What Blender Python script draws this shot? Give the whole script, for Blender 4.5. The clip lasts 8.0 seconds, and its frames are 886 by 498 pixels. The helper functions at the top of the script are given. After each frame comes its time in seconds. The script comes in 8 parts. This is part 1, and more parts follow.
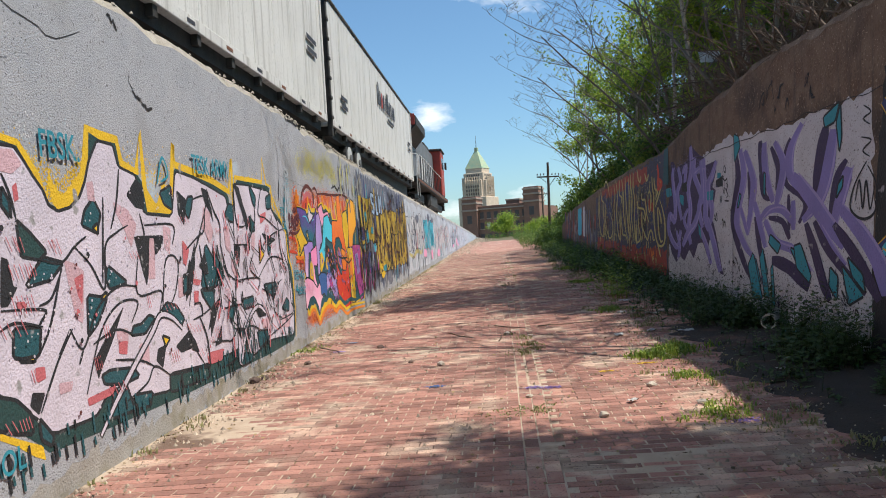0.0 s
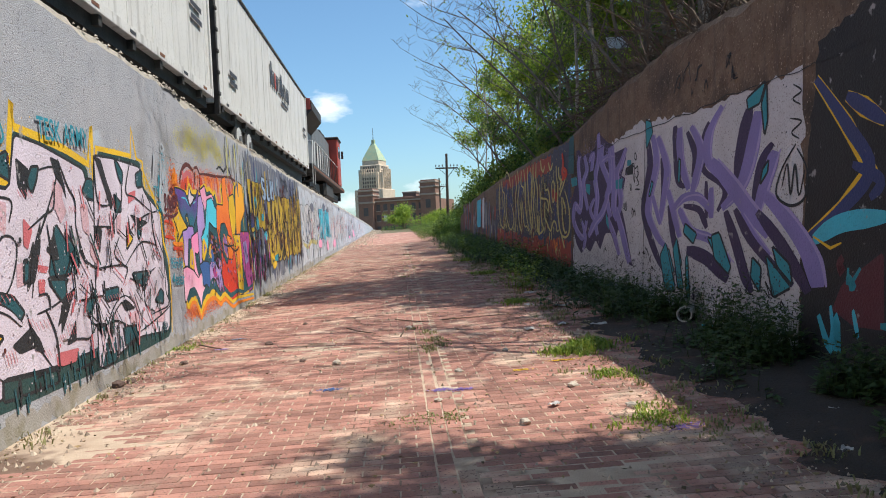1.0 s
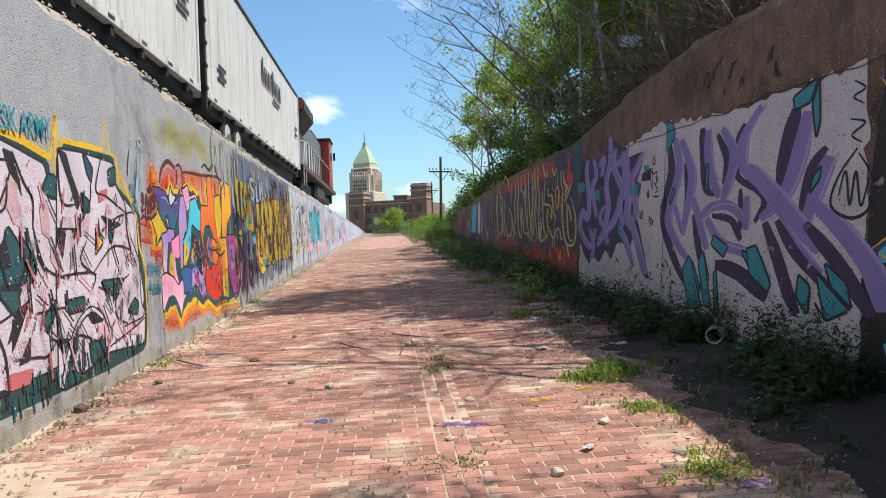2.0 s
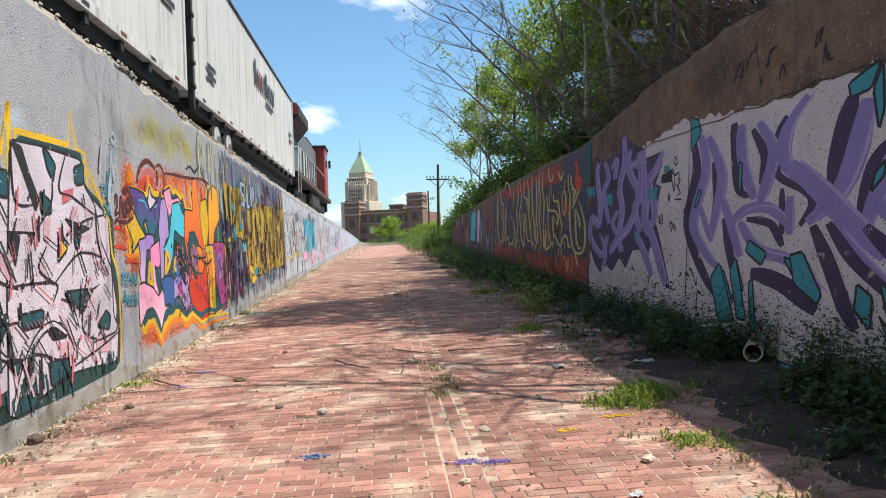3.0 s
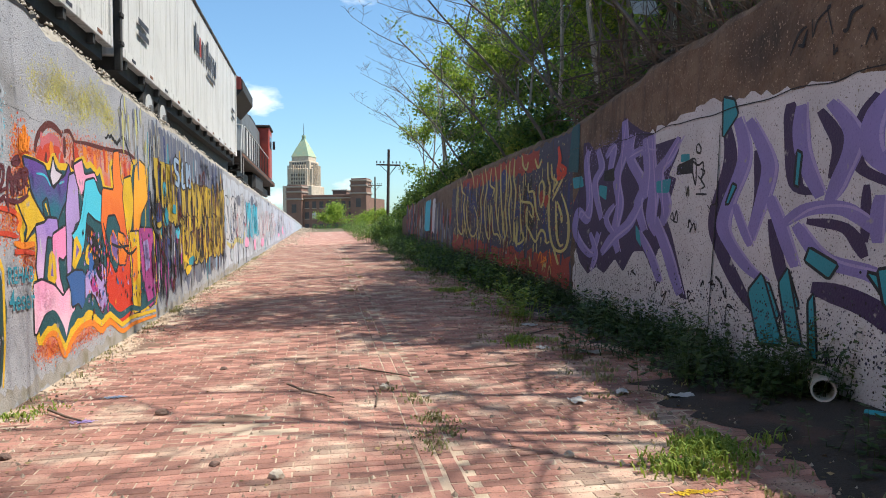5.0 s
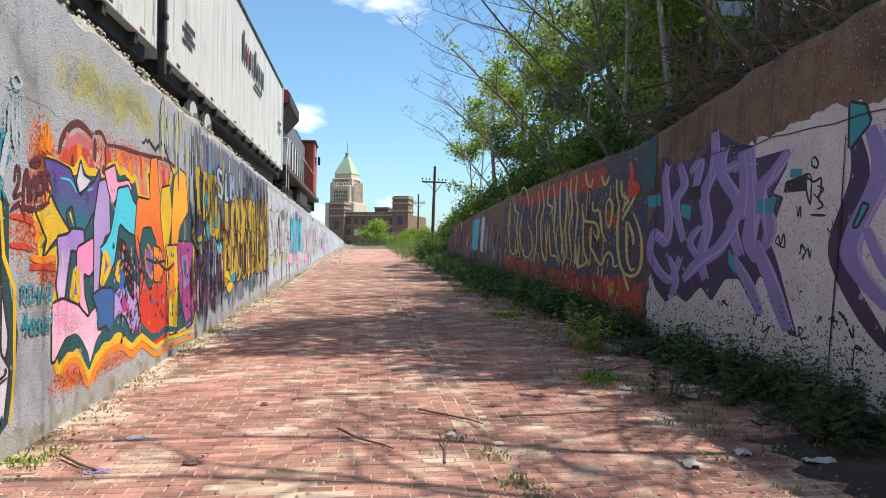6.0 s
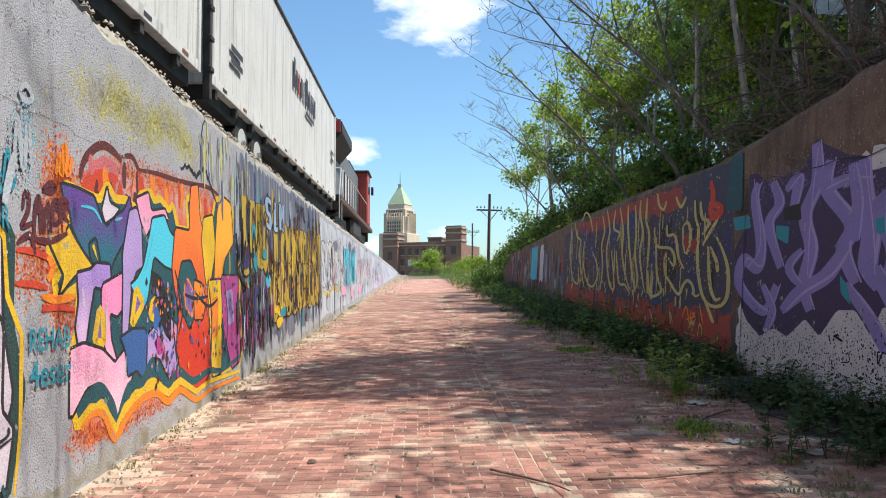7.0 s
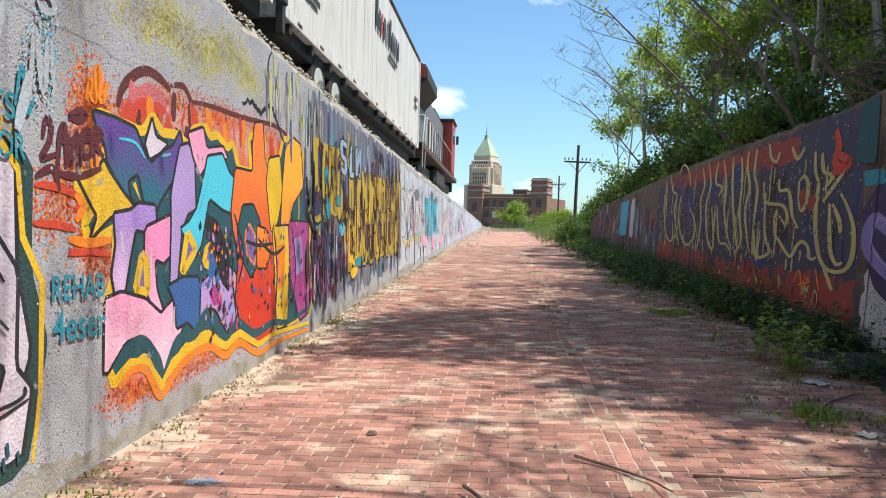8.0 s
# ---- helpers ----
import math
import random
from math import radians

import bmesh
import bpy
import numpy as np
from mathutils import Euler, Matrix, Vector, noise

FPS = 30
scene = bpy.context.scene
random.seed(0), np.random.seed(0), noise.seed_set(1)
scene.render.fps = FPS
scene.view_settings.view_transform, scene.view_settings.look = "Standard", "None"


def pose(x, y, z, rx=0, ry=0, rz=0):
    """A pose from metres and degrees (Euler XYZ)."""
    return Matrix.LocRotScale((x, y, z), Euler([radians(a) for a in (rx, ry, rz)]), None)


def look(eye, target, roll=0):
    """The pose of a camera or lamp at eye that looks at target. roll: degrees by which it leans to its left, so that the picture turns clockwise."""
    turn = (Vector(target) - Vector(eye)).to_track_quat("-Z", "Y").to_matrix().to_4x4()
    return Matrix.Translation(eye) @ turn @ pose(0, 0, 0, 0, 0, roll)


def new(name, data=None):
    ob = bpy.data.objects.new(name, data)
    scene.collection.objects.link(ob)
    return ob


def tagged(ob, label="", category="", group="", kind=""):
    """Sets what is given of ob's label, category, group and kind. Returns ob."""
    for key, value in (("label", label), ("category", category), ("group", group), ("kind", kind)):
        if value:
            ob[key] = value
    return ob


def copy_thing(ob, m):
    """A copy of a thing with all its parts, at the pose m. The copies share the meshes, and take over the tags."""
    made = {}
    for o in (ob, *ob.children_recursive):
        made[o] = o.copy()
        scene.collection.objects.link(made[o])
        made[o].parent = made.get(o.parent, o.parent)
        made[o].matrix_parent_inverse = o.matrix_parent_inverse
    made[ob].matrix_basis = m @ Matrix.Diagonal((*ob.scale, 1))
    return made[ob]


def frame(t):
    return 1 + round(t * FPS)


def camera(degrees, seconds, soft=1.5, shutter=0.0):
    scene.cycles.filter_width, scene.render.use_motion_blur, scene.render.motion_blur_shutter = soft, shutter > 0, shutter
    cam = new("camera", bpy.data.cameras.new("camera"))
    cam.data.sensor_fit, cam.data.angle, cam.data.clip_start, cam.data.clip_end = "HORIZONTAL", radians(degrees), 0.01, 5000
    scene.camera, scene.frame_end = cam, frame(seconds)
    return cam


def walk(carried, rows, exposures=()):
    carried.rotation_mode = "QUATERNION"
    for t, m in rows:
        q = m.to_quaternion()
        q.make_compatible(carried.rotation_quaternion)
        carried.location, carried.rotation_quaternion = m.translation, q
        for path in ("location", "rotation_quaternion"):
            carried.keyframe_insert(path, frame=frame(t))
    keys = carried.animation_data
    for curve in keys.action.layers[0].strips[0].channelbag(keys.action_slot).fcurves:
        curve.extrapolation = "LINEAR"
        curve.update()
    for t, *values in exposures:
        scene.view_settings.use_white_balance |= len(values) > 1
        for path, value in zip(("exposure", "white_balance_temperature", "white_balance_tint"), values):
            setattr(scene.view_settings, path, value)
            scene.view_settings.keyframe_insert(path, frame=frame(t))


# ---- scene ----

cam = camera(58.7, 8.0, soft=1.0)
PATH = [
    (0, (0.722, 1.414, 1.639), (0.354, 6.401, 1.614), -3.41),
    (0.5, (0.707, 1.850, 1.570), (0.551, 6.847, 1.482), -2.96),
    (1, (0.635, 2.329, 1.561), (0.922, 7.320, 1.455), -2.78),
    (1.5, (0.609, 2.764, 1.589), (0.891, 7.755, 1.511), -1.97),
    (1.7, (0.567, 2.946, 1.624), (0.869, 7.936, 1.526), -1.88),
    (2.8, (0.476, 3.962, 1.557), (0.934, 8.941, 1.542), -2.12),
    (3, (0.470, 4.116, 1.577), (0.853, 9.102, 1.553), -1.90),
    (3.5, (0.410, 4.548, 1.593), (0.781, 9.534, 1.533), 0.00),
    (4, (0.350, 5.011, 1.647), (0.925, 9.978, 1.636), 0.14),
    (4.5, (0.334, 5.452, 1.636), (0.792, 10.431, 1.624), 0.48),
    (5, (0.228, 5.911, 1.669), (0.975, 10.853, 1.561), -0.31),
    (5.2, (0.233, 6.125, 1.683), (0.757, 11.097, 1.611), -0.24),
    (6.3, (0.024, 7.286, 1.684), (0.511, 12.262, 1.699), 1.07),
    (6.5, (0.013, 7.481, 1.677), (0.456, 12.461, 1.671), 1.08),
    (7, (0.034, 7.916, 1.704), (0.190, 12.910, 1.898), 0.06),
    (7.5, (0.022, 8.324, 1.709), (0.045, 13.323, 1.811), 3.59),
    (8, (0.064, 8.754, 1.705), (-0.308, 13.738, 1.585), 1.69),
]
walk(cam, [(t, look(eye, target, roll)) for t, eye, target, roll in PATH],
     exposures=((0, 0.20), (1.5, 0.36), (3, 0.44), (8, 0.53)))

# ---- light ----
SUN_EL, SUN_AZ = radians(63), radians(94)  # azimuth from +y towards +x
world = bpy.data.worlds.new("world")
scene.world = world
world.use_nodes = True
wn, wl = world.node_tree.nodes, world.node_tree.links
sky = wn.new("ShaderNodeTexSky")
sky.sky_type = 'NISHITA'
sky.sun_disc = False
sky.sun_elevation, sky.sun_rotation = SUN_EL, SUN_AZ
sky.air_density, sky.dust_density, sky.ozone_density = 1.0, 0.8, 2.0
tc = wn.new("ShaderNodeTexCoord")
# scattered fair-weather cloud over the blue
stretch = wn.new("ShaderNodeMapping")
stretch.inputs["Scale"].default_value = (1, 1, 2.4)
stretch.inputs["Location"].default_value = (0.31, 0.12, 0.0)
wl.new(tc.outputs["Generated"], stretch.inputs[0])
puff = wn.new("ShaderNodeTexNoise")
puff.inputs["Scale"].default_value, puff.inputs["Detail"].default_value = 16, 9
puff.inputs["Roughness"].default_value = 0.62
wl.new(stretch.outputs[0], puff.inputs["Vector"])


def cloud_bank(az, el, size, grow):
    """A cloud's mask: how near the view direction is to (az, el), broken by the puff noise."""
    d = Vector((math.sin(radians(az)) * math.cos(radians(el)), math.cos(radians(az)) * math.cos(radians(el)), math.sin(radians(el))))
    sub = wn.new("ShaderNodeVectorMath")
    sub.operation = 'SUBTRACT'
    sub.inputs[1].default_value = d
    wl.new(tc.outputs["Generated"], sub.inputs[0])
    sc = wn.new("ShaderNodeVectorMath")
    sc.operation = 'MULTIPLY'
    sc.inputs[1].default_value = (1, 1, 1.7)
    wl.new(sub.outputs[0], sc.inputs[0])
    ln = wn.new("ShaderNodeVectorMath")
    ln.operation = 'LENGTH'
    wl.new(sc.outputs[0], ln.inputs[0])
    near = wn.new("ShaderNodeMapRange")
    near.inputs[1].default_value, near.inputs[2].default_value = 0.0, size
    near.inputs[3].default_value, near.inputs[4].default_value = grow, -0.45
    wl.new(ln.outputs["Value"], near.inputs[0])
    add = wn.new("ShaderNodeMath")
    wl.new(puff.outputs[0], add.inputs[0])
    wl.new(near.outputs[0], add.inputs[1])
    cut = wn.new("ShaderNodeMapRange")
    cut.inputs[1].default_value, cut.inputs[2].default_value = 0.47, 0.92
    wl.new(add.outputs[0], cut.inputs[0])
    return cut.outputs[0]


banks = [cloud_bank(*b) for b in ((-4.3, 9.3, 0.065, 0.42), (1.5, 19.3, 0.15, 0.42), (-3.0, 2.6, 0.085, 0.16), (2.4, 3.2, 0.07, 0.12),
                                  (-40, 30, 0.35, 0.15), (150, 40, 0.5, 0.15), (-120, 35, 0.4, 0.15))]
total = banks[0]
for b in banks[1:]:
    mx = wn.new("ShaderNodeMath")
    mx.operation = 'MAXIMUM'
    wl.new(total, mx.inputs[0])
    wl.new(b, mx.inputs[1])
    total = mx.outputs[0]
skymix = wn.new("ShaderNodeMix")
skymix.data_type = 'RGBA'
wl.new(total, skymix.inputs["Factor"])
tint = wn.new("ShaderNodeMix")
tint.data_type, tint.blend_type = 'RGBA', 'MULTIPLY'
tint.inputs["Factor"].default_value = 1.0
tint.inputs["B"].default_value = (0.90, 1.16, 1.26, 1)
wl.new(sky.outputs[0], tint.inputs["A"])
wl.new(tint.outputs["Result"], skymix.inputs["A"])
skymix.inputs["B"].default_value = (10.5, 10.8, 11.0, 1)
wl.new(skymix.outputs["Result"], wn["Background"].inputs[0])
wn["Background"].inputs[1].default_value = 0.108

sun = new("sun", bpy.data.lights.new("sun", "SUN"))
sun.data.energy, sun.data.angle, sun.data.color = 5.0, radians(0.6), (1, 0.95, 0.87)
sun_dir = Vector((math.sin(SUN_AZ) * math.cos(SUN_EL), math.cos(SUN_AZ) * math.cos(SUN_EL), math.sin(SUN_EL)))
sun.matrix_basis = look(sun_dir * 60, (0, 0, 0))

# ---- materials ----
MATS = {}


def surface(name, c1, c2, rough=0.85, scale=6.0, fine=60.0, bump=0.25, c3=None, cut=(0.55, 0.7), coarse=1.2, metal=0.0, stretch=(1, 1, 1),
            island=0.0, objrand=0.0, bump_scale=None, streak=None, pits=None):
    """Two colours mixed by fine and coarse noise, a third in patches, relief from the fine noise; island and objrand vary single pieces."""
    if name in MATS:
        return MATS[name]
    m = bpy.data.materials.new(name)
    m.use_nodes = True
    n, l = m.node_tree.nodes, m.node_tree.links
    bsdf = n["Principled BSDF"]
    bsdf.inputs["Roughness"].default_value, bsdf.inputs["Metallic"].default_value = rough, metal
    geo = n.new("ShaderNodeNewGeometry")
    mp = n.new("ShaderNodeMapping")
    mp.inputs["Scale"].default_value = stretch
    l.new(geo.outputs["Position"], mp.inputs[0])

    def tex(s, detail=4.0):
        t = n.new("ShaderNodeTexNoise")
        t.inputs["Scale"].default_value, t.inputs["Detail"].default_value = s, detail
        l.new(mp.outputs[0], t.inputs["Vector"])
        return t.outputs[0]

    def ramp(v, a, b):
        r = n.new("ShaderNodeMapRange")
        r.inputs[1].default_value, r.inputs[2].default_value = a, b
        l.new(v, r.inputs[0])
        return r.outputs[0]

    def mix(f, a, b):
        x = n.new("ShaderNodeMix")
        x.data_type = 'RGBA'
        l.new(f, x.inputs["Factor"])
        for v, k in ((a, "A"), (b, "B")):
            if isinstance(v, tuple):
                x.inputs[k].default_value = (*v, 1)
            else:
                l.new(v, x.inputs[k])
        return x.outputs["Result"]

    f1 = tex(fine, 3)
    col = mix(ramp(tex(scale), 0.3, 0.7), c1, c2)
    dark = tuple(v * 0.62 for v in c1)
    col = mix(ramp(f1, 0.56, 0.8), col, dark)
    if c3:
        col = mix(ramp(tex(coarse, 6), *cut), col, c3)
    if pits:
        col = mix(ramp(tex(pits[0], 2), pits[1], pits[1] + 0.04), col, pits[2])
    if streak:
        mp2 = n.new("ShaderNodeMapping")
        mp2.inputs["Scale"].default_value = (5, 5, 0.25)
        l.new(geo.outputs["Position"], mp2.inputs[0])
        t = n.new("ShaderNodeTexNoise")
        t.inputs["Scale"].default_value, t.inputs["Detail"].default_value = 1.6, 5
        l.new(mp2.outputs[0], t.inputs["Vector"])
        col = mix(ramp(t.outputs[0], 0.52, 0.78), col, streak)
    if island or objrand:
        hsv = n.new("ShaderNodeHueSaturation")
        src = geo.outputs["Random Per Island"] if island else n.new("ShaderNodeObjectInfo").outputs["Random"]
        k = island or objrand
        r = n.new("ShaderNodeMapRange")
        r.inputs[3].default_value, r.inputs[4].default_value = 1 - k, 1 + k
        l.new(src, r.inputs[0])
        l.new(r.outputs[0], hsv.inputs["Value"])
        l.new(col, hsv.inputs["Color"])
        col = hsv.outputs[0]
    l.new(col, bsdf.inputs["Base Color"])
    if bump:
        b = n.new("ShaderNodeBump")
        b.inputs["Strength"].default_value, b.inputs["Distance"].default_value = bump, 0.02
        l.new(tex(bump_scale or fine, 6), b.inputs["Height"])
        l.new(b.outputs[0], bsdf.inputs["Normal"])
    MATS[name] = m
    return m


CONCRETE = surface("grey_concrete", (0.33, 0.345, 0.375), (0.39, 0.395, 0.42), 0.92, 3, 70, 0.5, (0.25, 0.25, 0.25), (0.58, 0.75), 0.9, bump_scale=75, pits=(42, 0.645, (0.13, 0.13, 0.13)))
BROWN_CONCRETE = surface("brown_concrete", (0.13, 0.082, 0.053), (0.19, 0.135, 0.095), 0.95, 4.5, 30, 0.9, (0.06, 0.045, 0.035), (0.5, 0.68), 1.1, bump_scale=26, streak=(0.08, 0.06, 0.048), pits=(38, 0.64, (0.34, 0.26, 0.19)))
RUBBLE = surface("broken_concrete", (0.42, 0.38, 0.32), (0.30, 0.27, 0.22), 0.95, 9, 40, 0.8)
BRICK = surface("red_paving_brick", (0.375, 0.185, 0.138), (0.28, 0.13, 0.098), 0.88, 5, 70, 0.5, (0.54, 0.41, 0.30), (0.50, 0.72), 2.2, island=0.34, pits=(55, 0.62, (0.15, 0.09, 0.07)))
BRICK_PART = surface("red_paving_brick_single", (0.375, 0.185, 0.138), (0.28, 0.13, 0.098), 0.88, 5, 70, 0.5, (0.54, 0.41, 0.30), (0.50, 0.72), 2.2, objrand=0.34, pits=(55, 0.62, (0.15, 0.09, 0.07)))
SAND = surface("joint_sand", (0.54, 0.43, 0.32), (0.42, 0.31, 0.22), 0.98, 4, 90, 0.6, (0.16, 0.10, 0.07), (0.50, 0.60), 1.7)
SOIL = surface("dry_soil", (0.20, 0.15, 0.09), (0.10, 0.09, 0.045), 0.98, 2, 40, 0.6, (0.07, 0.09, 0.03), (0.5, 0.65), 0.5)
# soil colour pulled near black so it carries the east wall's shade
SHADE_SOIL = surface("shade_darkened_soil", (0.05, 0.035, 0.026), (0.032, 0.025, 0.018), 0.95, 4, 50, 0.8, (0.10, 0.055, 0.04), (0.55, 0.7), 2.5)
GRAVEL = surface("ballast_gravel", (0.30, 0.28, 0.25), (0.18, 0.165, 0.15), 0.95, 12, 30, 0.9)
STONE = surface("pale_stone", (0.55, 0.49, 0.40), (0.40, 0.34, 0.27), 0.9, 9, 60, 0.4)
DARKSTONE = surface("dark_stone", (0.10, 0.07, 0.055), (0.16, 0.10, 0.08), 0.9, 9, 60, 0.4)
TWIG = surface("dry_twig", (0.10, 0.07, 0.05), (0.17, 0.125, 0.09), 0.9, 9, 60, 0.3)
BARK = surface("grey_bark", (0.13, 0.105, 0.08), (0.22, 0.185, 0.15), 0.95, 4, 40, 0.7, stretch=(1, 1, 0.3))
BARE = surface("bare_twig_bark", (0.12, 0.10, 0.08), (0.20, 0.17, 0.14), 0.95, 4, 40, 0.4)
GLASS_DARK = surface("dark_window", (0.02, 0.025, 0.03), (0.03, 0.035, 0.04), 0.12, 3, 20, 0)
STEEL_BLACK = surface("grimy_black_steel", (0.022, 0.021, 0.02), (0.05, 0.043, 0.036), 0.7, 5, 40, 0.3)
STEEL_GREY = surface("worn_grey_steel", (0.16, 0.16, 0.16), (0.10, 0.095, 0.09), 0.55, 3, 40, 0.2, (0.2, 0.1, 0.06), (0.62, 0.75), 2)
WHITE_STEEL = surface("weathered_white_panel", (0.70, 0.69, 0.66), (0.62, 0.61, 0.58), 0.6, 1.2, 30, 0.08, (0.45, 0.42, 0.37), (0.62, 0.85), 1.0, streak=(0.31, 0.29, 0.26))
RED_STEEL = surface("faded_red_paint", (0.42, 0.060, 0.035), (0.30, 0.045, 0.03), 0.6, 3, 30, 0.1, (0.12, 0.05, 0.04), (0.6, 0.8), 1.5)
RUST = surface("rust", (0.25, 0.10, 0.05), (0.14, 0.06, 0.035), 0.9, 6, 50, 0.4)
HAND_RAIL = surface("pale_handrail", (0.55, 0.55, 0.53), (0.45, 0.45, 0.43), 0.5, 6, 50, 0)
INK = surface("dark_lettering", (0.03, 0.035, 0.05), (0.05, 0.05, 0.06), 0.7, 8, 50, 0)
PALE_INK = surface("pale_lettering", (0.6, 0.58, 0.55), (0.5, 0.48, 0.45), 0.7, 8, 50, 0)
TOWER_STONE = surface("tan_limestone", (0.66, 0.54, 0.41), (0.58, 0.47, 0.35), 0.9, 0.25, 3, 0, streak=(0.33, 0.24, 0.17))
TOWER_DARK = surface("dark_tower_window", (0.07, 0.06, 0.055), (0.11, 0.09, 0.08), 0.6, 0.3, 3, 0)
COPPER = surface("green_copper_roof", (0.30, 0.45, 0.31), (0.47, 0.47, 0.28), 0.8, 0.4, 3, 0)
FORT_BRICK = surface("brown_brick_facade", (0.22, 0.12, 0.085), (0.28, 0.155, 0.11), 0.9, 0.6, 5, 0)
FORT_STONE = surface("pale_band_stone", (0.42, 0.33, 0.26), (0.36, 0.28, 0.22), 0.9, 0.6, 5, 0)
POLE_WOOD = surface("dark_pole_wood", (0.06, 0.045, 0.035), (0.09, 0.07, 0.05), 0.9, 3, 30, 0)
PVC = surface("white_pipe", (0.62, 0.60, 0.55), (0.5, 0.48, 0.43), 0.6, 8, 50, 0.1)


def leaf_material(name, c1, c2, glow=0.45):
    m = bpy.data.materials.new(name)
    m.use_nodes = True
    n, l = m.node_tree.nodes, m.node_tree.links
    out, bsdf = n["Material Output"], n["Principled BSDF"]
    geo = n.new("ShaderNodeNewGeometry")
    x = n.new("ShaderNodeMix")
    x.data_type = 'RGBA'
    l.new(geo.outputs["Random Per Island"], x.inputs["Factor"])
    x.inputs["A"].default_value, x.inputs["B"].default_value = (*c1, 1), (*c2, 1)
    l.new(x.outputs["Result"], bsdf.inputs["Base Color"])
    bsdf.inputs["Roughness"].default_value = 0.55
    tr = n.new("ShaderNodeBsdfTranslucent")
    l.new(x.outputs["Result"], tr.inputs[0])
    ms = n.new("ShaderNodeMixShader")
    ms.inputs[0].default_value = glow
    l.new(bsdf.outputs[0], ms.inputs[1])
    l.new(tr.outputs[0], ms.inputs[2])
    l.new(ms.outputs[0], out.inputs[0])
    MATS[name] = m
    return m


LEAF = leaf_material("green_leaves", (0.10, 0.20, 0.025), (0.46, 0.56, 0.07))
LEAF_DARK = leaf_material("dark_green_leaves", (0.035, 0.09, 0.02), (0.20, 0.30, 0.05))
LEAF_YELLOW = leaf_material("yellow_green_leaves", (0.30, 0.36, 0.05), (0.45, 0.46, 0.09))
WEED = leaf_material("weed_leaves", (0.035, 0.07, 0.02), (0.09, 0.14, 0.035), 0.3)
GRASS = leaf_material("bright_grass", (0.13, 0.24, 0.03), (0.36, 0.42, 0.07), 0.35)
DRY = leaf_material("dry_grass", (0.30, 0.26, 0.12), (0.22, 0.24, 0.09), 0.3)

PAINT = dict(black=(0.012, 0.014, 0.018), teal=(0.01, 0.085, 0.105), darkgreen=(0.012, 0.055, 0.052), yellow=(0.80, 0.50, 0.015),
             violetblue=(0.045, 0.045, 0.20), lavender=(0.42, 0.30, 0.62), pink=(0.86, 0.36, 0.55), cyan=(0.06, 0.50, 0.66),
             violet=(0.20, 0.12, 0.36), blue=(0.03, 0.12, 0.36), red=(0.62, 0.055, 0.018), orange=(0.86, 0.24, 0.012), magenta=(0.42, 0.05, 0.25),
             darkred=(0.11, 0.018, 0.014), rose=(0.58, 0.14, 0.16), lilac=(0.67, 0.60, 0.69), roselilac=(0.62, 0.40, 0.45), tag=(0.10, 0.012, 0.02),
             purple=(0.24, 0.20, 0.48), palepurple=(0.38, 0.31, 0.58), darkpurple=(0.045, 0.025, 0.085), teal2=(0.025, 0.29, 0.36), navy=(0.03, 0.045, 0.16), maroon=(0.10, 0.018, 0.028),
             white=(0.58, 0.57, 0.60), slate=(0.05, 0.05, 0.09), palegold=(0.56, 0.48, 0.18), ochre=(0.50, 0.34, 0.03), brightwhite=(0.58, 0.58, 0.60),
             skyblue=(0.30, 0.42, 0.58), tealink=(0.02, 0.27, 0.36), offblack=(0.012, 0.011, 0.012), brick=(0.34, 0.045, 0.025))
WORN = dict(white=0.5, purple=0.36, lilac=0.30, roselilac=0.3, ochre=0.3, slate=0.3)


def paint(colour):
    """Spray paint on concrete: slightly uneven, worn through in small spots."""
    name = colour + "_spray_paint"
    if name in MATS:
        return MATS[name]
    c = PAINT[colour]
    c2 = tuple(v * 0.78 + 0.012 for v in c)
    worn = (0.20, 0.17, 0.15) if colour == "white" else (0.30, 0.29, 0.29)
    cut = (0.60, 0.68) if colour == "white" else (0.66, 0.72)
    return surface(name, c, c2, 0.75, 2.2, 45, 0.45, worn, cut, 52 if colour == "white" else 7, bump_scale=50)


def haze_paint(name, ca, cb, cc):
    return surface(name, ca, cb, 0.8, 3.5, 40, 0.45, cc, (0.46, 0.66), 2.2, bump_scale=40)


MATS["haze"] = haze_paint("orange_red_spray_haze", (0.72, 0.22, 0.06), (0.62, 0.07, 0.03), (0.52, 0.33, 0.30))
MATS["yellowspray"] = haze_paint("thin_yellow_spray", (0.55, 0.52, 0.12), (0.46, 0.45, 0.20), (0.35, 0.355, 0.37))
MATS["paleblue"] = haze_paint("pale_blue_spray", (0.42, 0.50, 0.56), (0.38, 0.42, 0.46), (0.34, 0.34, 0.36))
MATS["navystreak"] = surface("navy_run_paint", (0.07, 0.09, 0.17), (0.14, 0.15, 0.19), 0.8, 2.5, 40, 0.4, (0.20, 0.21, 0.22), (0.5, 0.62), 2.0, stretch=(1, 3, 0.5), streak=(0.26, 0.26, 0.26))
MATS["goldstreak"] = surface("brown_gold_run_paint", (0.10, 0.04, 0.03), (0.13, 0.10, 0.02), 0.8, 2.5, 40, 0.4, (0.03, 0.03, 0.05), (0.5, 0.62), 2.0, stretch=(1, 3, 0.5))
MATS["whitestreak"] = surface("pale_mixed_paint", (0.52, 0.54, 0.58), (0.38, 0.45, 0.54), 0.8, 1.6, 40, 0.4, (0.30, 0.30, 0.33), (0.52, 0.62), 1.6, stretch=(1, 3, 1), streak=(0.55, 0.56, 0.6))
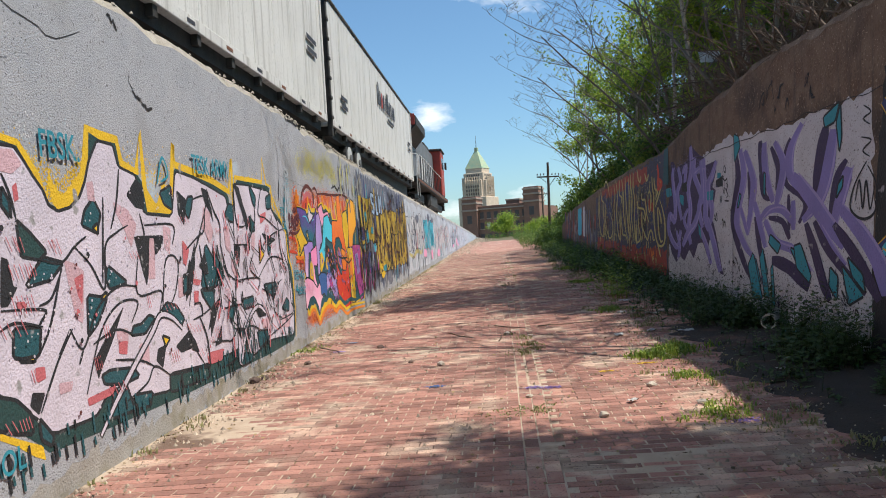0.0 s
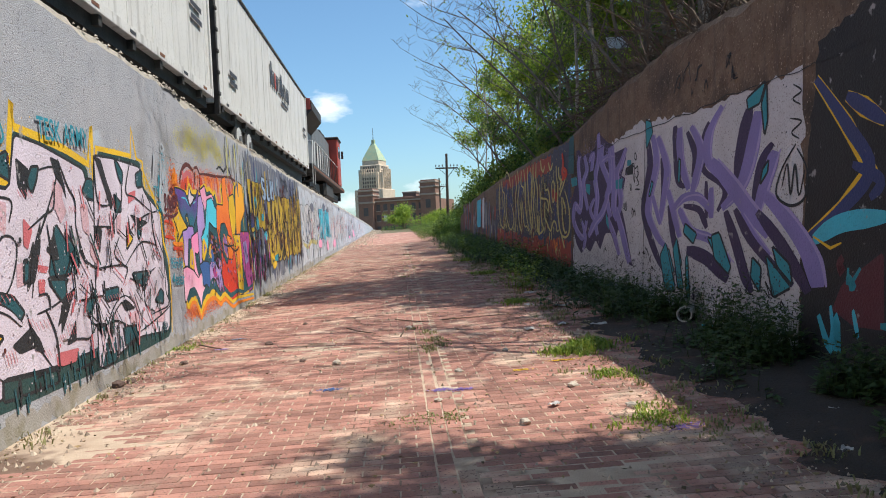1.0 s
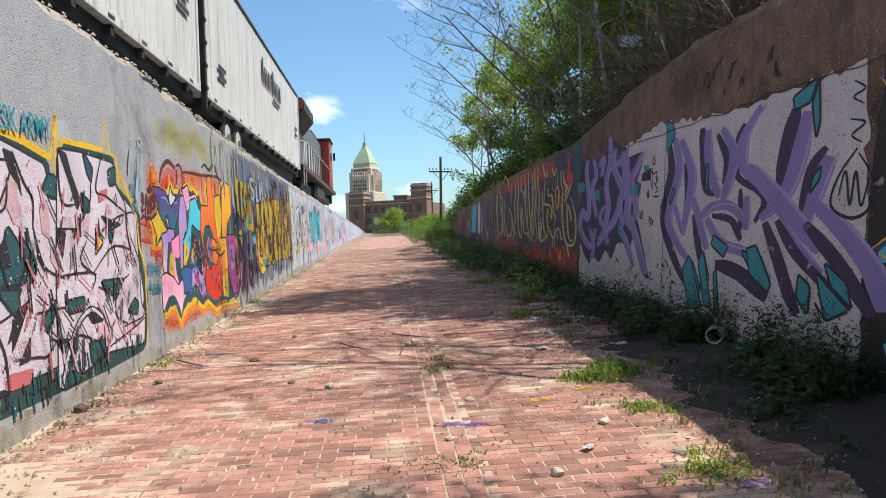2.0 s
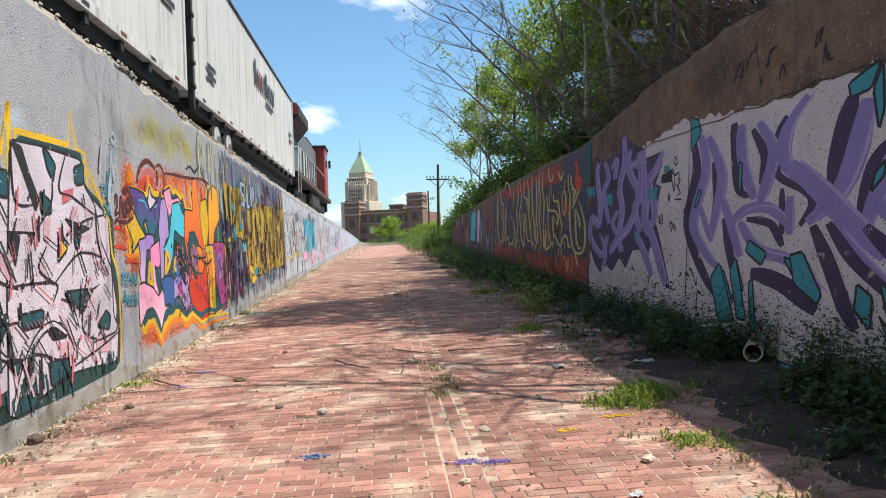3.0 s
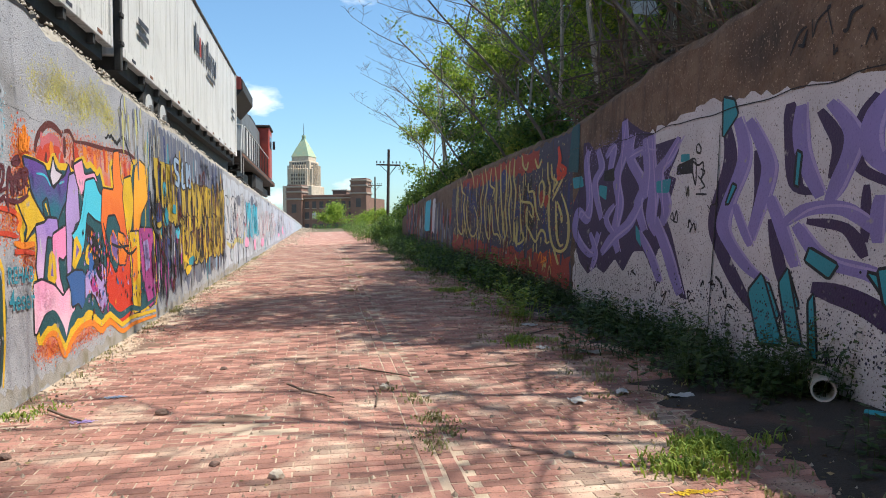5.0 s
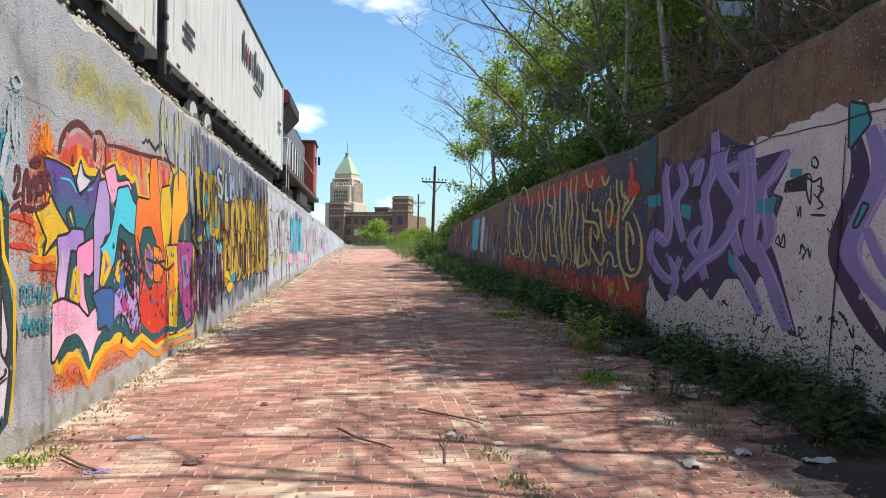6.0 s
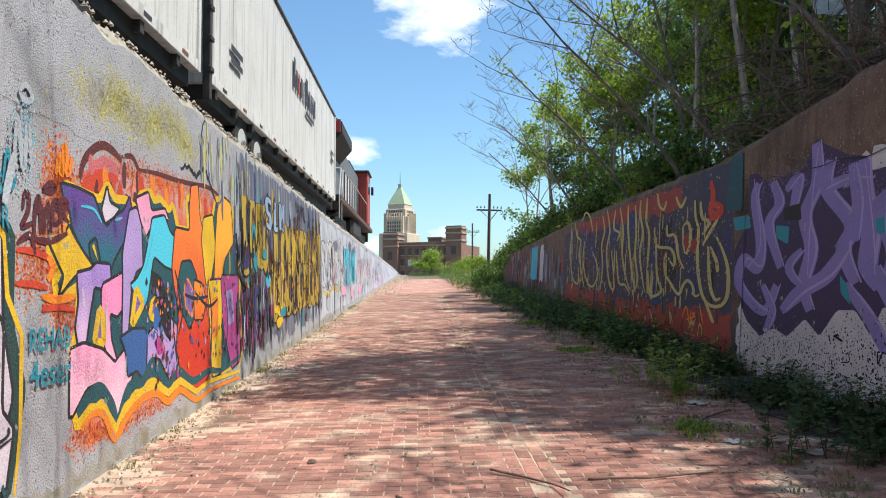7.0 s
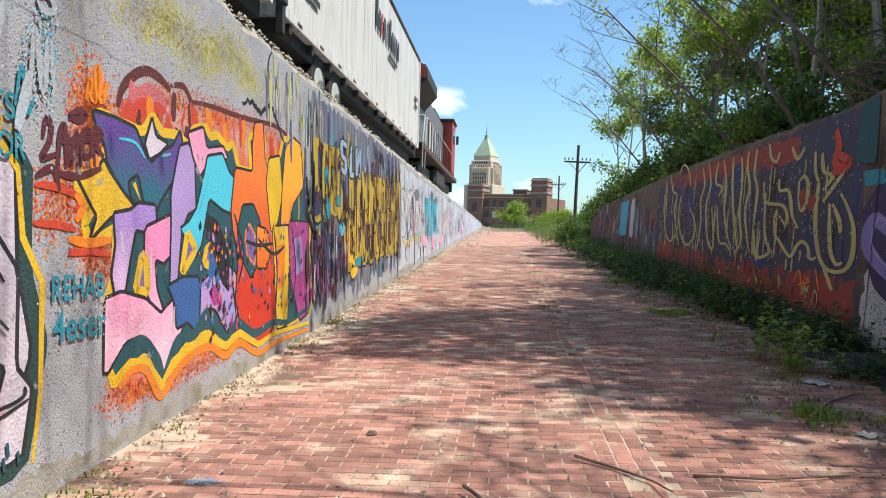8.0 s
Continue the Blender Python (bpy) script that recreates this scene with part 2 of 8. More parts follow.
MATS["tanband"] = surface("stained_wall_foot", (0.36, 0.345, 0.32), (0.30, 0.28, 0.25), 0.95, 5, 50, 0.5, (0.22, 0.20, 0.14), (0.5, 0.65), 3)



def fade_paint(key, low, high, v0, v1):
    """Sprayed fade from one colour at the bottom of a letter to another at its top."""
    m = bpy.data.materials.new(key + "_spray_paint")
    m.use_nodes = True
    n, l = m.node_tree.nodes, m.node_tree.links
    geo = n.new("ShaderNodeNewGeometry")
    xyz = n.new("ShaderNodeSeparateXYZ")
    l.new(geo.outputs["Position"], xyz.inputs[0])
    t = n.new("ShaderNodeTexNoise")
    t.inputs["Scale"].default_value, t.inputs["Detail"].default_value = 5, 5
    l.new(geo.outputs["Position"], t.inputs["Vector"])
    wob = n.new("ShaderNodeMath")
    wob.operation = 'MULTIPLY_ADD'
    wob.inputs[1].default_value = 0.7
    l.new(t.outputs[0], wob.inputs[0])
    l.new(xyz.outputs["Z"], wob.inputs[2])
    r = n.new("ShaderNodeMapRange")
    r.inputs[1].default_value, r.inputs[2].default_value = v0 + 0.64, v1 + 0.64
    l.new(wob.outputs[0], r.inputs[0])
    x = n.new("ShaderNodeMix")
    x.data_type = 'RGBA'
    l.new(r.outputs[0], x.inputs["Factor"])
    x.inputs["A"].default_value, x.inputs["B"].default_value = (*low, 1), (*high, 1)
    l.new(x.outputs["Result"], n["Principled BSDF"].inputs["Base Color"])
    n["Principled BSDF"].inputs["Roughness"].default_value = 0.75
    g = n.new("ShaderNodeTexNoise")
    g.inputs["Scale"].default_value, g.inputs["Detail"].default_value = 50, 6
    l.new(geo.outputs["Position"], g.inputs["Vector"])
    b = n.new("ShaderNodeBump")
    b.inputs["Strength"].default_value, b.inputs["Distance"].default_value = 0.45, 0.02
    l.new(g.outputs[0], b.inputs["Height"])
    l.new(b.outputs[0], n["Principled BSDF"].inputs["Normal"])
    MATS[key] = m


fade_paint("violet_to_teal", (0.01, 0.14, 0.19), (0.11, 0.05, 0.26), 1.55, 2.0)
fade_paint("pale_pink", (0.86, 0.50, 0.62), (0.84, 0.27, 0.50), 0.55, 1.1)
fade_paint("pink_to_lavender", (0.62, 0.42, 0.66), (0.34, 0.22, 0.58), 0.95, 1.5)
fade_paint("blue_to_cyan", (0.035, 0.15, 0.46), (0.07, 0.54, 0.70), 0.85, 1.35)
fade_paint("red_to_orange", (0.58, 0.035, 0.012), (0.82, 0.20, 0.03), 0.8, 1.9)
fade_paint("orange_to_gold", (0.72, 0.13, 0.01), (0.88, 0.40, 0.03), 0.9, 1.9)

# ---- shared shapes ----
GRADE, CROSS = radians(1.3), radians(1.2)
ROAD = Matrix.Rotation(GRADE, 4, 'X') @ Matrix.Rotation(-CROSS, 4, 'Y')  # the road's own frame: x across, y along, z off its surface


def interp(x, table):
    return float(np.interp(x, [a for a, _ in table], [b for _, b in table]))


def mesh_of(name, verts, faces, materials, index=None, smooth=False):
    me = bpy.data.meshes.new(name)
    me.from_pydata([tuple(v) for v in verts], [], faces)
    for m in (materials if isinstance(materials, (list, tuple)) else [materials]):
        me.materials.append(m)
    if index is not None:
        me.polygons.foreach_set("material_index", index)
    if smooth:
        me.polygons.foreach_set("use_smooth", [True] * len(me.polygons))
    me.update()
    return me


def put(name, me, parent=None, label="", m=None):
    ob = new(name, me)
    if m is not None:
        ob.matrix_basis = m
    if parent is not None:
        ob.parent = parent
    if label:
        tagged(ob, label)
    return ob


def part(name, bm, material, parent, label=""):
    me = bpy.data.meshes.new(name)
    bm.to_mesh(me)
    bm.free()
    me.materials.append(material)
    return put(name, me, parent, label)


def empty(name, label, category, group="", m=None):
    ob = new(name)
    if m is not None:
        ob.matrix_basis = m
    return tagged(ob, label, category, group)


def block(x0, x1, y0, y1, z0, z1, bevel=0.0, taper=None):
    bm = bmesh.new()
    bmesh.ops.create_cube(bm, size=1)
    for v in bm.verts:
        v.co = Vector(((x0 + x1) / 2 + v.co.x * (x1 - x0), (y0 + y1) / 2 + v.co.y * (y1 - y0), (z0 + z1) / 2 + v.co.z * (z1 - z0)))
    if bevel:
        bmesh.ops.bevel(bm, geom=bm.edges[:], offset=bevel, segments=1, affect='EDGES')
    return bm


def join_blocks(blocks, bevel=0.0):
    bm = bmesh.new()
    for b in blocks:
        t = block(*b, bevel)
        me = bpy.data.meshes.new("t")
        t.to_mesh(me)
        t.free()
        bm.from_mesh(me)
        bpy.data.meshes.remove(me)
    return bm


def tube_data(segs, sides=5):
    """Vertices and faces of tapered tubes, one for each (p0, p1, r0, r1)."""
    verts, faces = [], []
    ring = [(math.cos(2 * math.pi * k / sides), math.sin(2 * math.pi * k / sides)) for k in range(sides)]
    for p0, p1, r0, r1 in segs:
        p0, p1 = Vector(p0), Vector(p1)
        d = p1 - p0
        if d.length < 1e-5:
            continue
        a = d.orthogonal().normalized()
        b = d.normalized().cross(a)
        k = len(verts)
        verts += [p0 + (a * c + b * s) * r0 for c, s in ring] + [p1 + (a * c + b * s) * r1 for c, s in ring]
        faces += [(k + i, k + (i + 1) % sides, k + sides + (i + 1) % sides, k + sides + i) for i in range(sides)]
        faces += [tuple(range(k + sides - 1, k - 1, -1)), tuple(range(k + sides, k + 2 * sides))]
    return verts, faces


def tube(name, segs, material, parent=None, label="", sides=6):
    v, f = tube_data(segs, sides)
    return put(name, mesh_of(name, v, f, material, smooth=False), parent, label)


def chain(points, r0, r1=None):
    r1 = r0 if r1 is None else r1
    n = len(points) - 1
    return [(points[i], points[i + 1], r0 + (r1 - r0) * i / n, r0 + (r1 - r0) * (i + 1) / n) for i in range(n)]


def disc(name, centre, axis, r, width, material, parent, sides=20, label=""):
    c, a = Vector(centre), Vector(axis).normalized()
    return tube(name, [(c - a * width / 2, c + a * width / 2, r, r)], material, parent, label, sides)

# ---- ground and walls ----
WEST_X, EAST_X, EAST_LEAN = -2.30, 4.15, 0.07
WEST_TOP = [(-8, 3.75), (8, 3.70), (13, 3.50), (17, 3.25), (24, 2.95), (34, 2.62), (46, 2.22), (62, 1.70), (80, 1.10), (100, 0.35)]
EAST_TOP = [(-8, 3.42), (9, 3.46), (12.4, 3.52), (15.3, 3.32), (17.7, 3.0), (19, 2.86), (22.8, 2.78), (28, 2.62), (34, 2.32), (40, 2.0), (46, 1.3)]
WEST_BANK = [(-60, 3.15), (60, 3.15), (110, 2.45), (400, 2.3)]
EAST_BANK = [(-60, 3.4), (12, 3.75), (17, 3.4), (23, 3.25), (40, 2.85), (48, 2.0), (62, 1.75), (110, 2.5), (400, 2.4)]


def ground_z(x, y):
    """Height of the ground sheet: the paved ramp between the walls, raised banks behind them."""
    yy = max(-15.0, min(95.0, y))
    ramp = math.tan(GRADE) * yy + math.tan(CROSS) * max(-2.6, min(4.6, x))
    if x < -2.55:
        return interp(y, WEST_BANK)
    if x > 4.62:
        return interp(y, EAST_BANK) + 0.06 * min(x - 4.6, 12) + 0.12 * noise.noise(Vector((x * 0.4, y * 0.4, 0)))
    return ramp - 0.004


def build_ground():
    xs = [-2500, -600, -150, -40, -14, -9, -6, -4, -2.7, -2.56, -2.54, -2.3, -1.5, -0.5, 0.5, 1.5, 2.5, 3.3, 4.1, 4.6, 4.64, 5.2, 6, 7, 8, 10, 13, 18, 40, 150, 600, 2500]
    ys = [-1500, -300, -60, -20, -10] + [i * 2.0 for i in range(-4, 56)] + [115, 125, 140, 170, 220, 300, 450, 700, 1200, 3500]
    verts = [(x, y, ground_z(x, y)) for y in ys for x in xs]
    n = len(xs)
    faces, idx = [], []
    for j in range(len(ys) - 1):
        for i in range(n - 1):
            faces.append((j * n + i, j * n + i + 1, (j + 1) * n + i + 1, (j + 1) * n + i))
            mid = (xs[i] + xs[i + 1]) / 2
            on_road = -2.6 < mid < 4.6 and ys[j] < 74
            idx.append(0 if on_road else (2 if -9 < mid < -2.54 else 1))
    ob = put("ground", mesh_of("ground", verts, faces, [SAND, SOIL, GRAVEL], idx))
    return tagged(ob, "dusty brick ramp bed with soil banks behind walls", "ground", kind="structure")


GROUND = build_ground()


def build_wall(name, face, away, top, y0, y1, thick, material, label, step=0.2, cap=None):
    """A retaining wall in the road's frame: face(v) gives its x, away is -1 or 1; the top edge is chipped."""
    rng = random.Random(name)
    ys = np.arange(y0, y1 + step, step)
    verts, faces = [], []
    for y in ys:
        t = interp(y, top) + 0.022 * noise.noise(Vector((y * 2.3, 3, 1))) + rng.uniform(-0.012, 0.012)
        chip = max(0, noise.noise(Vector((y * 1.1, 9, 4))) - 0.15) * 0.16
        f0 = face(-0.4)
        ft = face(t)
        verts += [(f0, y, -0.4), (face(t - 0.09 - chip), y, t - 0.09 - chip), (ft + away * (0.04 + chip * 0.9), y, t - rng.uniform(0, 0.02)),
                  (ft + away * thick, y, t - 0.01), (ft + away * thick, y, -0.4)]
    for i in range(len(ys) - 1):
        a, b = i * 5, i * 5 + 5
        for k in range(4):
            q = (a + k, b + k, b + k + 1, a + k + 1)
            faces.append(q if away < 0 else q[::-1])
    e = (len(ys) - 1) * 5
    faces += [(0, 1, 2, 3, 4), (e + 4, e + 3, e + 2, e + 1, e)]
    me = mesh_of(name, [ROAD @ Vector(v) for v in verts], faces, [material, cap or RUBBLE])
    for i, p in enumerate(me.polygons):
        if i < (len(ys) - 1) * 4 and i % 4 == 1:
            p.material_index = 1
    ob = put(name, me)
    return tagged(ob, label, "wall", kind="structure")


def west_face(v):
    return WEST_X


def east_face(v):
    return EAST_X + EAST_LEAN * v


WALL_WEST = build_wall("wall_west", west_face, -1, WEST_TOP, -8, 100, 0.3, CONCRETE, "grey pitted concrete retaining wall covered in graffiti")
WALL_EAST = build_wall("wall_east", east_face, 1, EAST_TOP, -8, 46, 0.35, BROWN_CONCRETE, "brown stained concrete retaining wall with painted lower half", cap=BROWN_CONCRETE)

# closing wall far behind the start of the ramp
back = tagged(part("wall_south", block(-2.7, 4.7, -9.0, -8.6, -0.6, 3.4, 0.02), BROWN_CONCRETE, None), "plain brown concrete wall closing the ramp", "wall", kind="structure")

# ---- painted pieces on the walls ----


def fill(colour, edge, *pts):
    return ("fill", colour, edge, pts)


def stroke(colour, width, *pts):
    return ("stroke", colour, width, pts)


def smooth_line(pts, n=6):
    """Catmull-Rom through the points."""
    p = [pts[0], *pts, pts[-1]]
    out = []
    for i in range(1, len(p) - 2):
        a, b, c, d = (np.array(q, float) for q in p[i - 1:i + 3])
        for k in range(n):
            t = k / n
            out.append(0.5 * (2 * b + (c - a) * t + (2 * a - 5 * b + 4 * c - d) * t * t + (3 * b - a - 3 * c + d) * t ** 3))
    out.append(np.array(pts[-1], float))
    return out


def round_corners(pts):
    out = []
    for i, p in enumerate(pts):
        q = pts[(i + 1) % len(pts)]
        out += [(p[0] * 0.91 + q[0] * 0.09, p[1] * 0.91 + q[1] * 0.09), (p[0] * 0.09 + q[0] * 0.91, p[1] * 0.09 + q[1] * 0.91)]
    return out


def ragged(pts, rng, amount=0.05, step=0.12):
    out = []
    for i, p in enumerate(pts):
        q = pts[(i + 1) % len(pts)]
        n = max(1, int(math.dist(p, q) / step))
        for k in range(n):
            t = k / n
            out.append((p[0] + (q[0] - p[0]) * t + rng.uniform(-amount, amount), p[1] + (q[1] - p[1]) * t + rng.uniform(-amount, amount)))
    return out


def ribbon(line, width, closed=False, taper=True):
    """Left and right edges of a brushed line; width is (along the wall, up the wall)."""
    n = len(line)
    left, right = [], []
    for i in range(n):
        a = line[(i - 1) % n] if closed or i else line[i]
        b = line[(i + 1) % n] if closed or i < n - 1 else line[i]
        d = np.array(b, float) - np.array(a, float)
        d = d / (np.linalg.norm(d) + 1e-9)
        k = 1.0
        if taper and not closed:
            k = 0.55 + 0.45 * min(1, 4 * min(i, n - 1 - i) / n)
        off = np.array((-d[1] * width[0], d[0] * width[1])) * 0.5 * k
        left.append(line[i] + off)
        right.append(line[i] - off)
    return left, right


class Mural:
    """Layers of paint on one wall, each a hair above the last."""

    def __init__(self, wall, name, label, base=0.0012, step=0.00003):
        self.wall, self.name, self.label = wall, name, label
        self.west = wall is WALL_WEST
        self.depth, self.step = base, step
        self.v, self.f, self.mi, self.mats = [], [], [], []
        self.rng = random.Random(name)

    def slot(self, colour):
        m = MATS[colour] if colour in MATS else paint(colour)
        if m not in self.mats:
            self.mats.append(m)
        return self.mats.index(m)

    def at(self, u, v):
        d = self.depth
        return ROAD @ Vector((WEST_X + d, u, v) if self.west else (east_face(v) - d, u, v))

    def poly(self, colour, pts):
        k = len(self.v)
        self.v += [self.at(*p) for p in pts]
        idx = list(range(k, k + len(pts)))
        area = sum(pts[i][0] * pts[(i + 1) % len(pts)][1] - pts[(i + 1) % len(pts)][0] * pts[i][1] for i in range(len(pts)))
        if (area > 0) != self.west:
            idx.reverse()
        self.f.append(tuple(idx))
        self.mi.append(self.slot(colour))
        self.depth += self.step

    def band(self, colour, line, width, closed=False, taper=True):
        left, right = ribbon(line, width, closed, taper)
        k, n = len(self.v), len(line)
        self.v += [self.at(*p) for p in left] + [self.at(*p) for p in right]
        s = self.slot(colour)
        for i in range(n if closed else n - 1):
            j = (i + 1) % n
            q = (k + i, k + j, k + n + j, k + n + i)
            self.f.append(q[::-1] if self.west else q)
            self.mi.append(s)
        self.depth += self.step

    def draw(self, items, shadow=None, swell=1.0):
        for kind, colour, extra, pts in items:
            if kind == "fill":
                if colour in ("haze", "yellowspray", "paleblue"):
                    self.poly(colour, ragged(pts, self.rng, 0.045))
                    continue
                if swell > 1 and extra == "black":
                    mu, mv = sum(p[0] for p in pts) / len(pts), sum(p[1] for p in pts) / len(pts)
                    pts = [(mu + (a - mu) * swell, mv + (b - mv) * swell) for a, b in pts]
                shape = round_corners(pts)
                self.poly(colour, shape)
                if extra != "none":
                    w = 0.07 if extra == "yellow" else 0.026
                    self.band(extra, [np.array(p) for p in shape], (w * 1.25, w), closed=True)
            else:
                line = smooth_line(pts, 1 if colour == "yellow" else 6)
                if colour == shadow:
                    self.band("darkpurple", [p + np.array((0.13, -0.05)) for p in line], (extra[0] * 1.15, extra[1] * 1.2))
                self.band(colour, line, extra)
                if colour == "purple":
                    side = np.array((-0.36 * extra[0], 0.1 * extra[1]))
                    self.band("palepurple", [p + side for p in line], (extra[0] * 0.16, extra[1] * 0.2))

    def letters(self, u0, u1, v0, v1, n, colour, edge, width, edge_w, lean=0.0, shapes="lcsoan", smooth=6):
        """A row of bubble letters: each a few looping strokes with an outline under them."""
        rng = self.rng
        w = (u1 - u0) / n
        lines = []
        for i in range(n):
            c = u0 + w * (i + 0.5)
            h = v1 - v0

            def P(a, b):
                return (c + a * w * 0.5 + lean * b + rng.uniform(-0.05, 0.05) * w, v0 + (b * 0.5 + 0.5) * h + rng.uniform(-0.03, 0.03) * h)
            k = rng.choice(shapes)
            if k == "l":
                lines.append([P(-.3, 1), P(-.2, 0), P(-.3, -1), P(.5, -.9)])
            elif k == "c":
                lines.append([P(.6, .7), P(-.1, 1), P(-.6, 0), P(-.1, -1), P(.6, -.6)])
            elif k == "s":
                lines.append([P(.6, .8), P(-.4, .9), P(-.4, .2), P(.5, -.2), P(.4, -.9), P(-.6, -.8)])
            elif k == "o":
                lines.append([P(0, 1), P(-.6, 0), P(0, -1), P(.6, 0), P(0, 1)])
            elif k == "a":
                lines += [[P(-.6, -1), P(-.1, 1), P(.1, .9), P(.6, -1)], [P(-.4, -.2), P(.4, -.25)]]
            else:
                lines.append([P(-.6, -1), P(-.5, .9), P(.1, -.2), P(.5, -.9), P(.6, 1)])
        lines = [smooth_line(p, smooth) for p in lines]
        for p in lines:
            self.band(edge, p, (width[0] + edge_w[0], width[1] + edge_w[1]), taper=False)
        for p in lines:
            self.band(colour, p, width, taper=False)

    def scrawl(self, u0, u1, v0, v1, n, colours, width, tall=0.5):
        """Loose tags and drips."""
        rng = self.rng
        for _ in range(n):
            u, v = rng.uniform(u0, u1), rng.uniform(v0, v1)
            h = rng.uniform(0.3, 1) * tall
            pts = [(u + rng.uniform(-.35, .35) * h + k * 0.14 * h, v + rng.choice((-1, 1)) * rng.uniform(.1, .5) * h) for k in range(rng.randint(3, 6))]
            self.band(rng.choice(colours), smooth_line(pts, 4), (width * rng.uniform(.6, 1.4),) * 2)

    def runs(self, u0, u1, v0, v1, n, colours, width=0.05, length=(0.3, 1.0)):
        """Vertical drips and narrow brushed bars."""
        rng = self.rng
        for _ in range(n):
            u, v, h = rng.uniform(u0, u1), rng.uniform(v0, v1), rng.uniform(*length)
            line = [np.array((u + 0.02 * rng.uniform(-1, 1), v - h * k / 4)) for k in range(5)]
            w = width * rng.uniform(0.5, 1.8)
            self.band(rng.choice(colours), line, (w, w))

    def patches(self, u0, u1, v0, v1, n, colours, size):
        rng = self.rng
        for _ in range(n):
            u, v, a, b = rng.uniform(u0, u1), rng.uniform(v0, v1), rng.uniform(.4, 1) * size[0], rng.uniform(.4, 1) * size[1]
            pts = [(u + a * math.cos(k * .7), v + b * math.sin(k * .7)) for k in range(9)]
            self.poly(rng.choice(colours), ragged(pts, rng, 0.04, 0.2))

    def words(self, text, colour, u, v, height, width, slant=0.0):
        """Lettering with the built-in font, stretched to a width."""
        cu = bpy.data.curves.new("words", 'FONT')
        cu.body, cu.size, cu.offset = text, 1.0, 0.012
        ob = bpy.data.objects.new("words", cu)
        scene.collection.objects.link(ob)
        me = bpy.data.meshes.new_from_object(ob.evaluated_get(bpy.context.evaluated_depsgraph_get()))
        bpy.data.objects.remove(ob)
        xs = [p.co.x for p in me.vertices]
        y_hi = max(p.co.y for p in me.vertices)
        k = len(self.v)
        for p in me.vertices:
            s = (p.co.x - min(xs)) / (max(xs) - min(xs))
            s = s * width
            self.v.append(self.at(u + (s if self.west else -s), v + p.co.y / y_hi * height + slant * s))
        for q in me.polygons:
            self.f.append(tuple(k + i for i in q.vertices))
            self.mi.append(self.slot(colour))
        bpy.data.meshes.remove(me)
        self.depth += self.step

    def mist(self, colours, line, n, spread, size=(0.003, 0.011)):
        """Sprayed droplets, thick along a line and thinning away from it."""
        rng = self.rng
        for _ in range(n):
            i = rng.randrange(len(line) - 1)
            t = rng.random()
            u = line[i][0] + (line[i + 1][0] - line[i][0]) * t + rng.gauss(0, spread[0])
            v = line[i][1] + (line[i + 1][1] - line[i][1]) * t + rng.gauss(0, spread[1])
            r = rng.uniform(*size)
            k = len(self.v)
            self.v += [self.at(u + r * math.cos(a) * rng.uniform(0.7, 1.3), v + r * math.sin(a)) for a in (0, 1.05, 2.1, 3.14, 4.19, 5.24)]
            q = tuple(range(k, k + 6))
            self.f.append(q if self.west else q[::-1])
            self.mi.append(self.slot(rng.choice(colours)))
        self.depth += self.step

    def done(self):
        ob = put(self.name, mesh_of(self.name, self.v, self.f, self.mats, self.mi), self.wall, self.label)
        return ob


# many-coloured letters: backing outline, limbs, bases, drips
m = strokes_emch = []
m.append(stroke("darkred", (0.09, 0.07), (13.55, 2.15), (13.63, 2.29), (13.83, 2.41), (14.01, 2.45), (14.21, 2.42), (14.34, 2.37)))
m.append(stroke("darkred", (0.07, 0.05), (14.34, 2.41), (14.57, 2.44), (14.71, 2.35), (14.75, 2.26)))
m.append(stroke("darkred", (0.08, 0.05), (14.71, 2.35), (15.18, 2.37), (15.78, 2.37), (16.38, 2.39), (16.88, 2.41), (17.33, 2.37), (17.61, 2.29)))
m.append(fill("rose", "none", (13.59, 2.14), (13.74, 2.28), (13.95, 2.37), (14.21, 2.35), (14.29, 2.24), (13.95, 2.22)))
m.append(fill("red", "none", (13.57, 2.11), (13.68, 2.21), (13.95, 2.27), (14.25, 2.25), (14.31, 2.08), (14.18, 2.06), (14.07, 2.15), (13.95, 2.14), (13.88, 2.04), (13.61, 2.07)))
n_under = len(m)
m.append(fill("teal", "yellow", (13.29, 2.09), (13.88, 2.03), (14.05, 2.16), (14.19, 2.06), (14.44, 2.07), (14.66, 2.01), (14.74, 2.14), (15.01, 2.19), (15.11, 2.12), (15.28, 2.15), (15.51, 2.06), (15.65, 2.12), (15.79, 1.9), (16.16, 1.89), (16.08, 2.2), (16.38, 2.29), (16.58, 2.23), (16.58, 1.99), (17.1, 2.08), (17.24, 2.29), (17.61, 2.35), (18.07, 2.28), (18.18, 1.86), (18.43, 1.41), (18.51, 0.25), (17.43, 0.26), (16.86, 0.33), (16.35, 0.3), (15.91, 0.41), (15.41, 0.36), (15, 0.52), (14.53, 0.47), (14.17, 0.24), (13.91, 0.53), (13.46, 0.43), (13.4, 0.55), (13.37, 0.95), (13.48, 1.1), (13.51, 1.4), (13.2, 1.31), (13.14, 1.43), (13.22, 1.51), (13.08, 1.6), (13.08, 1.7), (13.29, 1.72), (13.43, 1.92), (13.3, 2.01)))
